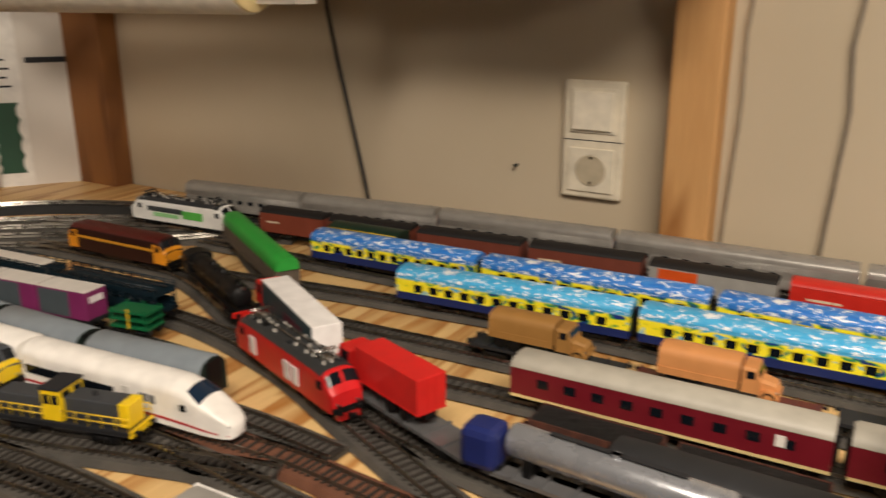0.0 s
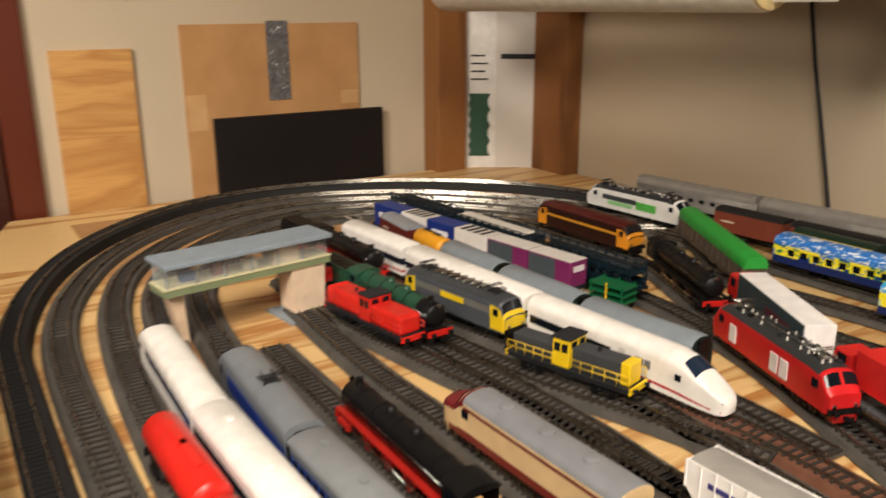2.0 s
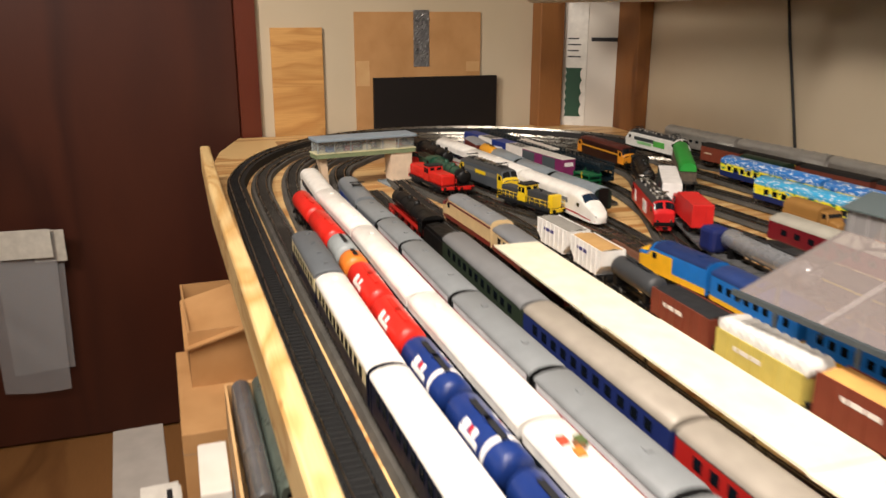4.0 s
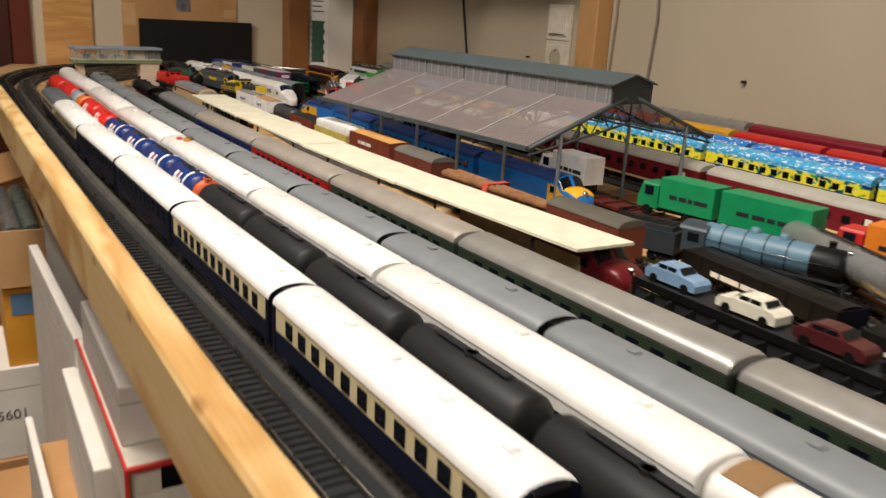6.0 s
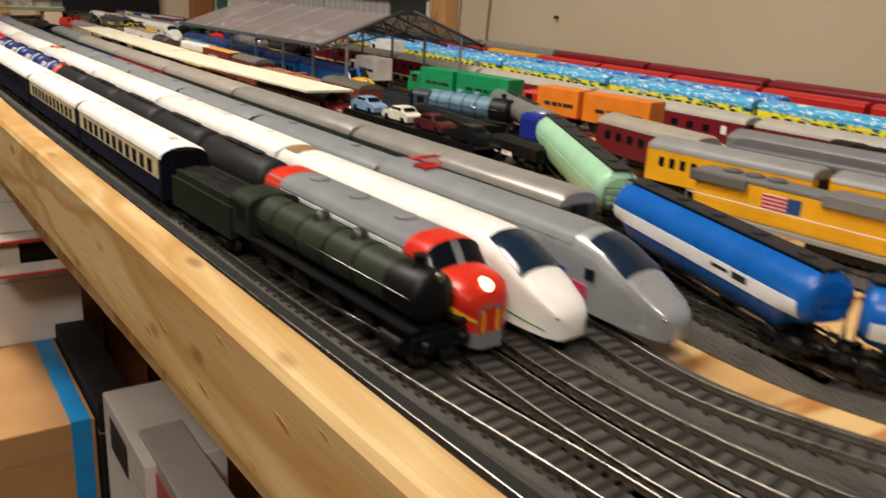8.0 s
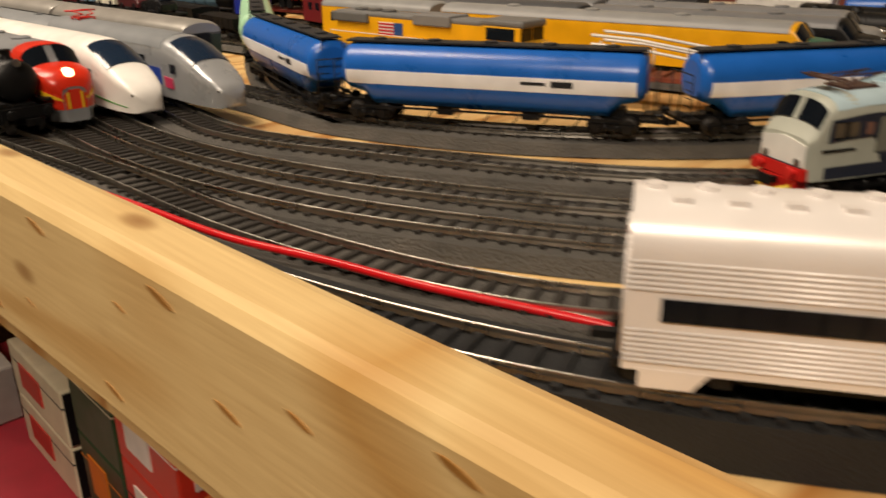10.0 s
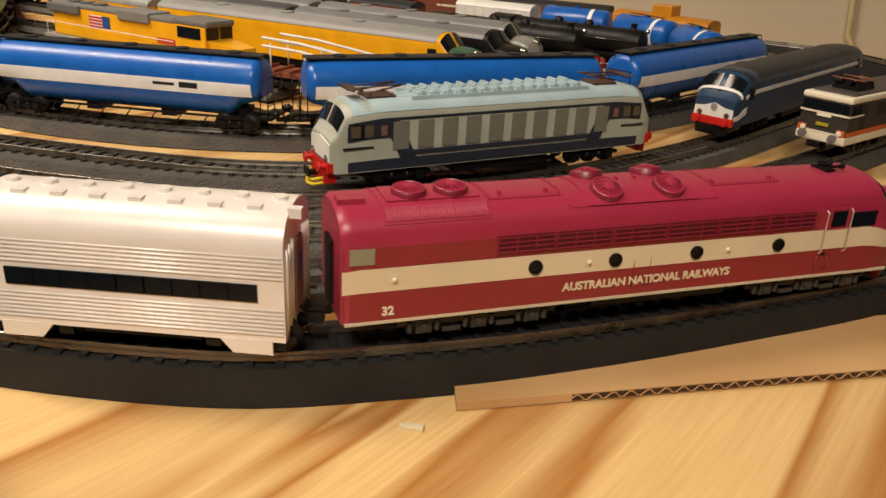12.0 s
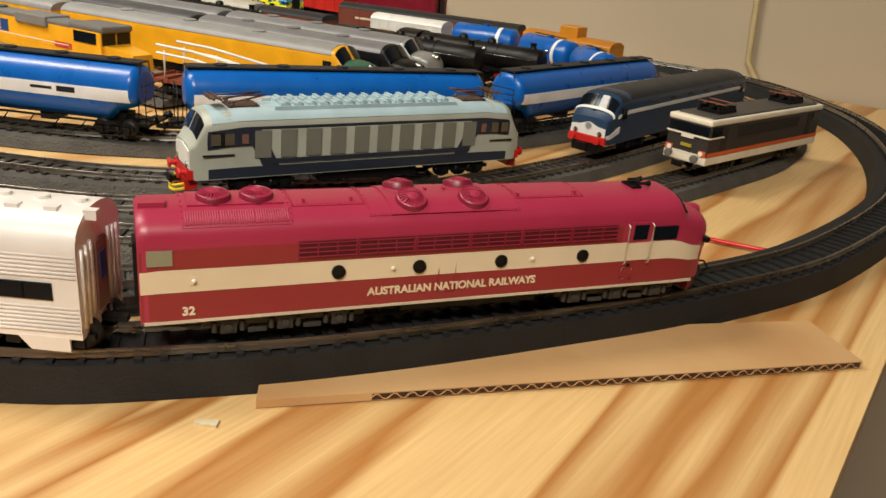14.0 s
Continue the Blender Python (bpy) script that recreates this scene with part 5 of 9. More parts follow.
part("frame_joint", box(bmesh.new(), -0.041, 0.041, -0.0104, -0.0099, -0.0006, 0.0006), M_DARK, sock)

# cables down the wall
for pts, r, m, lab in (([(1.345, 3.352, 0.42), (1.355, 3.353, 0.33), (1.372, 3.353, 0.25), (1.388, 3.353, 0.188), (1.407, 3.353, 0.11), (1.428, 3.353, 0.02), (1.43, 3.353, -0.005)], 0.0030, M_DARK, "dark grey cable hanging down the wall"),
                       ([(1.982, 3.354, 0.6), (1.976, 3.354, 0.40), (1.968, 3.354, 0.30), (1.970, 3.354, 0.22), (1.964, 3.354, 0.1), (1.960, 3.354, 0.0)], 0.0022, paint("#9a8f7c", 0.5), "thin grey cable on the wall"),
                       ([(2.094, 3.354, 0.6), (2.088, 3.354, 0.36), (2.080, 3.354, 0.29), (2.086, 3.354, 0.22), (2.078, 3.354, 0.10), (2.072, 3.354, 0.0)], 0.0024, paint("#8b8172", 0.5), "thin grey cable on the wall"),
                       ([(3.776, 3.352, 0.7), (3.778, 3.352, 0.1), (3.783, 3.352, 0.03), (3.80, 3.352, 0.005)], 0.0036, paint("#cbb98a", 0.5), "cream cable down the wall")):
    tagged(part("wall_cable", wire(bmesh.new(), pts, r, 8), m), lab, "cable", "wall cables")
tagged(part("wall_nail", tube(bmesh.new(), (2.31, 3.35, 0.123), (2.31, 3.36, 0.123), 0.003, 8), M_DARK), "small dark nail in the plaster wall", "nail")
tagged(part("wall_nail", tube(bmesh.new(), (1.677, 3.35, 0.119), (1.677, 3.36, 0.119), 0.002, 8), M_DARK), "small dark nail in the plaster wall", "nail")

# shelf with its tube lamp (off) above the table's west part
shelf = tagged(part("wall_shelf", box(bmesh.new(), 0.80, 1.96, 3.16, 3.352, 0.398, 0.418), M_WHITEBOARD), "white board shelf on the wall over the layout", "shelf")
part("shelf_edge", box(bmesh.new(), 0.80, 1.96, 3.144, 3.1595, 0.388, 0.42), paint("#e6e2da", 0.5), shelf)
lamp = tagged(part("tube_lamp", lathe(bmesh.new(), [(0.94, 0.001), (0.94, 0.034), (0.945, 0.0355), (1.552, 0.0355), (1.556, 0.034), (1.556, 0.001)], "x", 36), paint("#e9e2d2", 0.35)), "round white tube lamp, switched off, under the shelf", "lamp")
lamp.matrix_world = pose(0, 2.985, 0.3605)
cap = part("end_cap", lathe(bmesh.new(), [(1.5562, 0.0335), (1.560, 0.033), (1.562, 0.028), (1.5622, 0.0005)], "x", 36), paint("#d9c48e", 0.35), lamp)
part("cap_screw", tube(bmesh.new(), (1.5622, -0.004, -0.018), (1.5636, -0.004, -0.018), 0.0022, 8), M_STEEL, lamp)
for x in (1.0, 1.585):
    part("lamp_bracket", box(box(box(bmesh.new(), x - 0.018, x + 0.018, -0.004, 0.016, -0.018, 0.037), x - 0.018, x + 0.018, 0.016, 0.16, 0.033, 0.038), x - 0.03, x + 0.03, 0.0, 0.030, -0.025, -0.018) if x > 1.5 else box(bmesh.new(), x - 0.018, x + 0.018, 0.004, 0.16, 0.034, 0.038), paint("#cfcac0", 0.4, 0.3), lamp)
adapter = tagged(part("power_adapter", rbox(bmesh.new(), 1.527, 1.588, 3.17, 3.24, 0.352, 0.3977, 0.004), M_DARK), "black power adapter fixed under the shelf", "adapter")

# clear bag on the door
def film_bag(y0, y1, z0, z1, x, seed):
    """Thin creased bag of clear film: two sheets that bulge and pucker, closed round the edge."""
    rnd = random.Random(seed)
    folds = [(rnd.uniform(10, 55), rnd.uniform(-30, 30), rnd.uniform(0, 6)) for _ in range(5)]
    bm, ny, nz, sheets = bmesh.new(), 22, 34, []
    for s in (-1, 1):
        rows = []
        for i in range(ny + 1):
            col = []
            for j in range(nz + 1):
                u, w = i / ny, j / nz
                y = y0 + (y1 - y0) * u - 0.012 * (1 - w) * u
                z = z0 + (z1 - z0) * w + 0.006 * math.sin(3 * u + seed)
                bulge = (math.sin(math.pi * u) * math.sin(math.pi * w)) ** 0.5
                crease = sum(abs(math.sin(a * y * 1.6 + b * z + c)) for a, b, c in folds) / 5 - 0.6
                col.append(bm.verts.new((x + s * 0.003 * bulge + 0.013 * crease * bulge, y, z)))
            rows.append(col)
        sheets.append(rows)
        for i in range(ny):
            for j in range(nz):
                q = [rows[i][j], rows[i + 1][j], rows[i + 1][j + 1], rows[i][j + 1]]
                bm.faces.new(q if s > 0 else q[::-1]).smooth = True
    bmesh.ops.remove_doubles(bm, verts=bm.verts, dist=0.0002)
    return bm


FILM = clear("clear_film", "#c2c4c8", 0.27)
FILM.node_tree.nodes["Principled BSDF"].inputs["Roughness"].default_value = 0.1
bag = tagged(part("plastic_bag", film_bag(-0.095, 0.072, -0.225, 0.20, 0.0, 3), FILM), "clear creased plastic bags with a paper sheet hanging on the door", "bag")
bag.matrix_world = pose(0.65, 1.80, -0.40, 0, 3, -3)
part("inner_bag", film_bag(-0.07, 0.085, -0.18, 0.19, -0.016, 5), FILM, bag)
part("paper_sheet", box(bmesh.new(), 0.009, 0.0105, -0.055, 0.066, 0.135, 0.207), paint("#d8d4ca", 0.6), bag)
part("paper_sheet", box(bmesh.new(), -0.004, -0.0028, 0.02, 0.093, 0.12, 0.200), paint("#cfcabf", 0.6), bag)

# ---- tracks ----
SL = 0.029


def fy(c, x):
    return c + SL * (x - 2.2)


T0 = [(3.30, 3.312), (2.3, 3.312), (1.85, 3.308), (1.6, 3.290), (1.38, 3.262), (1.18, 3.24), (1.02, 3.19), (0.90, 3.10), (0.80, 2.95), (0.757, 2.80), (0.757, 2.66), (0.80, 2.53), (0.90, 2.415), (1.04, 2.32), (1.22, 2.264), (1.42, 2.254), (2.2, 2.270), (3.0, 2.298), (3.4, 2.314), (3.58, 2.327), (3.70, 2.354), (3.787, 2.400), (3.833, 2.447), (3.866, 2.490), (3.900, 2.543), (3.938, 2.612), (3.965, 2.705), (3.968, 2.85), (3.93, 3.0), (3.86, 3.13), (3.74, 3.235), (3.56, 3.295), (3.30, 3.312)]
track(T0, "black foam-bedded model track running round the table edge", M_FOAM, 0.0215, 0.0135, M_SLEEPK, lambda p: p.x > 3.42 and p.y < 2.9, outer=0.0128)
loopL = lambda k: [(1.5 - 0.1 * k, 3.262 - 0.045 * k), (1.2 + 0.02 * k, 3.20 - 0.047 * k), (1.02 + 0.035 * k, 3.10 - 0.035 * k), (0.885 + 0.045 * k, 2.96 - 0.02 * k), (0.815 + 0.052 * k, 2.80 - 0.005 * k), (0.812 + 0.055 * k, 2.67 + 0.003 * k), (0.852 + 0.055 * k, 2.55 + 0.012 * k), (0.94 + 0.05 * k, 2.445 + 0.024 * k), (1.07 + 0.046 * k, 2.36 + 0.033 * k)]
C = [2.315, 2.352, 2.388, 2.431, 2.479]
near = lambda p: p.x > 3.34 and p.y < 2.75
track(loopL(0) + [(1.26, 2.305)] + [(x, fy(C[0], x)) for x in (1.6, 2.2, 3.0, 3.3)] + [(3.45, 2.362), (3.53, 2.366), (3.59, 2.373), (3.653, 2.388), (3.705, 2.412), (3.755, 2.457), (3.795, 2.530), (3.820, 2.615), (3.842, 2.72), (3.858, 2.82), (3.866, 2.92), (3.845, 3.03), (3.77, 3.13), (3.65, 3.20), (3.5, 3.245), (3.2, 3.262), (2.0, 3.258), (1.5, 3.25)], "grey-bedded model track along the front and round the end", pieces=near)
track(loopL(1) + [(1.33, 2.352)] + [(x, fy(C[1], x)) for x in (1.7, 2.2, 3.0, 3.3)] + [(3.42, 2.382), (3.499, 2.390), (3.58, 2.412), (3.655, 2.447), (3.70, 2.475), (3.75, 2.515), (3.79, 2.57), (3.818, 2.63)], "grey-bedded model track in the station yard", pieces=near, dz=0.0002)
track(loopL(2) + [(1.40, 2.393)] + [(x, fy(C[2], x)) for x in (1.8, 2.2, 3.0, 3.25)] + [(3.38, 2.408), (3.464, 2.414), (3.552, 2.440), (3.638, 2.480), (3.69, 2.516), (3.735, 2.573), (3.768, 2.65), (3.788, 2.74), (3.798, 2.83), (3.80, 2.93), (3.775, 3.03), (3.70, 3.11), (3.55, 3.17), (3.3, 3.2), (2.0, 3.205), (1.6, 3.2)], "grey-bedded model track in the station yard", pieces=near, dz=0.0003)
track(loopL(3) + [(1.46, 2.432)] + [(x, fy(C[3], x)) for x in (1.8, 2.2, 3.0, 3.2)] + [(3.34, 2.452), (3.425, 2.446), (3.515, 2.478), (3.611, 2.521), (3.661, 2.556), (3.71, 2.605), (3.752, 2.67)], "grey-bedded model track in the station yard", half=0.0225, pieces=near, dz=0.0004)
track([(1.40, 2.475), (1.6, 2.474)] + [(x, fy(C[4], x)) for x in (1.9, 2.2, 3.0, 3.2)] + [(3.34, 2.521), (3.43, 2.521), (3.524, 2.556), (3.60, 2.612), (3.655, 2.68), (3.70, 2.76), (3.728, 2.86), (3.735, 2.96), (3.70, 3.05), (3.6, 3.11), (3.4, 3.14), (2.8, 3.15)], "grey-bedded model track in the station yard", half=0.0225, pieces=near, dz=0.0005)
for i, (pts, bed) in enumerate((([(3.44, 2.519), (3.35, 2.538), (3.2, 2.618), (3.0, 2.735), (2.82, 2.80), (2.5, 2.84), (2.2, 2.85)], None),
             ([(1.2, 2.56), (1.35, 2.562), (1.48, 2.580), (1.62, 2.605), (1.75, 2.622), (1.9, 2.632), (2.2, 2.628), (2.5, 2.655), (2.8, 2.67)], None),
             ([(1.05, 2.62), (1.25, 2.60), (1.5, 2.612), (1.66, 2.628), (1.8, 2.625)], None),
             ([(1.30, 2.538), (1.5, 2.53), (1.7, 2.535), (2.2, 2.545), (2.9, 2.575)], None),
             ([(1.1, 2.645), (1.36, 2.655), (1.53, 2.683), (1.70, 2.70), (1.95, 2.69), (2.3, 2.705), (2.65, 2.712)], None),
             ([(1.40, 2.62), (1.58, 2.648), (1.70, 2.685), (1.80, 2.715)], None),
             ([(1.0, 2.68), (1.17, 2.685), (1.5, 2.709), (1.76, 2.735), (1.86, 2.735), (2.0, 2.73)], M_RUST),
             ([(1.05, 2.77), (1.2, 2.752), (1.42, 2.748), (1.69, 2.766), (1.82, 2.762)], None),
             ([(0.98, 2.775), (1.09, 2.77), (1.3, 2.792), (1.47, 2.826), (1.6, 2.83)], None),
             ([(0.92, 2.835), (1.01, 2.85), (1.25, 2.872), (1.48, 2.90), (1.66, 2.868), (1.82, 2.80), (1.95, 2.745)], None),
             ([(1.1, 2.995), (1.25, 3.0), (1.40, 3.0), (1.58, 2.918), (1.7, 2.862)], None),
             ([(1.02, 3.07), (1.13, 3.145), (1.24, 3.166), (1.34, 3.158), (1.45, 3.088), (1.58, 3.004), (1.75, 2.848), (1.95, 2.80), (2.2, 2.80)], None),
             ([(1.30, 3.13), (1.5, 3.137), (2.0, 3.142), (3.2, 3.10), (3.45, 3.05)], None),
             ([(1.42, 3.03), (1.7, 3.072), (2.0, 3.085), (3.1, 3.05), (3.4, 2.99)], None),
             ([(1.55, 2.97), (1.85, 2.99), (2.2, 3.012), (3.0, 2.99), (3.3, 2.95)], None),
             ([(1.7, 2.90), (1.9, 2.922), (2.2, 2.945), (3.0, 2.93), (3.35, 2.88)], None),
             ([(2.4, 2.77), (2.65, 2.775), (2.95, 2.82), (3.2, 2.845), (3.5, 2.83)], None),
             ([(2.7, 2.66), (2.95, 2.70), (3.2, 2.745), (3.4, 2.755), (3.62, 2.775)], None),
             ([(2.95, 2.64), (3.1, 2.66), (3.3, 2.672), (3.5, 2.684)], None))):
    track(pts, "grey-bedded model yard track", bed, 0.0190, 0.0072, dz=0.0006 + 0.0001 * i)

# ---- rolling stock: front tracks ----
GREYR, WHITER = paint("#8b8d8e", 0.5), paint("#f2f0ec", 0.35)
NAVY, CREAM = paint("#10162c", 0.35), paint("#e6d8ac", 0.4)
SILV = paint("#a3a09a", 0.32, 0.35)
jx = [1.967, 2.198, 2.421, 2.637, 2.857, 3.090]
coach((1.80, fy(C[0], 1.80)), (1.964, fy(C[0], 1.964)), "dark blue and cream sleeping coach with a grey roof", paint("#5c6166", 0.5), [(0.009, 0.0215, NAVY), (0.0215, 0.036, CREAM)], (0.0235, 0.032, 8, 0.5, M_GLASS), vents=4)
for i, (a, b) in enumerate(zip(jx, jx[1:])):
    pull = i >= 3
    coach((a, fy(C[0], a)), (b, fy(C[0], b)), "navy %s luxury coach with a bright white roof" % ("and cream" if pull or i == 0 else "blue"), WHITER, [(0.009, 0.0215, NAVY), (0.0215, 0.036, CREAM if pull or i == 0 else NAVY)], (0.0230, 0.0325, 11, 0.52, M_GLASS), vents=5, under=M_BLACK, ends=paint("#0c1022", 0.45))
steam_loco((3.10, fy(C[0], 3.10)), (3.36, 2.360), "dark green steam locomotive with tender", paint("#2c3528", 0.4), M_BLACK, None, tank=paint("#1f2a20", 0.4), cab=paint("#232c22", 0.4))
TR, TB, TK = paint("#d8281e", 0.35), paint("#18306f", 0.35), paint("#202021", 0.5)
tx = [(1.565, 1.69, TR, 0), (1.692, 1.815, TR, 0), (1.817, 1.885, paint("#9aa0a2", 0.4), 0), (1.887, 1.932, paint("#e07c2c", 0.4), 0), (1.934, 2.04, TR, 1), (2.042, 2.143, TR, 1), (2.145, 2.25, TB, 2), (2.252, 2.355, TB, 2), (2.357, 2.46, TB, 2), (2.462, 2.548, TB, 2), (2.549, 2.566, paint("#d8602a", 0.45), 0), (2.568, 2.682, TK, 0), (2.684, 2.80, TK, 0), (2.803, 2.925, TK, 0), (2.928, 3.037, TK, 0), (3.04, 3.155, TK, 0)]
for a, b, m, k in tx:
    tank_wagon((a, fy(C[1], a)), (b, fy(C[1], b)), {TR: "red tank wagon with a domed end", TB: "dark blue tank wagon with white and red emblem", TK: "matt black tank wagon"}.get(m, "short pale tank wagon"), m, WHITER if k == 2 else None, stripe=WHITER if k else None, r=0.0145, top=TR if m is TR else None)
NOSERED, SFS = paint("#d2301c", 0.3), paint("#8c8f92", 0.3, 0.3)
sfr, sfs, sfh = nose_loco((3.165, fy(C[1], 3.165)), (3.358, 2.388), "silver diesel with a bright red and yellow nose", SFS, [(0.80, 0.985, 0.012, 0.035, NOSERED), (0.0, 0.8, 0.010, 0.0135, NOSERED)], paint("#7d8083", 0.45), fans=3, nose_top=NOSERED, lamp=glow("#ffe2a0", 6.0))
part("nose_paint", sfs.patch(sfh - 0.034, sfh - 0.0006, 0.36, 0.40, 10, 2, 0.0005), NOSERED, sfr)
part("nose_paint", sfs.patch(sfh - 0.034, sfh - 0.0006, 0.60, 0.64, 10, 2, 0.0005), NOSERED, sfr)
part("nose_paint", sfs.patch(sfh - 0.0045, sfh - 0.0002, 0.30, 0.70, 6, 12, 0.0005), NOSERED, sfr)
part("cab_roof", sfs.patch(sfh - 0.046, sfh - 0.030, 0.36, 0.64, 5, 10, 0.0007), NOSERED, sfr, "red cab roof")
for s in (-1, 1):
    bm = lathe(bmesh.new(), [(0, 0.0016), (0.001, 0.0014), (0.0012, 0.0002)], "x", 10)
    bm.transform(Matrix.Translation((sfh - 0.003, s * 0.0088, 0.0165)))
    part("marker_lamp", bm, glow("#ffd070", 5.0), sfr)
part("tail_paint", sfs.patch(-sfh + 0.0006, -sfh + 0.020, 0.06, 0.94, 5, 24, 0.0006), NOSERED, sfr, "bright red tail end")
part("nose_paint", sfs.patch(sfh - 0.013, sfh - 0.0002, 0.03, 0.97, 10, 40, 0.0003), NOSERED, sfr)
part("nose_paint", rings(bmesh.new(), [[(sfh + d, y, z) for y, z in ((-0.0064, 0.0100), (-0.0064, 0.0185), (-0.003, 0.0215), (0.003, 0.0215), (0.0064, 0.0185), (0.0064, 0.0100))] for d in (-0.0004, 0.0005)], smooth=False), NOSERED, sfr)
for y in (-0.0040, 0.0040):
    part("nose_stripe", box(bmesh.new(), sfh + 0.0004, sfh + 0.0009, y - 0.0007, y + 0.0007, 0.0102, 0.0200), paint("#e8b82c"), sfr)
for v in (0.345, 0.640):
    part("roof_line", sfs.patch(-sfh + 0.021, sfh - 0.048, v, v + 0.020, 16, 2, 0.0006), paint("#e4e4e2", 0.35), sfr)
part("nose_stripe", sfs.patch(sfh - 0.012, sfh - 0.0002, 0.20, 0.25, 6, 2, 0.0007), paint("#e8b82c"), sfr)
part("nose_stripe", sfs.patch(sfh - 0.012, sfh - 0.0002, 0.75, 0.80, 6, 2, 0.0007), paint("#e8b82c"), sfr)

HSWHITE = paint("#efece6", 0.3)
wx = [1.575, 1.798, 2.052, 2.310, 2.606, 2.842, 3.105]
hs_nose((1.575, fy(C[2], 1.575)), (1.362, 2.374), "white high-speed train end car with blue-tinted windows", HSWHITE, None, win=6, nose=0.05, extra=[(paint("#2c3f8c", 0.2), 0.020, 0.0285, 0.02, 0.70)])
for a, b in zip(wx, wx[1:]):
    wc = coach((a, fy(C[2], a)), (b, fy(C[2], b)), "white high-speed train coach with a dark window band", HSWHITE, [(0.006, 0.0195, HSWHITE), (0.0195, 0.029, glassy("#1d2430", 0.15)), (0.029, 0.036, HSWHITE)], None, roofz=(0.036, 0.0462), vents=3, name="train_coach")
    if a == 2.310:
        for k, (x, y, m) in enumerate(((-0.112, -0.004, "#b8452c"), (-0.104, 0.003, "#6e4a2c"), (-0.096, -0.001, "#c8782c"), (-0.108, 0.006, "#4c5a30"))):
            part("roof_stain", rbox(bmesh.new(), x - 0.005, x + 0.005, y - 0.003, y + 0.003, 0.0448, 0.0474 + 0.0003 * k, 0.0006), paint(m, 0.7), wc, "rust-red and brown worn roof patch")
i4, i4s, i4h = hs_nose((3.105, fy(C[2], 3.105)), (3.370, 2.427), "white high-speed train end car with a green waist stripe", HSWHITE, None, win=0, nose=0.075, extra=[(paint("#4a9a3c", 0.35), 0.0115, 0.0128, 0.05, 0.97), (glassy("#171a20", 0.12), 0.0205, 0.0285, 0.02, 0.74)])
tagged(part("scorched_patch", i4s.patch(-i4h + 0.002, -i4h + 0.02, 0.44, 0.56, 5, 6, 0.0006), paint("#8a6a44", 0.8), i4), "brown stained roof patch")

HSGREY, HSBLUE = paint("#80868c", 0.34, 0.2), paint("#23409a", 0.35)
gx = [1.645, 1.76, 1.871, 2.054, 2.236, 2.412, 2.590, 2.766, 2.955, 3.165]
t1, t1s, t1h = hs_nose((1.645, fy(C[3], 1.645)), (1.452, 2.422), "grey and blue high-speed power car with lowered pantographs", HSGREY, None, win=0, nose=0.05, extra=[(HSBLUE, 0.012, 0.026, 0.0, 0.75)])
pantograph(t1, -0.02, M_DARK)
for i, (a, b) in enumerate(zip(gx, gx[1:])):
    striped = 1 <= i <= 5
    coach((a, fy(C[3], a)), (b, fy(C[3], b)), "grey-roofed high-speed coach with %s sides" % ("red, white and blue" if striped else "silver"), paint("#7d8184", 0.45), [(0.006, 0.0135, HSBLUE), (0.0135, 0.0185, paint("#e8e4e4") if striped else HSGREY), (0.0185, 0.028, paint("#a62438") if striped else HSBLUE), (0.028, 0.0345, paint("#d8d8dc") if striped else HSGREY)], (0.019, 0.0265, 9, 0.6, M_GLASS), roofz=(0.0345, 0.0425), vents=2, name="train_coach", ends=M_BLACK)
tg, tgs, tgh = hs_nose((3.165, fy(C[3], 3.165)), (3.392, 2.470), "silver-grey high-speed power car with a blue band", paint("#a9acae", 0.28, 0.35), None, win=0, nose=0.075, extra=[(HSBLUE, 0.013, 0.024, 0.10, 0.74), (glassy("#171a20", 0.12), 0.0262, 0.0305, 0.30, 0.66)], roof=paint("#7d8184", 0.45))
part("emblem_plate", tgs.patch(tgh - 0.058, tgh - 0.048, tgs.vz(0.0125), tgs.vz(0.0195), 3, 2, 0.0007), paint("#c23a5e"), tg, "magenta emblem")
part("emblem_plate", tgs.patch(tgh - 0.058, tgh - 0.048, 1 - tgs.vz(0.0195), 1 - tgs.vz(0.0125), 3, 2, 0.0007), paint("#c23a5e"), tg, "magenta emblem")
pantograph(tg, -0.085, M_RED)

steam_loco((1.87, 2.474), (1.585, 2.473), "black express steam locomotive with red wheels and tender", M_BLACK, paint("#a31f18"), paint("#b3231b"))
for a, b, m, lab in ((1.860, 2.105, paint("#2e3a2c"), "dark green coach with a grey roof"), (2.105, 2.342, paint("#1e2c66"), "dark blue coach with a beige-grey roof"), (2.342, 2.565, paint("#a8201c"), "red express coach with a grey-beige roof"), (2.565, 2.790, paint("#2f3b2c"), "dark green coach with a silver-grey roof"), (2.790, 3.041, paint("#2f3b2c"), "dark green coach with a silver-grey roof"), (3.041, 3.285, paint("#2f3b2c"), "dark green coach with a silver-grey roof")):
    coach((a, fy(C[4], a) + 0.003), (b, fy(C[4], b) + 0.003), lab, paint("#77787a", 0.45) if a < 2.1 else paint("#a39b90", 0.4, 0.15) if a < 2.6 else SILV, [(0.009, 0.0345, m), (0.0345, 0.036, paint("#5a5a58"))], (0.0225, 0.031, 11, 0.5, M_GLASS), vents=0)
CR2, MAR = paint("#d9bd8e"), paint("#6b1a20", 0.35)
vt, vts, vth = nose_loco((1.83, 2.541), (1.632, 2.534), "cream and maroon streamlined diesel railcar with a grey roof", CR2, [(0, 0.99, 0.009, 0.0155, MAR), (0, 0.82, 0.033, 0.0355, MAR)], paint("#7f8286", 0.4), fans=3, nose_top=MAR, name="railcar")
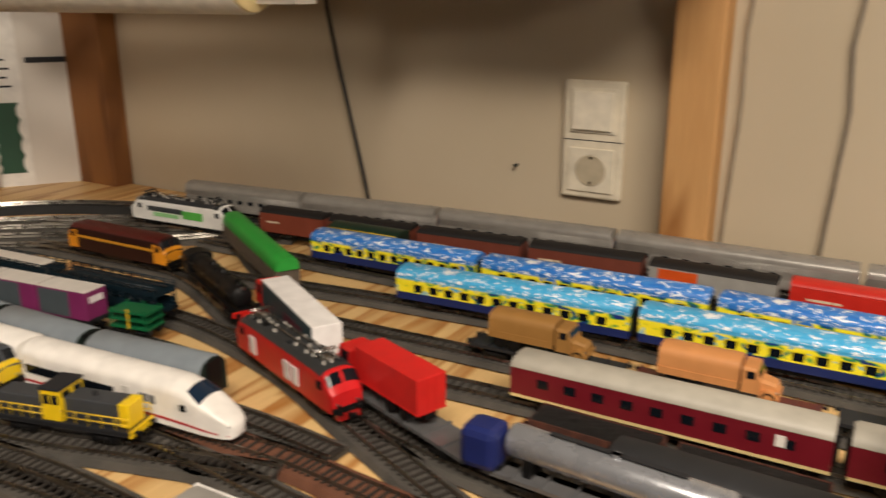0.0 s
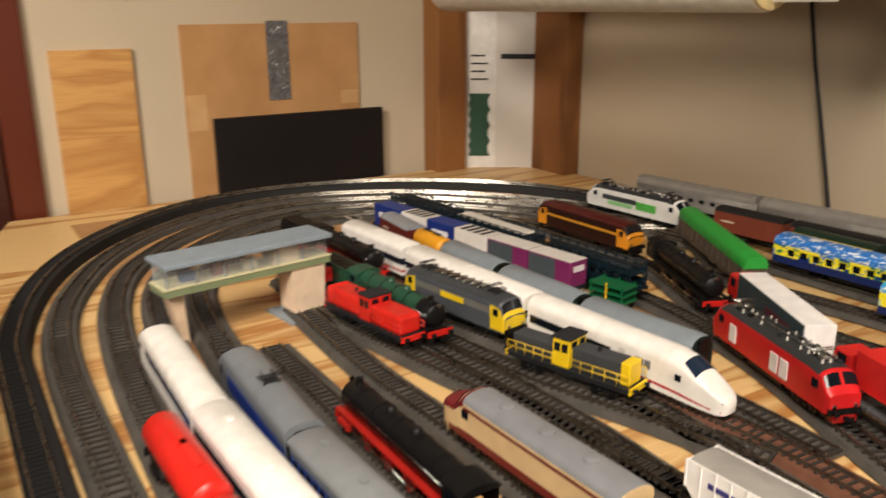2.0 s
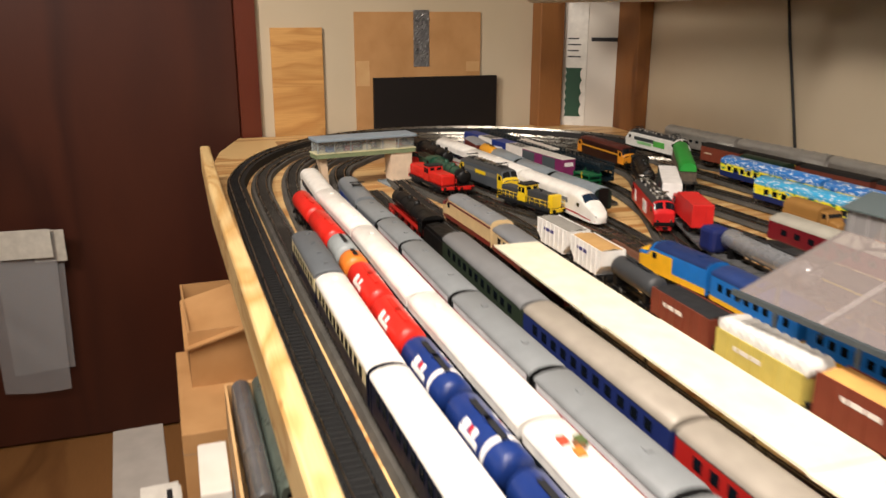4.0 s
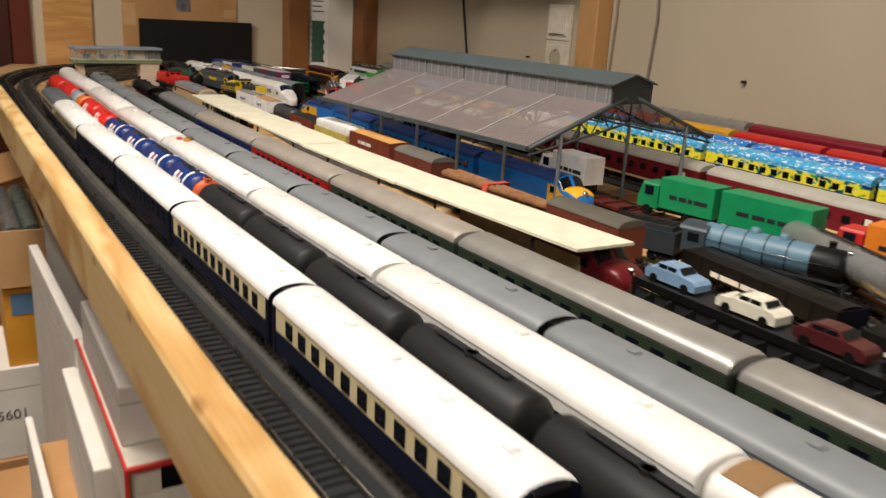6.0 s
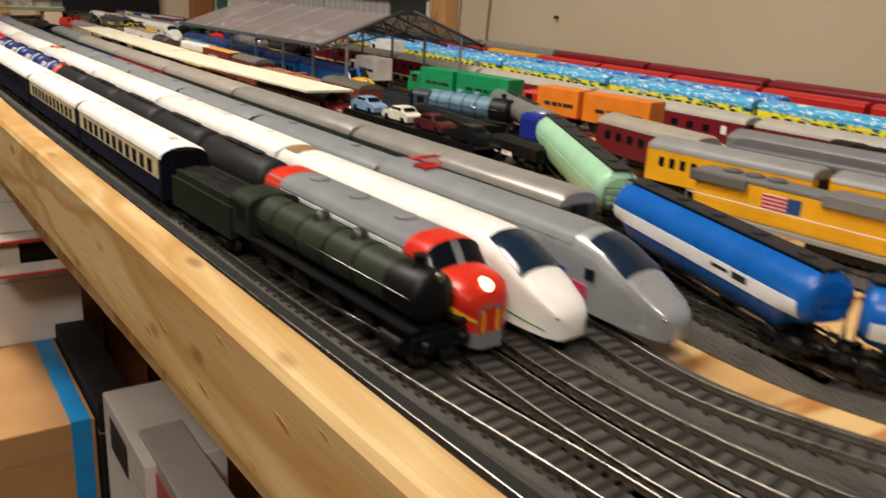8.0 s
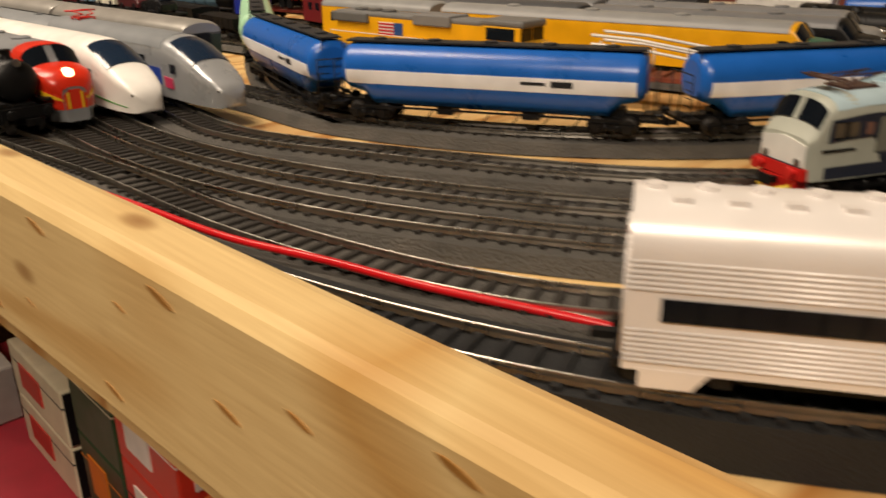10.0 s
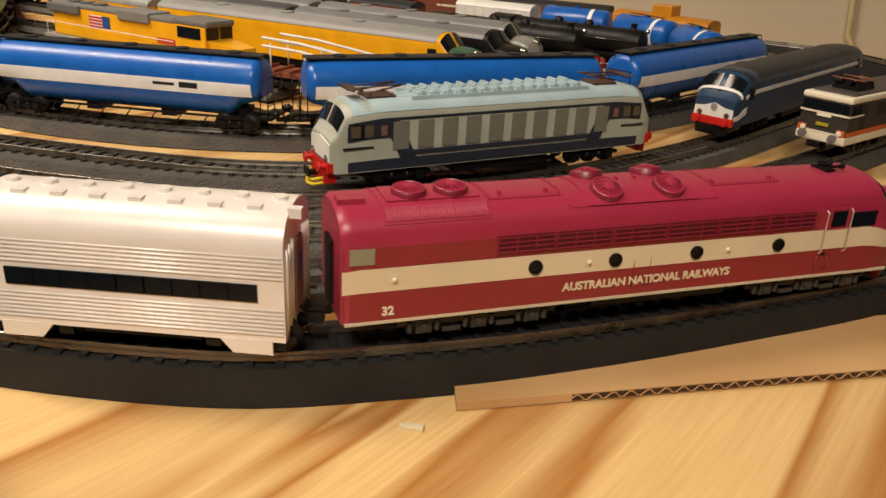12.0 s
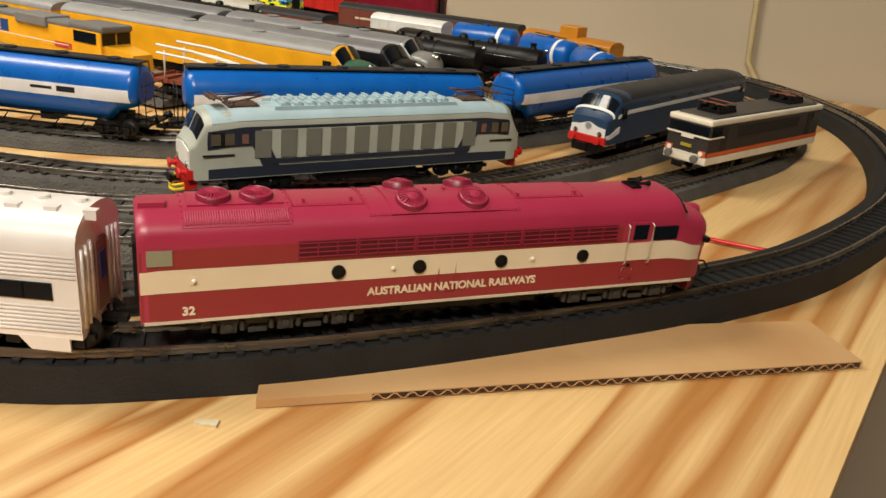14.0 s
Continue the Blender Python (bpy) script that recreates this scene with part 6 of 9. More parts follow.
part("nose_paint", vts.patch(vth - 0.034, vth - 0.0004, 0.34, 0.66, 12, 12, 0.0003), MAR, vt)
for a, b in ((1.832, 2.05),):
    coach((a, 2.541 + 0.035 * (a - 1.83)), (b, 2.541 + 0.035 * (b - 1.83)), "cream and maroon railcar coach with a grey roof", paint("#7f8286", 0.4), [(0.009, 0.0155, MAR), (0.0155, 0.0325, CR2), (0.0325, 0.036, MAR)], (0.021, 0.0295, 10, 0.55, M_GLASS), roofz=(0.034, 0.0425))
nose_loco((2.678, 2.570), (2.885, 2.578), "maroon streamlined railcar end with cream window band", MAR, [(0, 0.8, 0.0195, 0.032, CR2)], paint("#7f8286", 0.4), fans=2, name="railcar")

# long cream platform canopy on posts
can = empty("platform_canopy", 2.388, 2.530, 0, 0, "long flat cream platform canopy on thin posts", "canopy")
CANR = paint("#e4dec6", 0.55)
bend = [(-0.450, -0.001), (-0.197, -0.003), (0.037, -0.001), (0.247, 0.0075), (0.482, 0.027)]
for i, ((xa, ya), (xb, yb)) in enumerate(zip(bend, bend[1:])):
    o, z = 0.0012 * (i % 2), 0.0578 + 0.0003 * (i % 2)
    part("canopy_roof", rings(bmesh.new(), [[(x, y - 0.0265 + o, z), (x, y + 0.0265 + o, z), (x, y + 0.0265 + o, z + 0.0022), (x, y - 0.0265 + o, z + 0.0022)] for x, y in ((xa + 0.0004, ya), (xb - 0.0004, yb))], smooth=False), CANR, can)
    part("platform", rings(bmesh.new(), [[(x, y - 0.0215, 0.0), (x, y - 0.006, 0.0), (x, y - 0.006, 0.017), (x, y - 0.0215, 0.017)] for x, y in ((xa + 0.0002, ya), (xb - 0.0002, yb))], smooth=False), paint("#4f4a42", 0.8), can)
    for f in (0.2, 0.75):
        x, y = xa + (xb - xa) * f, ya + (yb - ya) * f - 0.014
        part("canopy_post", tube(bmesh.new(), (x, y, 0.017), (x, y, 0.0577), 0.0012, 8), paint("#4a4236"), can)

# freight line behind the canopy
FR = lambda x: 2.622 + 0.018 * max(0.0, x - 1.95)
BRN, BRN2 = paint("#7a3a28", 0.55), paint("#70382a", 0.55)
freight((1.812, 2.612), (1.90, 2.619), "white open hopper wagon with dark lettering", M_HOPW, "hopper", paint("#8d8a84", 0.8), hz=0.042)
freight((1.902, 2.619), (1.985, 2.622), "white open hopper wagon with tan load", M_HOPW, "hopper", paint("#b8915a", 0.8), hz=0.042)
tank_wagon((1.99, FR(1.99)), (2.082, FR(2.082)), "short dark grey tank wagon", paint("#3b3d40", 0.45), r=0.012)
freight((2.086, FR(2.086)), (2.188, FR(2.188)), "brown slatted open wagon", BRN, "gondola", M_DARK, hz=0.038)
yw = freight((2.190, FR(2.19)), (2.302, FR(2.302)), "yellow and green wagon under lumpy white covers", paint("#c9b860", 0.5), "gondola", None, hz=0.036)
for i in range(9):
    x = -0.046 + i * 0.0115
    bm = lathe(bmesh.new(), [(-0.0142, 0.0035), (-0.0128, 0.0078), (0, 0.0088), (0.0128, 0.0078), (0.0142, 0.0035)], "y", 14)
    bm.transform(Matrix.Translation((x, 0, 0.0385)))
    part("white_cover", bm, paint("#e9e7e2", 0.6), yw)
freight((2.306, FR(2.306)), (2.424, FR(2.424)), "brown gondola wagon heaped with tan sand", BRN, "gondola", paint("#cf9a54", 0.85), hz=0.045)
freight((2.428, FR(2.428)), (2.522, FR(2.522)), "brown boxcar with white lettering and grey roof", BRN2, "box", hz=0.040, roof=paint("#6e6a62"))
fl = freight((2.530, FR(2.530)), (2.712, FR(2.712)), "dark flat wagon with stakes", M_DARK, "flat")
logs = empty("log_load", 2.621, FR(2.621), RZ + 0.0145, 3.5, "bundle of brown logs tied with red band on a wagon", "logs")
random.seed(3)
for i in range(10):
    k = i if i < 4 else i - 4 if i < 7 else i - 7 if i < 10 else i - 10
    y, z = (-0.0126 + 0.0084 * k, 0.0044) if i < 4 else (-0.0084 + 0.0084 * k, 0.0118) if i < 7 else (-0.0100 + 0.0084 * k, 0.0192) if i < 10 else (-0.0070 + 0.0070 * k, 0.0262)
    bm = tube(bmesh.new(), (-0.082 + random.uniform(-0.008, 0.008), y, z), (0.082 + random.uniform(-0.008, 0.010), y + random.uniform(-0.003, 0.003), z + random.uniform(-0.0015, 0.001)), 0.0043, 10, 0.0036)
    part("log", bm, rough_mat("log_bark", "#7a5232", "#a3744a", 120, 0.85, 0.8, 0.001) if i == 0 else bpy.data.materials["log_bark"], logs)
part("red_band", rings(bmesh.new(), [[(x, y, z) for y, z in ((-0.0172, 0.001), (-0.0168, 0.012), (-0.0135, 0.0242), (0.0135, 0.0242), (0.0168, 0.012), (0.0172, 0.001))] for x in (-0.004, 0.004)], cap=False, smooth=False), paint("#d8564a"), logs)
freight((2.716, FR(2.716)), (2.816, FR(2.816)), "dark red-brown boxcar with a brown grey roof", BRN2, "box", hz=0.041, roof=paint("#5e5a50"))

# blue and yellow train under the station shed
CNB, CNY = paint("#1f6fc0", 0.38), paint("#eab023", 0.38)
nose_loco((2.06, 2.708), (1.935, 2.690), "blue and yellow streamlined diesel locomotive", CNB, [(0.0, 0.99, 0.009, 0.0165, CNY), (0.45, 0.99, 0.0165, 0.0345, CNY)], paint("#1d2f5e"), fans=2, nose_top=CNY)
for a, b in ((2.064, 2.20), (2.204, 2.34), (2.344, 2.48)):
    coach((a, 2.708 + 0.01 * (a - 2.06)), (b, 2.708 + 0.01 * (b - 2.06)), "blue passenger coach with a yellow lower stripe", paint("#243a70", 0.45), [(0.009, 0.014, CNY), (0.014, 0.036, CNB)], (0.022, 0.030, 8, 0.55, M_GLASS))
nl = nose_loco((2.484, 2.713), (2.665, 2.716), "blue locomotive with a yellow rounded nose and red roof", CNB, [(0.74, 0.995, 0.012, 0.0345, CNY), (0.0, 0.84, 0.009, 0.014, CNY)], paint("#243a70"), fans=2, nose_top=CNY)

# station shed: glazed pitched roof, clerestory, trusses, columns
sta = empty("station_shed", 2.414, 2.779, 0, 6.0, "station train shed with milky glazed roof and grey steel trusses", "station")
STEELG = paint("#454c50", 0.5)
GLAZE = clear("milky_glazing", "#9a8f8c", 0.46)
x0, x1, ey, ez, ry, rzz, cz = -0.214, 0.210, 0.147, 0.087, 0.031, 0.127, 0.147
for s in (-1, 1):
    for i in range(5):
        a, b = x0 + (x1 - x0) * i / 5 + 0.0012, x0 + (x1 - x0) * (i + 1) / 5 - 0.0012
        bm = bmesh.new()
        rings(bm, [[(a, s * ey, ez), (b, s * ey, ez), (b, s * ey, ez + 0.0012), (a, s * ey, ez + 0.0012)], [(a, s * ry, rzz), (b, s * ry, rzz), (b, s * ry, rzz + 0.0012), (a, s * ry, rzz + 0.0012)]], smooth=False)
        part("roof_pane", bm, GLAZE, sta)
        if i:
            bm = bmesh.new()
            rings(bm, [[(a - 0.0020, s * yy, zz), (a - 0.0004, s * yy, zz), (a - 0.0004, s * yy, zz + 0.0024), (a - 0.0020, s * yy, zz + 0.0024)] for yy, zz in ((ey, ez), (ry, rzz))], smooth=False)
            part("glazing_bar", bm, paint("#b4adac", 0.3), sta)
        bm = box(bmesh.new(), a, b, s * ry - 0.0008, s * ry + 0.0008, rzz, cz)
        part("clerestory_pane", bm, clear("ribbed_glazing", "#8f8d8e", 0.6) if "ribbed_glazing" not in bpy.data.materials else bpy.data.materials["ribbed_glazing"], sta)
    part("gutter", box(bmesh.new(), x0 - 0.003, x1 + 0.003, s * (ey + 0.002) - 0.002, s * (ey + 0.002) + 0.002, ez - 0.0025, ez + 0.002), STEELG, sta)
    bm = bmesh.new()
    for i in range(28):
        x = x0 + (x1 - x0) * (i + 0.5) / 28
        box(bm, x - 0.0009, x + 0.0009, s * ry - 0.0014, s * ry + 0.0014, rzz, cz)
    part("clerestory_mullions", bm, paint("#8d8b8b", 0.4), sta)
    bm = bmesh.new()
    rings(bm, [[(x, s * (ry + 0.004), cz), (x, s * (ry + 0.004), cz + 0.0016), (x, 0, cz + 0.0120), (x, 0, cz + 0.0104)] for x in (x0 - 0.004, x1 + 0.004)], smooth=False)
    part("ridge_roof", bm, paint("#4c5658", 0.6), sta)
for i in range(6):
    x = x0 + (x1 - x0) * i / 5
    bm = bmesh.new()
    for s in (-1, 1):
        tube(bm, (x, s * ey, ez - 0.002), (x, s * ry * 0.3, rzz + 0.006), 0.0024 if i == 5 else 0.0018, 6)
        tube(bm, (x, s * ey, ez - 0.008), (x, 0, rzz - 0.020), 0.0014, 6)
        for k in range(5):
            f = (k + 0.5) / 5
            g = (k + 1) / 5
            tube(bm, (x, s * ey * (1 - f), ez - 0.002 + (rzz + 0.006 - ez) * f), (x, s * ey * (1 - g), ez - 0.008 + (rzz - 0.014 - ez) * g), 0.0009, 5)
            tube(bm, (x, s * ey * (1 - f), ez - 0.002 + (rzz + 0.006 - ez) * f), (x, s * ey * (1 - (k) / 5), ez - 0.008 + (rzz - 0.014 - ez) * k / 5), 0.0009, 5)
        tube(bm, (x, 0, rzz - 0.02), (x, 0, rzz + 0.012), 0.0012, 5)
    part("truss", bm, STEELG, sta)
    for s in (-1, 1):
        bm = tube(bmesh.new(), (x, s * (ey - 0.046), 0.0), (x, s * (ey - 0.046), ez + 0.014), 0.0022, 8)
        box(bm, x - 0.004, x + 0.004, s * (ey - 0.046) - 0.004, s * (ey - 0.046) + 0.004, 0.0, 0.006)
        part("column", bm, paint("#7c8488", 0.5), sta)
for x in (x0, x1):
    bm = bmesh.new()
    rings(bm, [[(x + d, -ry, rzz), (x + d, -ry, cz), (x + d, 0, cz + 0.0102), (x + d, ry, cz), (x + d, ry, rzz)] for d in (-0.001, 0.001)], smooth=False)
    part("gable_board", bm, paint("#2c3234", 0.6), sta)
platf = slab("station_platform", 2.22, 2.60, 2.745, 2.775, 0.0004, 0.016, paint("#6d675d", 0.85), "grey platform inside the station shed", "platform", "")

# ---- west yard ----
RDL = paint("#d3261d", 0.35)
hood_loco((1.492, 2.583), (1.348, 2.562), "bright red diesel with broad rounded hoods and grey cab roof", RDL, RDL, RDL, RDL, broad=0.004)
box_loco((1.17, 2.566), (1.30, 2.572), "red diesel locomotive with black window frame", RDL, paint("#8e1a15"), slope=0.008, gear=False)
steam_loco((1.24, 2.600), (1.495, 2.612), "dark green steam locomotive with black smokebox", paint("#1f4a38", 0.4), M_BLACK, paint("#b3231b"))
steam_loco((1.05, 2.636), (1.30, 2.648), "black steam locomotive with red wheels", M_BLACK, paint("#9a2018"), paint("#b3231b"))
YEL, YARDGREY = paint("#ecc81f", 0.35), paint("#4b5056", 0.45)
box_loco((1.36, 2.658), (1.528, 2.684), "grey electric locomotive with yellow ends and white band", YARDGREY, paint("#3c3f42"), [(0.026, 0.033, paint("#6f6e68")), (0.0195, 0.026, YARDGREY)], 0.006, YEL, None, M_DARK, plates=((-0.2, 0.25, 0.0255, 0.0315, YEL),))
hood_loco((1.556, 2.654), (1.688, 2.693), "yellow and dark grey diesel shunter with yellow railings", YEL, paint("#3b3e42", 0.5), YEL, YEL)
ir, ish, ih = hs_nose((1.524, 2.712), (1.750, 2.734), "white high-speed power car with a red stripe and blue screen", HSWHITE, paint("#b5202a"), nose=0.070, screen=(0.58, 0.39))
for s in (0, 1):
    a, b = (ish.vz(0.0185), ish.vz(0.0315)) if s == 0 else (1 - ish.vz(0.0315), 1 - ish.vz(0.0185))
    part("cab_door", ish.patch(0.006, 0.013, a, b, 2, 3, 0.0006), paint("#cfccc6"), ir)
    part("window_band", ish.patch(-ih + 0.004, -0.004, (ish.vz(0.0195) if s == 0 else 1 - ish.vz(0.0275)), (ish.vz(0.0275) if s == 0 else 1 - ish.vz(0.0195)), 10, 2, 0.0006), M_GLASS, ir)


def letters(body, size, mat, parent, m, extrude=0.0003, name="lettering", bold=0.0, wide=1.0):
    cu = bpy.data.curves.new(name, "FONT")
    cu.body, cu.size, cu.extrude = body, size, extrude
    cu.align_x, cu.offset, cu.space_character = "CENTER", bold, wide
    ob = bpy.data.objects.new("lettering_curve", cu)
    scene.collection.objects.link(ob)
    bpy.context.view_layer.update()
    me = bpy.data.meshes.new_from_object(ob.evaluated_get(bpy.context.evaluated_depsgraph_get()))
    bpy.data.objects.remove(ob)
    bpy.data.curves.remove(cu)
    me.materials.clear()
    me.materials.append(mat)
    o = new(name, me)
    o.parent, o.matrix_basis = parent, m
    return o


UPR = pose(0, 0, 0, 90)
for k, lx in ((0.024, 0.0014), (0.0268, 0.0062), (0.0345, 0.0062)):
    part("emblem_bar", box(bmesh.new(), k, k + lx, -0.0161, -0.0156, 0.0218, 0.0295), paint("#6d7074"), ir)
for a, b in ((1.304, 1.522), (1.15, 1.302)):
    coach((a, 2.685 + 0.076 * (a - 1.167)), (b, 2.685 + 0.076 * (b - 1.167)), "white high-speed train coach with a red stripe", HSWHITE, [(0.006, 0.0105, HSWHITE), (0.0105, 0.0128, paint("#b5202a")), (0.0128, 0.0195, HSWHITE), (0.0195, 0.0275, glassy("#1d2430", 0.15)), (0.0275, 0.036, HSWHITE)], None, vents=1, name="train_coach")
SGR = paint("#8a949c", 0.35, 0.2)
sy = lambda x: 2.747 + 0.12 * max(0, x - 1.5) ** 1.0 * 0.9
for a, b in ((1.553, 1.69), (1.424, 1.55), (1.305, 1.421)):
    coach((a, sy(a)), (b, sy(b)), "pale blue-grey round-roofed covered wagon", SGR, [(0.010, 0.0345, SGR)], None, roofz=(0.030, 0.0445), name="covered_wagon", group="grey covered wagons", ends=paint("#1d2a24", 0.6))
tank_wagon((1.225, 2.749), (1.302, 2.747), "short orange-yellow tank wagon", paint("#dc9a22", 0.4), r=0.0125)
freight((1.13, 2.757), (1.222, 2.75), "dark red wagon with a grey roof", paint("#5c1c1a"), "box", roof=paint("#8c9096"))
for i, (a, b, m, lab) in enumerate(((1.395, 1.462, paint("#7a2a5c"), "purple and grey container with white roof"), (1.325, 1.393, paint("#7a2a5c"), "purple and grey container with white roof"), (1.262, 1.323, paint("#e4e0da"), "white container with black stripes"), (1.205, 1.260, paint("#16307c"), "blue container with white lettering"), (1.148, 1.203, paint("#e4e0da"), "white container with orange logo"), (1.085, 1.146, paint("#16307c"), "blue container with white lettering"))):
    f = lambda x: 2.772 + 0.14 * (x - 1.09)
    cen = ((a + b) / 2, f((a + b) / 2))
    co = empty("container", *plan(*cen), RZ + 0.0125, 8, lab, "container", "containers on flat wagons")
    l2 = (b - a) / 2
    part("container_body", rbox(bmesh.new(), -l2, l2, -0.014, 0.014, 0.001, 0.0315, 0.0005), m, co)
    part("container_roof", box(bmesh.new(), -l2, l2, -0.0138, 0.0138, 0.0316, 0.0324), paint("#1c3a86" if lab.startswith("blue") else "#d9d5ce"), co)
    if "purple" in lab:
        for s in (-1, 1):
            part("side_panel", box(bmesh.new(), -l2 * 0.94, l2 * 0.3, s * 0.0141 - 0.0002, s * 0.0141 + 0.0002, 0.003, 0.030), paint("#4a5358"), co)
        part("lettering_bar", box(bmesh.new(), l2 + 0.0001, l2 + 0.0006, -0.009, 0.009, 0.019, 0.026), paint("#e8e2e4"), co)
    elif "blue" in lab:
        for s in (-1, 1):
            part("lettering_bar", box(bmesh.new(), -l2 * 0.6, l2 * 0.6, s * 0.0141 - 0.0002, s * 0.0141 + 0.0002, 0.014, 0.022), paint("#e8e8ec"), co)
    else:
        for k in range(4):
            part("dark_stripe", box(bmesh.new(), -l2 * 0.7 + k * l2 * 0.4, -l2 * 0.5 + k * l2 * 0.4, -0.012, 0.012, 0.0325, 0.0329), M_BLACK, co)
for a, b in ((1.26, 1.466), (1.08, 1.258)):
    f = lambda x: 2.772 + 0.14 * (x - 1.09)
    freight((a, f(a)), (b, f(b)), "dark flat wagon carrying containers", M_DARK, "flat")
GRN = paint("#12613a", 0.4)
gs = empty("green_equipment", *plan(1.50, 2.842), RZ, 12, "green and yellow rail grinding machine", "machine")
gs.scale = (0.85, 1, 0.85)
for i in range(3):
    part("platform", box(bmesh.new(), -0.028, 0.028, -0.013, 0.013, 0.009 + i * 0.0095, 0.0115 + i * 0.0095), GRN, gs)
for dx in (-0.024, 0.0, 0.024):
    part("strut", box(bmesh.new(), dx - 0.0012, dx + 0.0012, -0.0132, -0.0120, 0.009, 0.034), GRN if dx else paint("#d8b42a"), gs)
    part("strut", box(bmesh.new(), dx - 0.0012, dx + 0.0012, 0.0120, 0.0132, 0.009, 0.034), GRN, gs)
bogies(gs, (-0.016, 0.016), 0.02)
TEAL = paint("#0f2029", 0.45)
for i, (a, b) in enumerate(((1.340, 1.506), (1.173, 1.338), (1.010, 1.171))):
    f = lambda x: 2.840 + 0.082 * (x - 1.0)
    r = freight((a, f(a)), (b, f(b)), "dark blue-green double-deck car transporter", TEAL, "flat")
    h = (b - a) / 2 - 0.005
    part("upper_deck", rings(bmesh.new(), [[(x, -0.0138, z), (x, 0.0138, z), (x, 0.0138, z + 0.0018), (x, -0.0138, z + 0.0018)] for x, z in ((-h, 0.0285), (-h * 0.72, 0.0325), (h * 0.72, 0.0325), (h, 0.0285))], smooth=False), TEAL, r)
    part("wheel_track", box(bmesh.new(), -h * 0.95, h * 0.95, -0.0095, -0.0060, 0.0344, 0.0352), M_DARK, r)
    part("wheel_track", box(bmesh.new(), -h * 0.95, h * 0.95, 0.0060, 0.0095, 0.0344, 0.0352), M_DARK, r)
    for s in (-1, 1):
        n = max(4, int(h / 0.0075))
        part("side_sheet", box(bmesh.new(), -h, h, s * 0.0142 - 0.0004, s * 0.0142 + 0.0004, 0.0095, 0.0215), TEAL, r)
        part("side_girder", box(bmesh.new(), -h, h, s * 0.0142 - 0.0006, s * 0.0142 + 0.0006, 0.0295, 0.0350), TEAL, r)
        for k in range(n + 1):
            x = -h + 2 * h * k / n
            part("post", box(bmesh.new(), x - 0.0009, x + 0.0009, s * 0.0142 - 0.0009, s * 0.0142 + 0.0009, 0.0120, 0.0405), TEAL, r)
            if k < n:
                part("diagonal", tube(bmesh.new(), (x, s * 0.0142, 0.0215), (x + 2 * h / n, s * 0.0142, 0.0295), 0.0008, 4), TEAL, r)
                part("diagonal", tube(bmesh.new(), (x + 2 * h / n, s * 0.0142, 0.0215), (x, s * 0.0142, 0.0295), 0.0008, 4), TEAL, r)
        part("handrail", tube(bmesh.new(), (-h, s * 0.0142, 0.0402), (h, s * 0.0142, 0.0402), 0.0007, 6), TEAL, r)
        part("handrail", tube(bmesh.new(), (-h, s * 0.0142, 0.0375), (h, s * 0.0142, 0.0375), 0.0005, 6), TEAL, r)
        part("end_lamp", tube(bmesh.new(), (h + 0.0002, s * 0.011, 0.018), (h + 0.0014, s * 0.011, 0.018), 0.0011, 8), M_STEEL, r)
    if i == 1:
        part("white_cover", rbox(bmesh.new(), -h * 0.95, h * 0.8, -0.0115, 0.0115, 0.0353, 0.0385, 0.0008), paint("#dcd6cc"), r)
box_loco((1.19, 2.998), (1.385, 3.004), "dark maroon diesel with a yellow band and orange ends", paint("#2a1311"), paint("#4c1512"), [(0.026, 0.0295, paint("#c98f2a"))], 0.007, paint("#d98e22"), None, None, gear=False)
wg, wgs, wgh = box_loco((1.133, 3.152), (1.333, 3.168), "white electric locomotive with a green panel and dark roof gear", paint("#e2e2de"), paint("#2c3034"), [], 0.014, None, None, M_DARK, plates=((-0.62, 0.10, 0.024, 0.0315, paint("#3a4044")), (0.10, 0.50, 0.018, 0.0300, paint("#57b04c")), (-0.50, 0.02, 0.0165, 0.0225, paint("#8fc98a"))), gear=False)
roof_equipment(wg, wgh, 5)
steam_loco((1.425, 2.995), (1.586, 2.915), "small black steam locomotive with red buffer beam", M_BLACK, M_BLACK, paint("#3a1512"), tender=False)
freight((1.345, 3.140), (1.572, 3.006), "grey flat wagon under a bright green tarpaulin", paint("#4c4640"), "flat")
gc = empty("green_tarpaulin", *plan(1.459, 3.073), RZ + 0.0125, -30.5, "bright green rounded tarpaulin over a goods wagon", "tarpaulin")
hoop = [(-0.0148, 0.0185), (-0.0146, 0.0235), (-0.0132, 0.0285), (-0.0100, 0.0318), (-0.005, 0.0334), (0, 0.0338)]
hoop += [(-y, z) for y, z in hoop[-2::-1]]
part("tarpaulin", rings(bmesh.new(), [[(x, y * k, 0.0185 + (z - 0.0185) * k) for y, z in hoop] for x, k in ((-0.124, 0.93), (-0.121, 1.0), (-0.07, 0.99), (-0.02, 1.0), (0.03, 0.985), (0.08, 1.0), (0.119, 1.0), (0.122, 0.93))]), paint("#2a9c3a", 0.5), gc)
WSIDE = rough_mat("weathered_grey_side", "#4c4239", "#625648", 150, 0.8, 0.3, 0.0005)
part("wagon_side", box(bmesh.new(), -0.122, 0.12, -0.0142, 0.0142, 0.0005, 0.0190), WSIDE, gc)
for i in range(13):
    for s in (-1, 1):
        part("stanchion", box(bmesh.new(), -0.1206 + 0.0199 * i, -0.1190 + 0.0199 * i, s * 0.0145 - 0.0006, s * 0.0145 + 0.0006, 0.001, 0.0190), WSIDE, gc)
freight((1.60, 2.940), (1.768, 2.838), "dark flat wagon carrying a lorry", M_DARK, "flat")
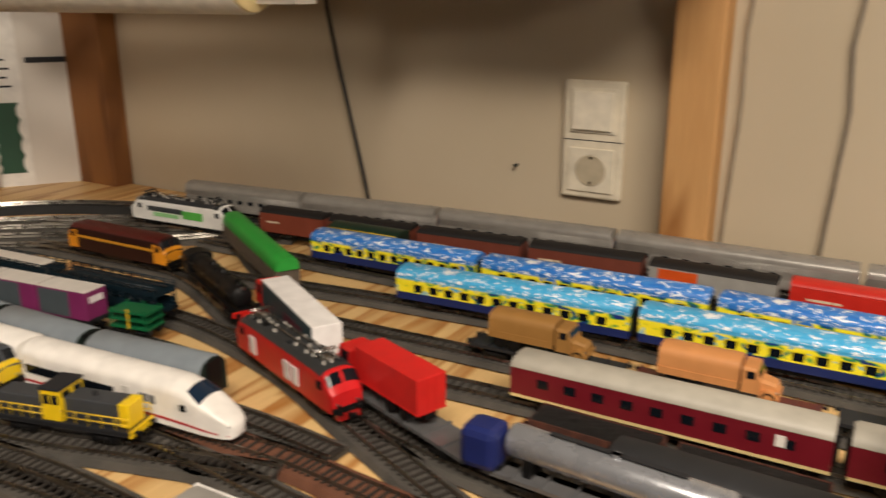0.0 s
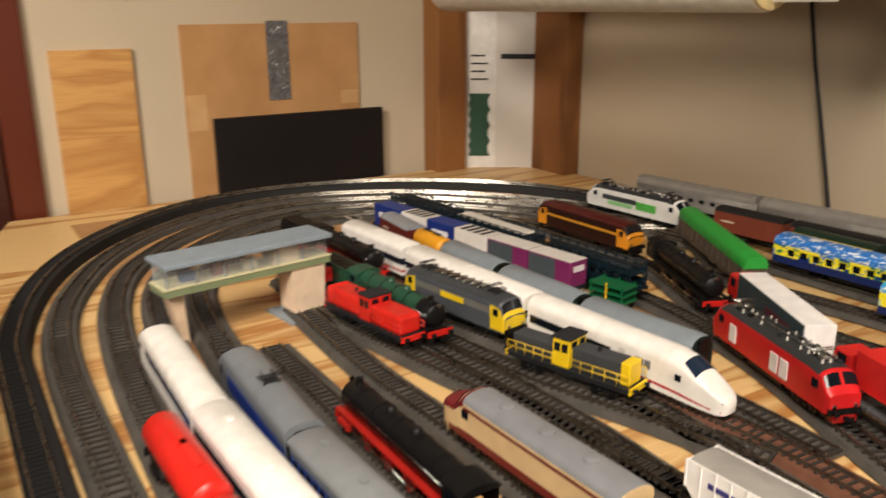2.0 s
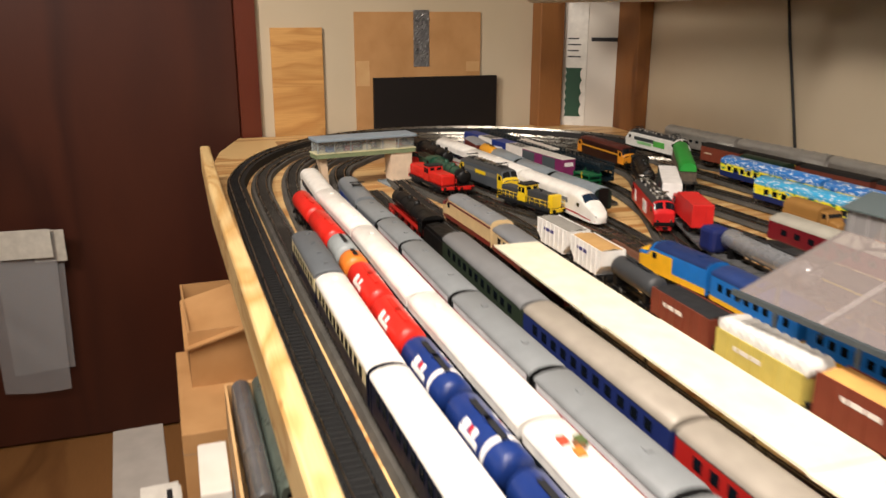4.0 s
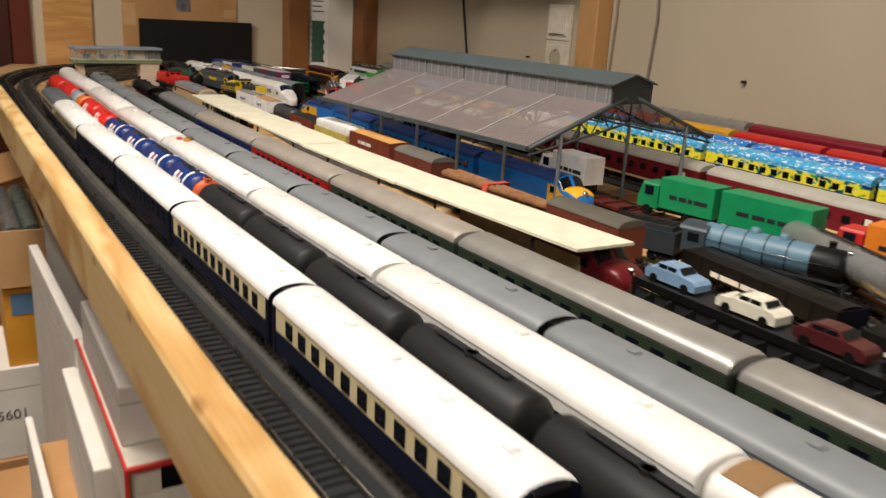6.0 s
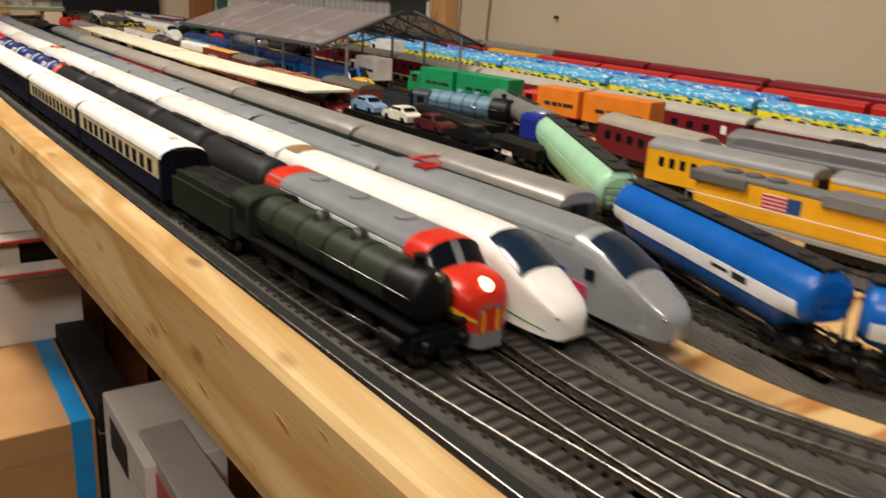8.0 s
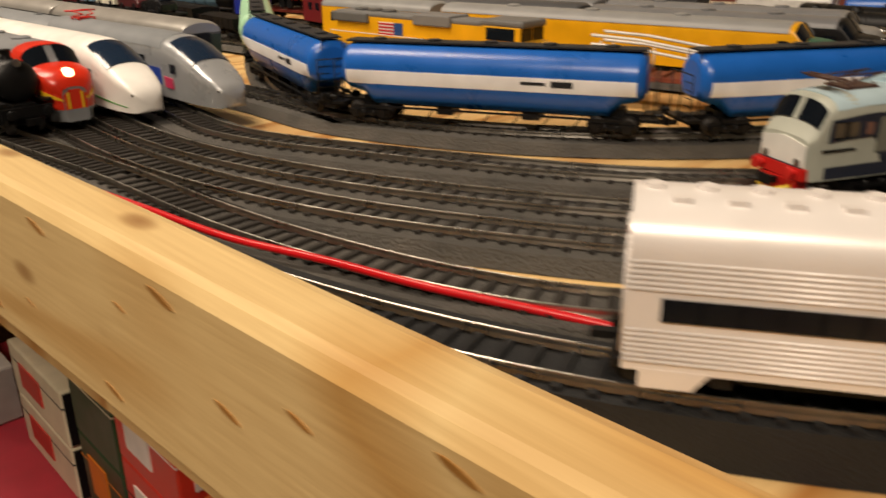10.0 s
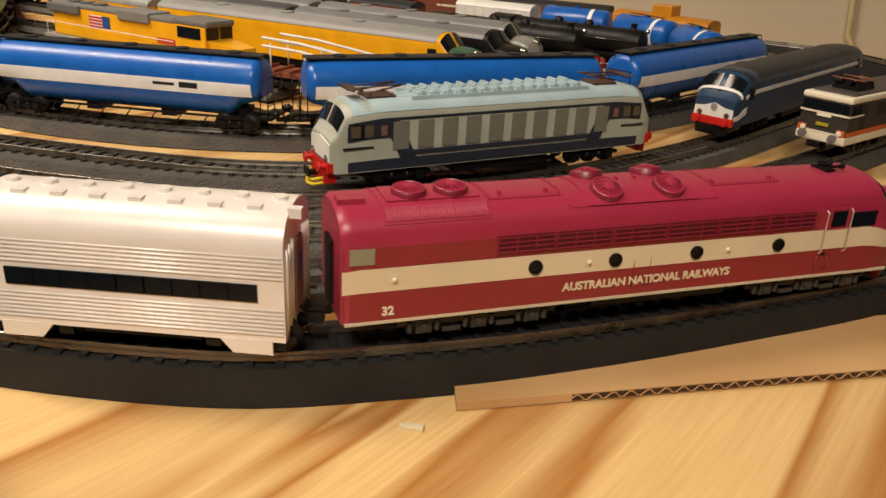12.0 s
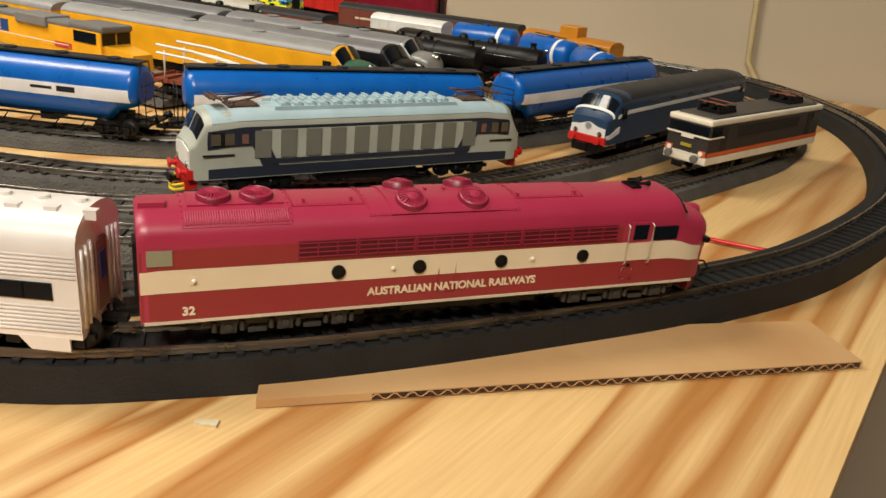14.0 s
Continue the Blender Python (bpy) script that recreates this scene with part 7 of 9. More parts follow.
wt = truck((1.745, 2.852), (1.592, 2.943), RZ + 0.0145, "red-cabbed lorry with a long white trailer", paint("#c8241c"), paint("#f2f0ee"), text=None, gap=0.005)
for s in (-1, 1):
    part("side_panel", box(bmesh.new(), -0.086, 0.058, s * 0.0145 - 0.0003, s * 0.0145 + 0.0003, 0.0125, 0.0400), paint("#35474c", 0.45), wt, "dark teal side panel")
    part("side_panel", box(bmesh.new(), -0.060, -0.010, s * 0.0149 - 0.0003, s * 0.0149 + 0.0003, 0.0135, 0.0300), paint("#5a2a34", 0.45), wt, "maroon side panel")
VR = paint("#c81f22", 0.35)
vr, vrs, vrh = box_loco((1.628, 2.872), (1.806, 2.802), "red electric locomotive with white panels and dark roof gear", VR, paint("#2f3133"), [], 0.012, None, None, M_STEEL, plates=((-0.62, -0.5, 0.014, 0.031, paint("#e8e4e2")), (0.12, 0.24, 0.014, 0.031, paint("#e8e4e2")), (0.28, 0.40, 0.014, 0.031, paint("#e8e4e2"))), skirt=paint("#a01a18"), gear=False)
roof_equipment(vr, vrh, 9)
freight((1.745, 2.861), (1.925, 2.797), "silver-grey flat wagon carrying a red lorry", paint("#77787a", 0.35, 0.5), "flat")
truck((1.874, 2.814), (1.768, 2.853), RZ + 0.0145, "bright red lorry with a box body", paint("#cc2220"), paint("#cf2522"), text=None, gap=0.007)
freight((1.93, 2.798), (2.11, 2.795), "silver-grey low wagon carrying a tanker trailer", paint("#77787a", 0.35, 0.5), "flat")
tt = tank_wagon((1.941, 2.801), (2.10, 2.797), "silver tank trailer with dark blue cab end", paint("#a8abb0", 0.25, 0.6), r=0.0125, zc=0.033)
bl = tagged(part("blue_tank_end", rbox(bmesh.new(), 1.914, 1.943, 2.786, 2.814, 0.024, 0.056, 0.006), paint("#1c2760", 0.4)), "dark blue lorry cab on a wagon", "lorry")

# rear tracks: boxcars, painted coaches, maroon coaches
rear = lambda x: 3.245 + 0.010 * (x - 1.6)
bx = [(1.362, 1.475, BRN), (1.478, 1.61, BRN), (1.614, 1.763, BRN2), (1.767, 1.900, BRN2)]
for a, b, m in bx:
    freight((a, 3.19 + 0.10 * (a - 1.33)), (b, 3.19 + 0.10 * (b - 1.33)), "long rust-brown boxcar with a dark roof", m, "box", hz=0.038, roof=paint("#1d1b1b", 0.65))
sob = freight((1.904, 3.243), (2.031, 3.246), "silver boxcar with an orange end panel and dark roof", paint("#a7a6a2", 0.35, 0.2), "box", hz=0.037, roof=paint("#1d1b1b", 0.65))
for s in (-1, 1):
    part("orange_panel", box(bmesh.new(), -0.058, -0.014, s * 0.0156 - 0.0003, s * 0.0156 + 0.0003, 0.0115, 0.0355), paint("#d2531c", 0.45), sob, "bright orange side panel")
for i in range(7):
    a = 2.036 + i * 0.165
    freight((a, 3.25), (a + 0.162, 3.25), "flat wagon carrying a %s container" % ("yellow" if i == 1 else "red"), paint("#dca224" if i == 1 else "#c2281e"), "box", hz=0.038, roof=paint("#dca224" if i == 1 else "#c2281e"))
gyw = freight((1.50, 3.178), (1.615, 3.184), "dark green wagon with yellow railing", paint("#1c2a22"), "box", hz=0.038, roof=paint("#1c3024"))
for s in (-1, 1):
    bm = tube(bmesh.new(), (-0.052, s * 0.0166, 0.0395), (0.052, s * 0.0166, 0.0395), 0.0006, 6)
    tube(bm, (-0.052, s * 0.0166, 0.0355), (0.052, s * 0.0166, 0.0355), 0.0005, 6)
    for i in range(11):
        tube(bm, (-0.052 + 0.0104 * i, s * 0.0163, 0.0325), (-0.052 + 0.0104 * i, s * 0.0166, 0.0395), 0.0005, 5)
    part("railing", bm, paint("#e0c01c", 0.4), gyw, "yellow railing")
MU1, MU2 = mural("painted_livery_deep", "#2a72c8", "#3f8ad6", 0.3), mural("painted_livery_light", "#3fa6dc", "#58b8e6", 1.2)
NV2 = paint("#14265e", 0.4)
MYEL = paint("#e6d41e", 0.4)
for i in range(6):
    a = 1.505 + i * 0.243
    y = lambda x: 3.135 + 0.055 * min(0.5, x - 1.5)
    coach((a, y(a)), (a + 0.24, y(a + 0.24)), "blue coach painted with sky, clouds and yellow flowers", MU1, [(0.009, 0.0185, NV2), (0.0185, 0.036, MU1)], (0.0205, 0.0285, 12, 0.5, M_GLASS), group="painted coaches", surround=MYEL)
for i in range(6):
    a = 1.683 + i * 0.258
    y = lambda x: 3.066 + 0.085 * min(0.4, x - 1.68)
    coach((a, y(a)), (a + 0.255, y(a + 0.255)), "light blue coach painted with clouds and yellow fields", MU2, [(0.009, 0.0175, NV2), (0.0175, 0.036, MU2)], (0.0195, 0.0275, 12, 0.5, M_GLASS), group="painted coaches", surround=MYEL)
for i in range(6):
    a = 1.893 + i * 0.240
    mc = coach((a, 2.918 + 0.05 * min(0.4, a - 1.895)), (a + 0.236, 2.918 + 0.05 * min(0.4, a + 0.236 - 1.895)), "maroon coach with a light grey roof and cream line", paint("#b0aca0", 0.5), [(0.009, 0.0118, paint("#d8c48c")), (0.0118, 0.036, paint("#6e1522", 0.4))], (0.0215, 0.029, 9, 0.42, M_GLASS), group="maroon coaches")
    part("white_label", box(bmesh.new(), 0.086, 0.093, -0.0164, -0.0158, 0.022, 0.031), paint("#e4e0d8"), mc)
for x, m, wm, lab in ((1.880, paint("#9a7038", 0.6), M_DARK, "sand-coloured canvas-topped army lorry with a bonnet"), (2.028, paint("#c98a52", 0.6), paint("#5a211c"), "orange-tan canvas-topped army lorry with a bonnet")):
    line = lambda u: (u, 2.992 + 0.05 * (u - 1.9))
    freight(line(x - 0.062), line(x + 0.082), "low flat wagon carrying an army lorry", wm, "flat")
    truck(line(x - 0.040), line(x + 0.036), RZ + 0.0140, lab, m, m, True, bonnet=True)
for a in (2.115, 2.275, 2.435, 2.595):
    freight((a, 3.006), (a + 0.155, 3.008), "dark weathered flat wagon", M_DARK, "flat")
truck((2.235, 3.008), (2.155, 3.006), RZ + 0.0145, "white box lorry on a dark flat wagon", paint("#e8e6e2"), paint("#e9e8e4"), text=None)
COAL = rough_mat("coal_heap", "#0b0b0c", "#232323", 260, 0.6, 1.0, 0.003)
RUSTY = rough_mat("rusty_frame", "#3a1f17", "#5a3224", 120, 0.8, 0.5, 0.0008)
for a, b in ((1.930, 2.031), (2.033, 2.138)):
    freight((a, 2.868), (b, 2.870), "low rusty goods wagon heaped with black coal", RUSTY, "gondola", COAL, hz=0.021)
coach((2.003, 2.834), (2.195, 2.836), "dark grey-roofed low coach with a yellow line", paint("#2c2d2f", 0.6), [(0.009, 0.0235, paint("#2a2624", 0.5)), (0.0235, 0.0255, paint("#d8c23a", 0.45)), (0.0255, 0.030, paint("#2a2624", 0.5))], (0.0140, 0.0205, 9, 0.5, M_GLASS), roofz=(0.030, 0.0365))

# ---- middle right: lorry train, tender engines, cars ----
MT = lambda x: 2.775 + 0.16 * max(0, x - 2.65)
for a, b in ((2.46, 2.66), (2.663, 2.86), (2.863, 3.06)):
    freight((a, MT(a)), (b, MT(b)), "red-brown low flat wagon carrying lorries", paint("#5c231c"), "flat")
truck((2.60, MT(2.6) - 0.002), (2.515, MT(2.51)), RZ + 0.0145, "white refrigerated lorry trailer with blue lettering", paint("#e8e6e2"), paint("#e9e8e4"))
truck((2.76, MT(2.76)), (2.675, MT(2.675)), RZ + 0.0145, "green box lorry with dark lettering", paint("#16804f"), paint("#178a56"))
truck((2.853, MT(2.853)), (2.767, MT(2.767)), RZ + 0.0145, "green box trailer with dark lettering", paint("#16804f"), paint("#178a56"), trailer=True)
truck((2.955, MT(2.955)), (2.872, MT(2.872)), RZ + 0.0145, "orange box lorry with a red cab", paint("#c4241e"), paint("#e07f1e"))
truck((3.045, MT(3.045)), (2.962, MT(2.962)), RZ + 0.0145, "orange box trailer on a flat wagon", paint("#e07f1e"), paint("#e07f1e"), trailer=True)
BST = paint("#5f7f92", 0.45)
steam_loco((2.735, 2.685), (2.93, 2.752), "slate blue steam locomotive with dark grey tender", BST, M_DARK, None, tank=paint("#2c3238"), cab=paint("#39444c"), r=0.0135)
tr = freight((2.893, 2.572), (3.120, 2.576), "black double-deck transporter loaded with model cars", M_BLACK, "flat")
part("upper_deck", box(bmesh.new(), -0.108, 0.108, -0.0138, 0.0138, 0.0335, 0.0350), M_DARK, tr)
for s in (-1, 1):
    part("side_girder", box(bmesh.new(), -0.108, 0.108, s * 0.0142 - 0.0004, s * 0.0142 + 0.0004, 0.0310, 0.0365), M_BLACK, tr)
    # Dark sheets added to keep the bright table from showing under the deck.
    part("side_sheet", box(bmesh.new(), -0.108, 0.108, s * 0.0130 - 0.0003, s * 0.0130 + 0.0003, 0.0100, 0.0300), M_DARK, tr)
    for i in range(13):
        x = -0.106 + 0.212 * i / 12
        part("post", box(bmesh.new(), x - 0.0008, x + 0.0008, s * 0.0140 - 0.0008, s * 0.0140 + 0.0008, 0.0120, 0.0335), M_BLACK, tr)
        if i < 12:
            part("diagonal", tube(bmesh.new(), (x, s * 0.0140, 0.0130), (x + 0.0177, s * 0.0140, 0.0310), 0.0006, 4), M_BLACK, tr)
for x, turn, m, lab in ((2.924, 2, paint("#7f9cba", 0.25), "light blue model saloon car on a transporter"), (2.985, 182, paint("#e3decb", 0.25), "cream white model saloon car on a transporter"), (3.040, 2, paint("#4d1f22", 0.3), "small dark maroon model car on a transporter"), (3.092, 181, paint("#1a1a1c", 0.2), "small glossy black model car on a transporter")):
    car(x, 2.573, RZ + 0.0351, turn, lab, m).scale = (0.88, 0.88, 0.88)
freight((2.83, 2.69), (2.99, 2.675), "black weathered open goods wagon", M_BLACK, "gondola", M_BLACK, hz=0.026)
freight((3.0, 2.672), (3.09, 2.668), "black weathered open goods wagon", M_BLACK, "gondola", M_BLACK, hz=0.022)
tank_wagon((2.835, 2.795), (3.015, 2.725), "silver tank wagon with dark blue end", paint("#a9aaa8", 0.28, 0.6), r=0.0135, zc=0.031)
tagged(part("blue_tank_end", rbox(bmesh.new(), 2.990, 3.022, 2.708, 2.742, 0.016, 0.052, 0.006), paint("#1e2c8a", 0.35)), "deep blue cab at the end of a tank wagon", "lorry")
MINT = paint("#a8d8b4", 0.35)
hopper_tank((3.03, 2.712), (3.262, 2.575), "mint green bulk wagon with orange sign", MINT, MINT, letters=False)
WBLUE, WWHT = paint("#155fb6", 0.28), paint("#f4f4f4", 0.4)
for a, b in (((3.268, 2.570), (3.437, 2.510)), ((3.432, 2.513), (3.598, 2.597)), ((3.602, 2.600), (3.716, 2.775)), ((3.718, 2.782), (3.740, 2.985))):
    hopper_tank(a, b, "bright blue bulk tank wagon with a white band", WBLUE, WWHT)

# ---- east yard ----
YELLOWA, UPG = paint("#e7a81c", 0.35), paint("#8b8c8b", 0.45)
u1, L = line_root("road_diesel", (3.235, 2.672), (3.475, 2.682), RZ, "yellow road diesel with grey roof and flag decal", "locomotive", "locomotives")
h = L / 2 - 0.004
part("frame", box(bmesh.new(), -h, h, -0.0150, 0.0150, 0.0088, 0.0115), UPG, u1)
part("hood", rbox(bmesh.new(), -h * 0.93, h * 0.42, -0.0098, 0.0098, 0.0115, 0.0390, 0.0010), YELLOWA, u1)
part("hood_roof", rbox(bmesh.new(), -h * 0.94, h * 0.43, -0.0102, 0.0102, 0.0362, 0.0408, 0.0016), paint("#6f6f6e", 0.5), u1)
for i, x in enumerate((-0.095, -0.078, -0.061)):
    bm = lathe(bmesh.new(), [(0.0405, 0.0066), (0.0424, 0.0066), (0.0428, 0.0058), (0.0424, 0.0004)], "z", 18)
    bm.transform(Matrix.Translation((x, 0, 0)))
    part("roof_fan", bm, paint("#5c5c5b", 0.5), u1)
part("radiator", rbox(bmesh.new(), -h * 0.96, -h * 0.60, -0.0128, 0.0128, 0.0315, 0.0395, 0.0012), paint("#5c5c5b", 0.6), u1)
part("dynamic_brake", rbox(bmesh.new(), -h * 0.18, h * 0.14, -0.0122, 0.0122, 0.0335, 0.0425, 0.0012), paint("#757473", 0.6), u1)
part("cab", rbox(bmesh.new(), h * 0.42, h * 0.70, -0.0150, 0.0150, 0.0115, 0.0385, 0.0008), YELLOWA, u1)
part("cab_roof", rbox(bmesh.new(), h * 0.40, h * 0.72, -0.0154, 0.0154, 0.0380, 0.0432, 0.0018), paint("#6a6a69", 0.5), u1)
for s in (-1, 1):
    part("cab_window", box(bmesh.new(), h * 0.45, h * 0.66, s * 0.0151 - 0.0004, s * 0.0151 + 0.0004, 0.0285, 0.0372), M_GLASS, u1)
    part("windscreen", box(bmesh.new(), h * 0.70 - 0.0004, h * 0.70 + 0.0006, s * 0.0072 - 0.0062, s * 0.0072 + 0.0062, 0.0285, 0.0375), M_GLASS, u1)
    part("handrail", wire(bmesh.new(), [(-h * 0.95, s * 0.0150, 0.0115), (-h * 0.95, s * 0.0150, 0.0235), (h * 0.40, s * 0.0150, 0.0235), (h * 0.40, s * 0.0150, 0.0115)], 0.0004, 5), paint("#d0cfca"), u1)
    part("number_board", box(bmesh.new(), h * 0.2, h * 0.38, s * 0.0099 - 0.0003, s * 0.0099 + 0.0003, 0.0195, 0.0240), paint("#b8352c"), u1)
part("low_nose", rings(bmesh.new(), [[(h * 0.70, -0.0120, 0.0115), (h * 0.70, -0.0120, 0.0285), (h * 0.70, 0.0120, 0.0285), (h * 0.70, 0.0120, 0.0115)], [(h * 0.94, -0.0105, 0.0115), (h * 0.94, -0.0095, 0.0245), (h * 0.94, 0.0095, 0.0245), (h * 0.94, 0.0105, 0.0115)]], smooth=False), YELLOWA, u1)
part("fuel_tank", rbox(bmesh.new(), -h * 0.22, h * 0.22, -0.0130, 0.0130, 0.0025, 0.0088, 0.001), M_BLACK, u1)
bogies(u1, (-h * 0.62, h * 0.62), 0.040, axles=3)
rw = freight((3.480, 2.683), (3.592, 2.712), "brown flat wagon under a white tubular ramp", BRN, "flat")
for s in (-1, 1):
    for z in (0.0215, 0.0275):
        part("ramp_tube", wire(bmesh.new(), [(-0.052, s * 0.0125, z + 0.0100), (-0.02, s * 0.0125, z + 0.0085), (0.030, s * 0.0125, z + 0.0020), (0.050, s * 0.0125, z - 0.0090)], 0.0011, 7), paint("#dedbd6", 0.35), rw, "white ramp tube")
    for x in (-0.045, -0.015, 0.015):
        part("ramp_post", tube(bmesh.new(), (x, s * 0.0125, 0.0125), (x, s * 0.0125, 0.0340 - (x + 0.045) * 0.09), 0.0007, 6), paint("#c9c5c0", 0.4), rw)
flag = part("flag_decal", box(bmesh.new(), -0.064, -0.046, -0.0102, -0.0097, 0.0225, 0.0335), paint("#d8d4d4"), u1, "red, white and blue flag decal")
for k in range(4):
    part("flag_stripe", box(bmesh.new(), -0.064, -0.046, -0.0105, -0.0101, 0.0232 + k * 0.0027, 0.0246 + k * 0.0027), paint("#b8242c"), flag)
part("flag_canton", box(bmesh.new(), -0.0459, -0.036, -0.0102, -0.0097, 0.0235, 0.0335), paint("#24467e"), u1)
nose_loco((3.30, 2.742), (3.618, 2.776), "yellow streamlined diesel with green anti-glare nose and grey roof", YELLOWA, [], UPG, fans=3, nose_top=paint("#2e5c46"))
coach((3.15, 2.728), (3.295, 2.741), "yellow streamliner coach with grey roof", UPG, [(0.009, 0.036, YELLOWA)], (0.022, 0.030, 12, 0.5, M_GLASS))
coach((3.030, 2.787), (3.172, 2.770), "maroon coach with a beige roof", paint("#a39a8c"), [(0.009, 0.036, paint("#6a1c20"))], (0.022, 0.030, 7, 0.5, M_GLASS))
nose_loco((3.40, 2.80), (3.63, 2.818), "black streamlined diesel with silver roof", M_BLACK, [], paint("#6f7072", 0.4), fans=3)
coach((3.18, 2.79), (3.395, 2.80), "dark grey passenger coach", paint("#4c4d4f"), [(0.009, 0.036, M_DARK)], (0.022, 0.030, 9, 0.5, M_GLASS))
nose_loco((3.38, 2.850), (3.61, 2.868), "silver and orange streamlined diesel", paint("#9a9a98", 0.35, 0.3), [(0, 0.99, 0.020, 0.028, paint("#d98a2c"))], paint("#77787a"), fans=3)
coach((3.14, 2.838), (3.375, 2.85), "silver passenger coach with orange stripe", paint("#77787a"), [(0.009, 0.020, SILV), (0.020, 0.028, paint("#d98a2c")), (0.028, 0.036, SILV)], (0.0215, 0.027, 9, 0.5, M_GLASS))
steam_loco((3.10, 2.905), (3.37, 2.900), "black heavy steam locomotive with long tender", M_BLACK)
steam_loco((3.38, 2.900), (3.63, 2.905), "black heavy steam locomotive with long tender", M_BLACK, M_BLACK, None, tank=paint("#4a2018"))
steam_loco((3.42, 2.945), (3.665, 2.950), "black steam locomotive with red wheels", M_BLACK, M_BLACK, paint("#a8221c"))
freight((3.20, 2.95), (3.415, 2.945), "weathered rust-brown wooden boxcar", BRN, "box")
for a, b in (((3.50, 3.03), (3.585, 3.035)), ((3.588, 3.035), (3.66, 3.01)), ((3.663, 3.008), (3.715, 2.965))):
    tank_wagon(a, b, "bright blue tank wagon with a white band", WBLUE, WWHT, r=0.0145)
freight((3.40, 3.03), (3.497, 3.03), "white covered wagon with a pale roof", paint("#dcdcd8"), "box", roof=paint("#e4e4e0"))
cb = freight((3.55, 3.105), (3.665, 3.092), "orange-yellow caboose with a cupola", paint("#d08a1e"), "box", hz=0.034, roof=paint("#c27c18"))
part("cupola", rbox(bmesh.new(), -0.012, 0.012, -0.010, 0.010, 0.038, 0.050, 0.001), paint("#d08a1e"), cb)
freight((3.30, 3.10), (3.545, 3.105), "low dark rust-coloured goods wagon", BRN2, "box")

GLOC, GDARK = paint("#aeb2a6", 0.4), paint("#262c3a", 0.4)
LBL = paint("#a9c0c8", 0.45)
gl, gs_, gh = box_loco((3.690, 2.538), (3.7735, 2.7165), "pale grey electric locomotive with dark blue bands and light blue roof", GLOC, LBL, [(0.0095, 0.0150, GDARK), (0.0345, 0.036, GDARK)], 0.008, None, (10, paint("#75766b", 0.6)), None, buf=paint("#c4201c"), gear=False, w2=0.0155, skirt=paint("#c4201c"))
for e in (-1, 1):
    for sd in (0, 1):
        zz = lambda z: gs_.vz(z) if sd == 0 else 1 - gs_.vz(z)
        v0, v1 = sorted((zz(0.0262), zz(0.0345)))
        u = sorted((e * (gh - 0.0085), e * (gh - 0.033)))
        part("cab_band", gs_.patch(u[0], u[1], v0, v1, 5, 3, 0.0005), GDARK, gl, "dark blue cab band")
        v0, v1 = sorted((zz(0.0150), zz(0.0345)))
        lo = 0.010 * -e
        part("diagonal_band", gs_.patch(e * (gh - 0.036), e * (gh - 0.027), v0, v1, 3, 6, 0.0004, (lambda u_, v_, a, b, lo=lo, sd=sd: (u_ + lo * ((1 - b) if sd == 0 else b), v_))), GDARK, gl)
        panes(gs_, gl, [e * (gh - 0.0125), e * (gh - 0.0195)], 0.0048, 0.0272, 0.0330, paint("#5a5144", 0.12), 0.0009, (sd,))
        panes(gs_, gl, [e * (gh - 0.0275)], 0.0034, 0.0275, 0.0325, paint("#7a5a50", 0.2), 0.0009, (sd,))
        panes(gs_, gl, [e * (gh - 0.014)], 0.016, 0.0215, 0.0222, M_BLACK, 0.0007, (sd,))
    bm = bmesh.new()
    x = e * gh
    rings(bm, [[(x + e * d, y, z) for y, z in ((-0.0130, 0.0150), (-0.0130, 0.0240), (0, 0.0262), (0.0130, 0.0240), (0.0130, 0.0150))] for d in (0.0, 0.0006)], smooth=False)
    part("front_plate", bm, paint("#dcdcd6"), gl)
    part("front_band", box(bmesh.new(), min(x, x + e * 0.001), max(x, x + e * 0.001), -0.012, 0.012, 0.0110, 0.0149), GDARK, gl)
    bm = wire(bmesh.new(), [(x + e * 0.002, -0.009, 0.004), (x + e * 0.006, -0.005, 0.0022), (x + e * 0.007, 0, 0.0018), (x + e * 0.006, 0.005, 0.0022), (x + e * 0.002, 0.009, 0.004)], 0.0009, 6)
    wire(bm, [(x + e * 0.002, -0.009, 0.0065), (x + e * 0.006, -0.005, 0.0047), (x + e * 0.007, 0, 0.0043), (x + e * 0.006, 0.005, 0.0047), (x + e * 0.002, 0.009, 0.0065)], 0.0009, 6)
    part("snow_plough", bm, paint("#e0c028"), gl, "yellow striped guard bars")
    xp = e * gh * 0.70
    PB = paint("#4a322a", 0.45)
    bm = box(bmesh.new(), xp - 0.008, xp + 0.008, -0.0065, 0.0065, 0.0440, 0.0450)
    for s in (-1, 1):
        tube(bm, (xp + e * 0.008, s * 0.0052, 0.0462), (xp - e * 0.012, s * 0.0042, 0.0498), 0.0005, 5)
        tube(bm, (xp - e * 0.012, s * 0.0042, 0.0498), (xp + e * 0.016, s * 0.0030, 0.0488), 0.0004, 5)
        for dx in (-0.006, 0.006):
            tube(bm, (xp + dx, s * 0.0055, 0.0435), (xp + dx, s * 0.0055, 0.0462), 0.0009, 6)
    part("pantograph", bm, PB, gl)
    bm = bmesh.new()
    for dx in (0.013, 0.0165):
        tube(bm, (xp + e * dx, -0.0105, 0.0490), (xp + e * dx, 0.0105, 0.0490), 0.0006, 6)
    box(bm, xp + e * 0.0148 - 0.003, xp + e * 0.0148 + 0.003, -0.006, 0.006, 0.0484, 0.0489)
    part("contact_strip", bm, PB, gl)
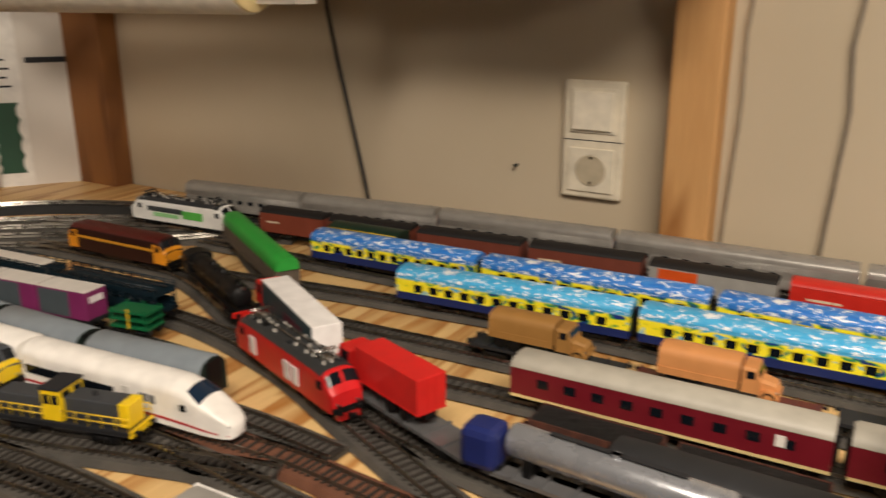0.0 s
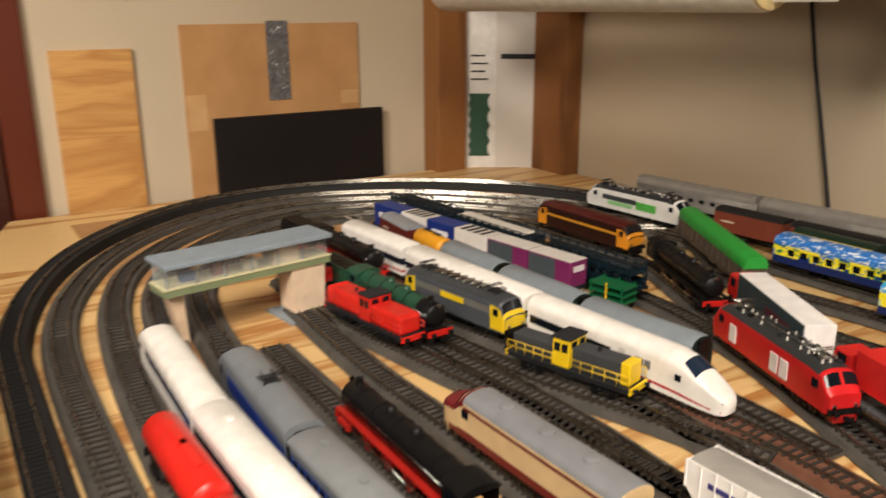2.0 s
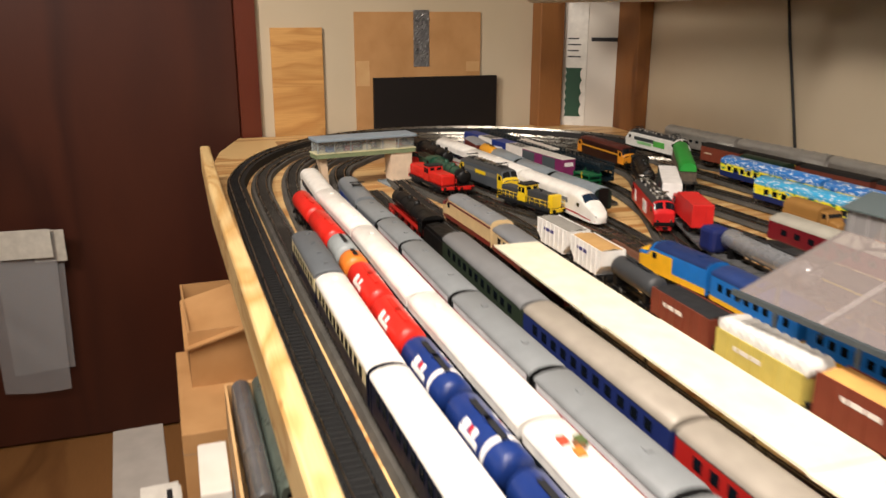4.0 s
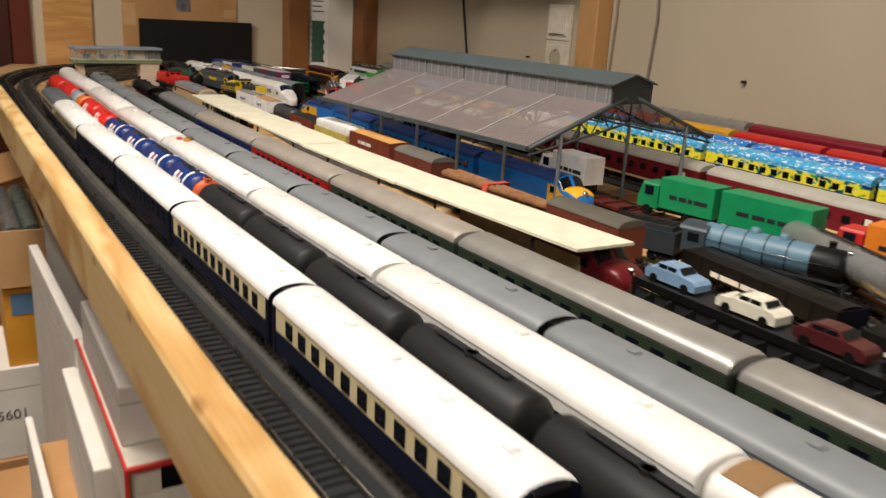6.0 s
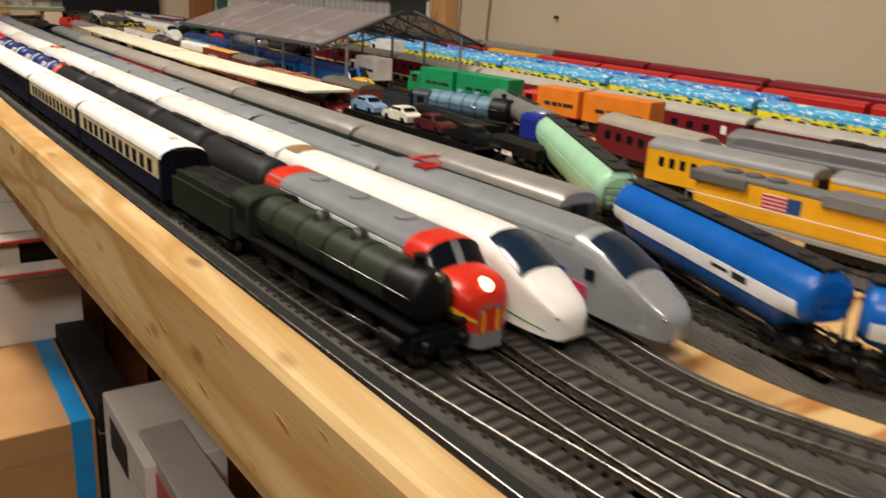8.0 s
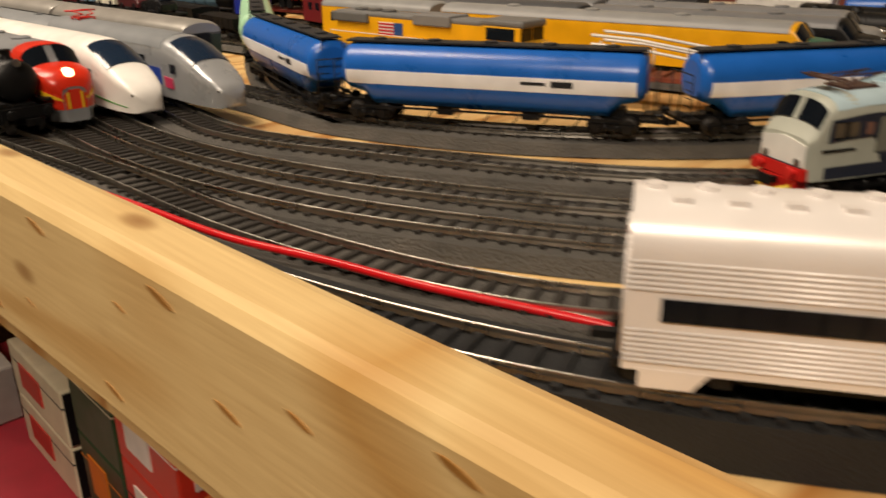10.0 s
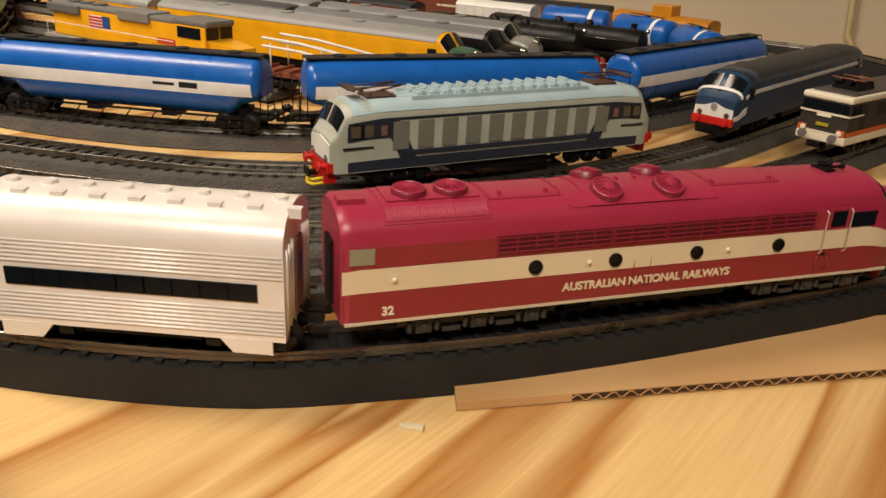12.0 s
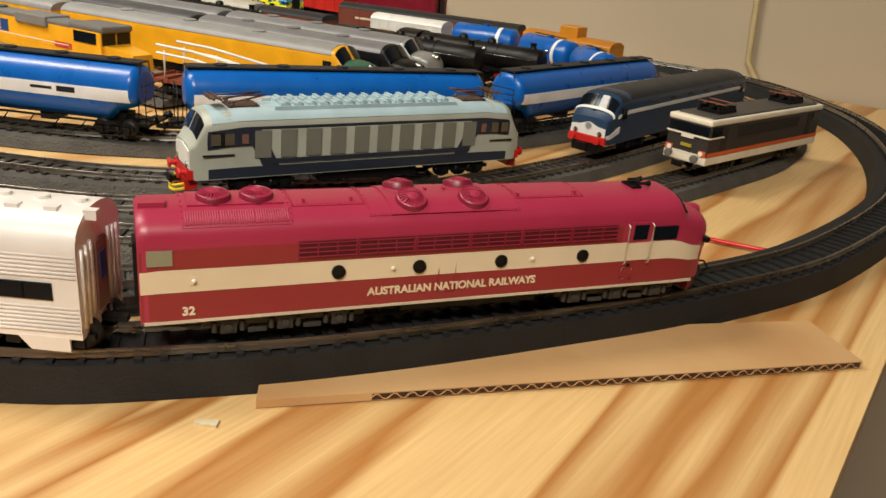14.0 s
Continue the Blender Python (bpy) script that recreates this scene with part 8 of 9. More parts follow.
gs_.both("lower_band", GDARK, gl, -gh + 0.036, gh - 0.036, 0.0162, 0.0186, nu=12, off=0.0007)
n = 14
for i in range(n):
    x = -gh * 0.52 + gh * 1.04 * (i + 0.5) / n
    bm = bmesh.new()
    for s in (-1, 1):
        box(bm, x - 0.0026, x + 0.0026, s * 0.0052 - 0.0034, s * 0.0052 + 0.0034, 0.0435, 0.0462)
        box(bm, x - 0.0010, x + 0.0010, s * 0.0052 - 0.0042, s * 0.0052 + 0.0042, 0.0435, 0.0472)
    part("resistor_box", bm, LBL, gl)
for s in (-1, 1):
    part("roof_rail", box(bmesh.new(), -gh * 0.55, gh * 0.55, s * 0.0102 - 0.0005, s * 0.0102 + 0.0005, 0.0415, 0.0450), LBL, gl)
DARKBLUE = paint("#27405c", 0.35)
WHT = paint("#dfe0dc", 0.4)
bd, bs_, bh = box_loco((3.800, 3.022), (3.790, 2.778), "dark blue diesel locomotive with white moustache nose and red buffer beam", DARKBLUE, paint("#1c232c", 0.4), [], 0.013, None, None, None, buf=paint("#c4201c"), gear=False)
bm = bmesh.new()
rings(bm, [[(bh + d, y, z) for y, z in ((-0.0134, 0.0146), (-0.0134, 0.0205), (-0.007, 0.0212), (0, 0.0238), (0.007, 0.0212), (0.0134, 0.0205), (0.0134, 0.0146))] for d in (0.0, 0.0006)], smooth=False)
part("nose_moustache", bm, WHT, bd, "white painted nose moustache")
bs_.both("waist_line", WHT, bd, -bh + 0.010, bh - 0.012, 0.0292, 0.0318, nu=16, off=0.0006)
part("brow_line", bs_.patch(bh - 0.0062, bh - 0.0050, 0.37, 0.63, 2, 14, 0.0009), WHT, bd)
for sd in (0, 1):
    v0, v1 = sorted((bs_.vz(0.0155), bs_.vz(0.0205))) if sd == 0 else sorted((1 - bs_.vz(0.0205), 1 - bs_.vz(0.0155)))
    part("nose_moustache", bs_.patch(bh - 0.016, bh - 0.0005, v0, v1, 6, 2, 0.0005, (lambda u_, v_, a, b, sd=sd: (u_, v_ + (0.03 if sd == 0 else -0.03) * (1 - a) * 0.5))), WHT, bd)
part("emblem", lathe(bmesh.new(), [(bh + 0.0006, 0.0024), (bh + 0.0013, 0.0022), (bh + 0.0014, 0.0002)], "x", 16), paint("#b8bcc0", 0.3, 0.6), bd).location.z = 0.0212
for y, z in ((-0.0085, 0.0262), (0.0085, 0.0262), (0.0, 0.0305)):
    bm = lathe(bmesh.new(), [(0, 0.0016), (0.0032, 0.0016), (0.0034, 0.0002)], "x", 12)
    bm.transform(Matrix.Translation((bh - 0.0075, y, z)))
    part("headlamp", bm, M_DARK, bd)
panes(bs_, bd, [-bh * 0.7 + bh * 1.2 * i / 5 for i in range(6)], 0.008, 0.034, 0.0358, paint("#5a4a40", 0.2), 0.0006)
for i in range(6):
    x = -bh * 0.7 + bh * 1.2 * i / 5
    part("roof_grille", bs_.patch(x - 0.005, x + 0.005, 0.385, 0.43, 3, 3, 0.0008), paint("#4a3a34"), bd)
# flat-fronted electric locomotive
CRB, BKG, ORB = paint("#e9e0ca", 0.4), paint("#34302e", 0.45), paint("#d2602a", 0.45)
bk, L = line_root("locomotive", (3.8785, 2.940), (3.8515, 2.789), RZ, "dark grey electric locomotive with cream roof edge and orange stripe", "locomotive", "locomotives")
kh, kw = L / 2 - 0.005, 0.0158
part("body", rbox(bmesh.new(), -kh, kh, -kw, kw, 0.0130, 0.0352, 0.0012), BKG, bk)
part("skirt_band", rbox(bmesh.new(), -kh - 0.0006, kh + 0.0006, -kw - 0.0003, kw + 0.0003, 0.0085, 0.0140, 0.0008), CRB, bk)
part("roof_edge", rbox(bmesh.new(), -kh - 0.0008, kh + 0.0008, -kw - 0.0005, kw + 0.0005, 0.0345, 0.0385, 0.0012), CRB, bk, "cream roof edge")
part("roof", rbox(bmesh.new(), -kh * 0.93, kh * 0.93, -kw * 0.86, kw * 0.86, 0.0380, 0.0396, 0.0006), paint("#4b4642", 0.6), bk)
for s in (-1, 1):
    part("orange_stripe", box(bmesh.new(), -kh * 0.99, kh * 0.99, s * kw - 0.0004, s * kw + 0.0004, 0.0142, 0.0168), ORB, bk)
    part("cab_line", box(bmesh.new(), kh - 0.018, kh + 0.0003, s * kw - 0.0004, s * kw + 0.0005, 0.0262, 0.0272), CRB, bk)
    for x in (kh - 0.0185, -kh + 0.0185):
        part("cab_door", box(bmesh.new(), x - 0.003, x + 0.003, s * kw - 0.0003, s * kw + 0.0004, 0.0172, 0.0335), paint("#2a2725", 0.5), bk)
    for x in (kh - 0.008, -kh + 0.008):
        part("cab_window", box(bmesh.new(), x - 0.0055, x + 0.0055, s * kw - 0.0003, s * kw + 0.0006, 0.0278, 0.0338), M_GLASS, bk)
    part("side_louvre", box(bmesh.new(), -kh * 0.55, kh * 0.55, s * kw - 0.0003, s * kw + 0.0004, 0.0250, 0.0325), paint("#2b2826", 0.6), bk)
    for e in (-1, 1):
        bm = lathe(bmesh.new(), [(e * (kh + 0.0002), 0.0017), (e * (kh + 0.0014), 0.0017), (e * (kh + 0.0016), 0.0002)], "x", 12)
        bm.transform(Matrix.Translation((0, s * 0.0118, 0.0158)))
        part("headlamp", bm, paint("#efe9dc", 0.2), bk)
        part("lamp_patch", box(bmesh.new(), e * kh - 0.0006, e * kh + 0.0008, s * 0.0125 - 0.0026, s * 0.0125 + 0.0026, 0.0140, 0.0178), ORB, bk)
for e in (-1, 1):
    for y0, y1 in ((-0.0150, -0.0102), (-0.0096, -0.0003), (0.0003, 0.0096), (0.0102, 0.0150)):
        part("windscreen", box(bmesh.new(), e * kh - 0.0006, e * kh + 0.0007, y0, y1, 0.0278, 0.0340), M_GLASS, bk)
    part("front_line", box(bmesh.new(), e * kh - 0.0006, e * kh + 0.0010, -0.0152, 0.0152, 0.0262, 0.0273), CRB, bk)
    part("front_plate", box(bmesh.new(), e * kh - 0.0006, e * kh + 0.0010, -0.0045, 0.0045, 0.0244, 0.0262), CRB, bk)
    part("number_bar", box(bmesh.new(), e * kh - 0.0006, e * kh + 0.0010, -0.0040, 0.0040, 0.0185, 0.0205), paint("#a8962e"), bk)
    part("front_line", box(bmesh.new(), e * kh - 0.0006, e * kh + 0.0008, -0.0095, 0.0095, 0.0140, 0.0150), CRB, bk)
    buffers(bk, e * (kh + 0.001), e, mat=paint("#6a6662", 0.5))
    xp = e * kh * 0.62
    bm = box(bmesh.new(), xp - 0.011, xp + 0.011, -0.0085, 0.0085, 0.0398, 0.0416)
    for i in range(6):
        for s in (-1, 1):
            tube(bm, (xp - 0.010 + i * 0.004, s * 0.0072, 0.0410), (xp - 0.010 + i * 0.004, s * 0.0066, 0.0440 + 0.0006 * (i % 2)), 0.0013, 7)
    tube(bm, (xp - 0.008, 0, 0.0425), (xp + 0.008, 0, 0.0440), 0.0022, 8)
    part("pantograph_base", bm, M_BLACK, bk)
    bm = bmesh.new()
    for s in (-1, 1):
        tube(bm, (xp - 0.010, s * 0.0050, 0.0435), (xp + 0.010, s * 0.0045, 0.0458), 0.0005, 5)
    for x in (-0.006, 0.008):
        tube(bm, (xp + x, -0.0105, 0.0460), (xp + x, 0.0105, 0.0460), 0.0005, 5)
    part("pantograph", bm, paint("#8a5038", 0.45), bk)
part("underframe", box(bmesh.new(), -kh * 0.3, kh * 0.3, -kw * 0.8, kw * 0.8, 0.0035, 0.0088), M_BLACK, bk)
bogies(bk, (-kh * 0.60, kh * 0.60), 0.030)


def spline3(pts, n=6):
    P = [Vector(p) for p in pts]
    P = [P[0] * 2 - P[1]] + P + [P[-1] * 2 - P[-2]]
    out = []
    for a, b, c, d in zip(P, P[1:], P[2:], P[3:]):
        for i in range(n):
            t = i / n
            out.append(0.5 * (2 * b + (c - a) * t + (2 * a - 5 * b + 4 * c - d) * t * t + (3 * b - a - 3 * c + d) * t ** 3))
    return out + [P[-2]]


HERO = ((3.8129, 2.4300), (3.9369, 2.6043))
HCOACH = ((3.7343, 2.3717), (3.8123, 2.4227))
BACKCARS = [((1.165, 3.238), (1.382, 3.262)), ((1.387, 3.263), (1.602, 3.290)), ((1.607, 3.291), (1.846, 3.308)), ((1.851, 3.308), (2.09, 3.311)), ((2.095, 3.311), (2.335, 3.312))]
BACKRED = [((2.34 + 0.243 * i, 3.312), (2.578 + 0.243 * i, 3.312)) for i in range(4)]

# ---- the maroon diesel with its silver coaches on the outer track ----
RZ0 = 0.0173
MRN, MRN2, CRM = paint("#a02c48", 0.36, 0, 0.06), paint("#8c2a2e", 0.45, 0, 0.08), paint("#dccdb0", 0.45, 0, 0.08)
HA, HB = HERO
root, L = line_root("maroon_diesel_locomotive", HA, HB, RZ0, "maroon and cream streamlined diesel locomotive with raised roof fans", "locomotive")
h, w = L / 2 - 0.003, 0.0158
k = [(-h, w * 0.97, 0.009, 0.0340, 0.0432), (-h + 0.0015, w, 0.009, 0.0350, 0.0444), (h - 0.0190, w, 0.009, 0.0350, 0.0444), (h - 0.0178, w, 0.009, 0.0348, 0.0438), (h - 0.0142, w * 0.995, 0.009, 0.0318, 0.0382), (h - 0.0130, w * 0.985, 0.009, 0.0312, 0.0376), (h - 0.0065, w * 0.92, 0.009, 0.0300, 0.0366), (h - 0.0028, w * 0.80, 0.009, 0.0282, 0.0350), (h - 0.0009, w * 0.66, 0.009, 0.0260, 0.0318), (h, w * 0.52, 0.009, 0.0232, 0.0280)]
sh = Shell(k, 0.8)
part("body", sh.body(60), MRN, root)
for v0, v1 in ((sh.vz(0.0092), sh.vz(0.0190)), (1 - sh.vz(0.0190), 1 - sh.vz(0.0092))):
    part("red_band", sh.patch(-h + 0.0004, h - 0.0003, v0, v1, 40, 4, 0.0002), MRN2, root)
for v0, v1 in ((sh.vz(0.0192), sh.vz(0.0268)), (1 - sh.vz(0.0268), 1 - sh.vz(0.0192))):
    part("cream_band", sh.patch(-h + 0.0004, h - 0.0003, v0, v1, 40, 4, 0.0003), CRM, root)
for v0, v1 in ((sh.vz(0.0270), sh.vz(0.0335)), (1 - sh.vz(0.0335), 1 - sh.vz(0.0270))):
    part("red_band", sh.patch(-h + 0.0004, h - 0.044, v0, v1, 30, 3, 0.0002), MRN2, root)
bm = bmesh.new()
rings(bm, [[(h + 0.0001, -w * 0.50, 0.0095), (h + 0.0001, -w * 0.50, 0.0188), (h + 0.0001, w * 0.50, 0.0188), (h + 0.0001, w * 0.50, 0.0095)], [(h + 0.0009, -w * 0.44, 0.0100), (h + 0.0009, -w * 0.44, 0.0188), (h + 0.0009, w * 0.44, 0.0188), (h + 0.0009, w * 0.44, 0.0100)]], smooth=False)
part("nose_plate", bm, MRN2, root)
part("nose_plate", box(bmesh.new(), h - 0.0002, h + 0.0009, -w * 0.45, w * 0.45, 0.0190, 0.0245), CRM, root)
# lower sill strip with rivets
for s in (-1, 1):
    bm = box(bmesh.new(), -h + 0.001, h - 0.008, s * (w * 0.967) - 0.0004, s * (w * 0.967) + 0.0005, 0.0084, 0.0094)
    for i in range(60):
        x = -h + 0.003 + (2 * h - 0.014) * i / 59
        box(bm, x - 0.0002, x + 0.0002, s * (w * 0.967) - 0.0008, s * (w * 0.967) + 0.0008, 0.0088, 0.0092)
    part("sill_strip", bm, paint("#c9bda6", 0.5), root)
    for x in (-0.0457, -0.0172, 0.0138, 0.0473):
        bm = lathe(bmesh.new(), [(s * (w * 0.985), 0.0024), (s * (w * 0.985 + 0.0009), 0.0024), (s * (w * 0.985 + 0.0009), 0.0019), (s * (w * 0.985 + 0.0003), 0.0019), (s * (w * 0.985 + 0.0003), 0.0002)], "y", 18)
        bm.transform(Matrix.Translation((x, 0, 0.0228)))
        port = part("porthole", bm, M_BLACK, root)
    for x in (-0.0917, -0.0267, 0.0263):
        bm = box(bmesh.new(), x - 0.0014, x + 0.0014, s * (w * 0.985) - 0.0004, s * (w * 0.985) + 0.0006, 0.0215, 0.0243)
        lampf = part("lamp_frame", bm, CRM, root)
        bm = lathe(bmesh.new(), [(s * (w * 0.985 + 0.0006), 0.0009), (s * (w * 0.985 + 0.0011), 0.0006), (s * (w * 0.985 + 0.0012), 0.0001)], "y", 10)
        bm.transform(Matrix.Translation((x, 0, 0.0229)))
        part("lamp_lens", bm, paint("#f0e8d4", 0.15), lampf)
    # grille panels
    for i in range(6):
        xa = -0.0592 + 0.121 * i / 6
        xb = xa + 0.121 / 6 - 0.0009
        a, b = sh.vz(0.0284), sh.vz(0.0342)
        v0, v1 = (a, b) if s < 0 else (1 - b, 1 - a)
        part("side_grille", sh.patch(xa, xb, v0, v1, 4, 2, 0.0005), paint("#5e1420", 0.6), root)
        bm = bmesh.new()
        for q in range(4):
            z = 0.0289 + q * 0.0016
            box(bm, xa + 0.0001, xb - 0.0001, s * w - 0.0009, s * w + 0.0007, z - 0.00014, z + 0.00014)
        for q in range(4):
            x = xa + (xb - xa) * q / 3
            box(bm, x - 0.00016, x + 0.00016, s * w - 0.0009, s * w + 0.00072, 0.0286, 0.0340)
        part("grille_slats", bm, paint("#8c2038", 0.5), root)
    # cab door, windows, hand rails, hatch outline
    a, b = sh.vz(0.0195), sh.vz(0.0345)
    v0, v1 = (a, b) if s < 0 else (1 - b, 1 - a)
    d = part("cab_door", sh.patch(h - 0.0412, h - 0.0322, v0, v1, 3, 4, 0.0006), CRM, root)
    a, b = sh.vz(0.0282), sh.vz(0.0340)
    v0, v1 = (a, b) if s < 0 else (1 - b, 1 - a)
    part("door_upper", sh.patch(h - 0.0412, h - 0.0322, *((sh.vz(0.0270), sh.vz(0.0350)) if s < 0 else (1 - sh.vz(0.0350), 1 - sh.vz(0.0270))), 3, 3, 0.0008), MRN, root)
    part("door_window", sh.patch(h - 0.0397, h - 0.0335, v0, v1, 3, 3, 0.0011), M_GLASS, root)
    part("cab_window", sh.patch(h - 0.0300, h - 0.0195, *((sh.vz(0.0275), sh.vz(0.0328)) if s < 0 else (1 - sh.vz(0.0328), 1 - sh.vz(0.0275))), 4, 3, 0.0007), M_GLASS, root)
    part("rear_window", sh.patch(-h + 0.0025, -h + 0.0100, *((sh.vz(0.0285), sh.vz(0.0335)) if s < 0 else (1 - sh.vz(0.0335), 1 - sh.vz(0.0285))), 3, 3, 0.0006), paint("#8b8a72", 0.3), root)
    for x in (h - 0.0422, h - 0.0315):
        part("handrail", wire(bmesh.new(), [(x, s * (w + 0.0002), 0.0180), (x, s * (w + 0.0013), 0.0188), (x, s * (w + 0.0013), 0.0335), (x, s * (w + 0.0002), 0.0343)], 0.00028, 6), CRM, root)
    for x0_, x1_, z0_, z1_ in ((-0.0097, -0.0034, 0.0125, 0.0262), (h - 0.042, h - 0.0372, 0.0115, 0.0165)):
        bm = bmesh.new()
        for p, q in (((x0_, z0_), (x1_, z0_)), ((x1_, z0_), (x1_, z1_)), ((x1_, z1_), (x0_, z1_)), ((x0_, z1_), (x0_, z0_))):
            tube(bm, (p[0], s * (w * 0.982), p[1]), (q[0], s * (w * 0.982), q[1]), 0.00032, 5)
        part("hatch_frame", bm, MRN2, root)
    part("step_recess", box(bmesh.new(), h - 0.0402, h - 0.0387, s * w * 0.975 - 0.0004, s * w * 0.975 + 0.0005, 0.0168, 0.0180), M_BLACK, root)
    bm = lathe(bmesh.new(), [(h - 0.0045, 0.0024), (h - 0.0018, 0.0022), (h - 0.0012, 0.0016), (h - 0.0011, 0.0002)], "x", 14)
    bm.transform(Matrix.Translation((0, s * 0.0098, 0.0222)))
    part("marker_lamp", bm, CRM, root)
    part("number_board", box(bmesh.new(), h - 0.0042, h - 0.0020, s * 0.0128 - 0.0024, s * 0.0128 + 0.0008, 0.0245, 0.0265), M_BLACK, root)
    m = Matrix.Translation((-0.0032, s * (w * 0.975 + 0.0003), 0.0132)) @ pose(0, 0, 0, 90, 0, 0 if s < 0 else 180)
    letters("AUSTRALIAN NATIONAL RAILWAYS", 0.0040, paint("#dccfae", 0.6), root, m, 0.00012, bold=0.00011, wide=0.98)
    m = Matrix.Translation((-0.0935, s * (w * 0.97 + 0.0003), 0.0112)) @ pose(0, 0, 0, 90, 0, 0 if s < 0 else 180)
    letters("32", 0.0040, paint("#e6dac2", 0.5), root, m, 0.0002, bold=0.00012)
for v0, v1 in ((0.41, 0.488), (0.512, 0.59)):
    part("windscreen", sh.patch(h - 0.0170, h - 0.0150, v0, v1, 3, 5, 0.0007), M_GLASS, root)
# roof: thin riveted hatches, fan plates, fans, louvres
def roof_v(y):
    c = min(1.0, abs(y) / w) ** 1.25
    return 0.36 + 0.28 / math.pi * math.acos(c) if y < 0 else 0.64 - 0.28 / math.pi * math.acos(c)


for u0, u1, y0 in ((-0.0950, -0.0605, -0.0145), (-0.0605, -0.0355, -0.0085), (-0.0355, 0.0205, -0.0135), (0.0205, 0.0485, -0.0085)):
    va, vb = roof_v(y0), roof_v(-y0)
    part("roof_hatch", sh.patch(u0 + 0.0002, u1 - 0.0002, va, vb, 6, 16, 0.00028), MRN, root)
    bm = bmesh.new()
    n = int((u1 - u0) / 0.0016)
    for i in range(n + 1):
        x = u0 + 0.0005 + (u1 - u0 - 0.001) * i / n
        for vv in (va + 0.004, vb - 0.004):
            px, py, pz = sh.at(x, vv)
            box(bm, px - 0.0002, px + 0.0002, py - 0.0002, py + 0.0002, pz - 0.0003, pz + 0.00062)
    for j in range(10):
        for x in (u0 + 0.0007, u1 - 0.0007):
            px, py, pz = sh.at(x, va + (vb - va) * (j + 0.5) / 10)
            box(bm, px - 0.0002, px + 0.0002, py - 0.0002, py + 0.0002, pz - 0.0003, pz + 0.00058)
    part("hatch_rivets", bm, MRN, root)
for u0, u1, y0, y1 in ((-0.0925, -0.0625, -0.0068, 0.0068), (-0.0278, 0.0122, -0.0135, 0.0135)):
    part("fan_plate", sh.patch(u0, u1, roof_v(y0), roof_v(y1), 5, 14, 0.0008), MRN, root)
for x, y in ((-0.0840, -0.0015), (-0.0705, -0.0015), (-0.0195, -0.0086), (0.0035, -0.0086), (-0.0195, 0.0060), (0.0035, 0.0060)):
    px, py, pz = sh.at(x, roof_v(y))
    tilt = pose(0, 0, 0, math.degrees(-y * 48))
    bm = bmesh.new()
    lathe(bm, [(-0.001, 0.0056), (0.0013, 0.0055), (0.0019, 0.0050), (0.0017, 0.0046), (0.0006, 0.0045), (0.0005, 0.0002)], "z", 26)
    bm.transform(Matrix.Translation((x, py, pz + 0.0007)) @ tilt)
    fan = part("roof_fan", bm, paint("#7a1c33", 0.4), root)
    bm = bmesh.new()
    for a in range(20):
        c, s_ = math.cos(a * 0.31416), math.sin(a * 0.31416)
        tube(bm, (c * 0.0018, s_ * 0.0018, 0.0027), (c * 0.0047, s_ * 0.0047, 0.0016), 0.00026, 4)
    lathe(bm, [(0.0012, 0.0049), (0.0018, 0.0052), (0.0020, 0.0049), (0.0016, 0.0046)], "z", 24)
    lathe(bm, [(0.0010, 0.0020), (0.0026, 0.0019), (0.0030, 0.0010), (0.0031, 0.0001)], "z", 14)
    bm.transform(Matrix.Translation((x, py, pz + 0.0007)) @ tilt)
    part("fan_grille", bm, MRN, fan)
for i in range(3):
    xa = -0.0935 + i * 0.0108
    bm = bmesh.new()
    for q in range(14):
        x = xa + 0.0098 * q / 13
        p0, p1 = sh.at(x, roof_v(-0.0140)), sh.at(x, roof_v(-0.0098))
        tube(bm, (x, p0[1] - 0.0003, p0[2] + 0.0004), (x, p1[1] - 0.0002, p1[2] + 0.0007), 0.00026, 4)
    part("louvre_panel", bm, paint("#b04a60", 0.4), root)
for x, y in ((-0.0560, -0.0060), (-0.0400, -0.0060), (-0.0115, 0.0), (-0.0045, 0.0), (0.0215, -0.0070), (0.0450, -0.0070)):
    px, py, pz = sh.at(x, roof_v(y))
    part("lifting_lug", box(bmesh.new(), x - 0.0004, x + 0.0004, py - 0.0008, py + 0.0008, pz - 0.0002, pz + 0.0016), MRN, root)
for y in (-0.003, 0.0, 0.003):
    bm = join(bmesh.new(), lathe(bmesh.new(), [(0.0, 0.0005), (0.004, 0.0006), (0.006, 0.0012), (0.0062, 0.0003)], "x", 10), Matrix.Translation((h - 0.036 + abs(y), y, 0.0460)))
    part("air_horn", bm, M_BLACK, root)
part("horn_plate", box(bmesh.new(), h - 0.035, h - 0.031, -0.004, 0.004, 0.0438, 0.0452), M_BLACK, root)
part("headlamp", lathe(bmesh.new(), [(h - 0.008, 0.0032), (h - 0.0012, 0.0031), (h + 0.0006, 0.0026), (h + 0.0003, 0.002), (h + 0.0003, 0.0002)], "x", 18), MRN, root).location.z = 0.0330
part("rear_gangway", box(bmesh.new(), -h - 0.0012, -h + 0.0002, -0.0045, 0.0045, 0.011, 0.032), M_BLACK, root)
part("rear_vent", box(bmesh.new(), -h + 0.001, -h + 0.009, -0.006, -0.001, 0.0438, 0.0456), MRN, root)
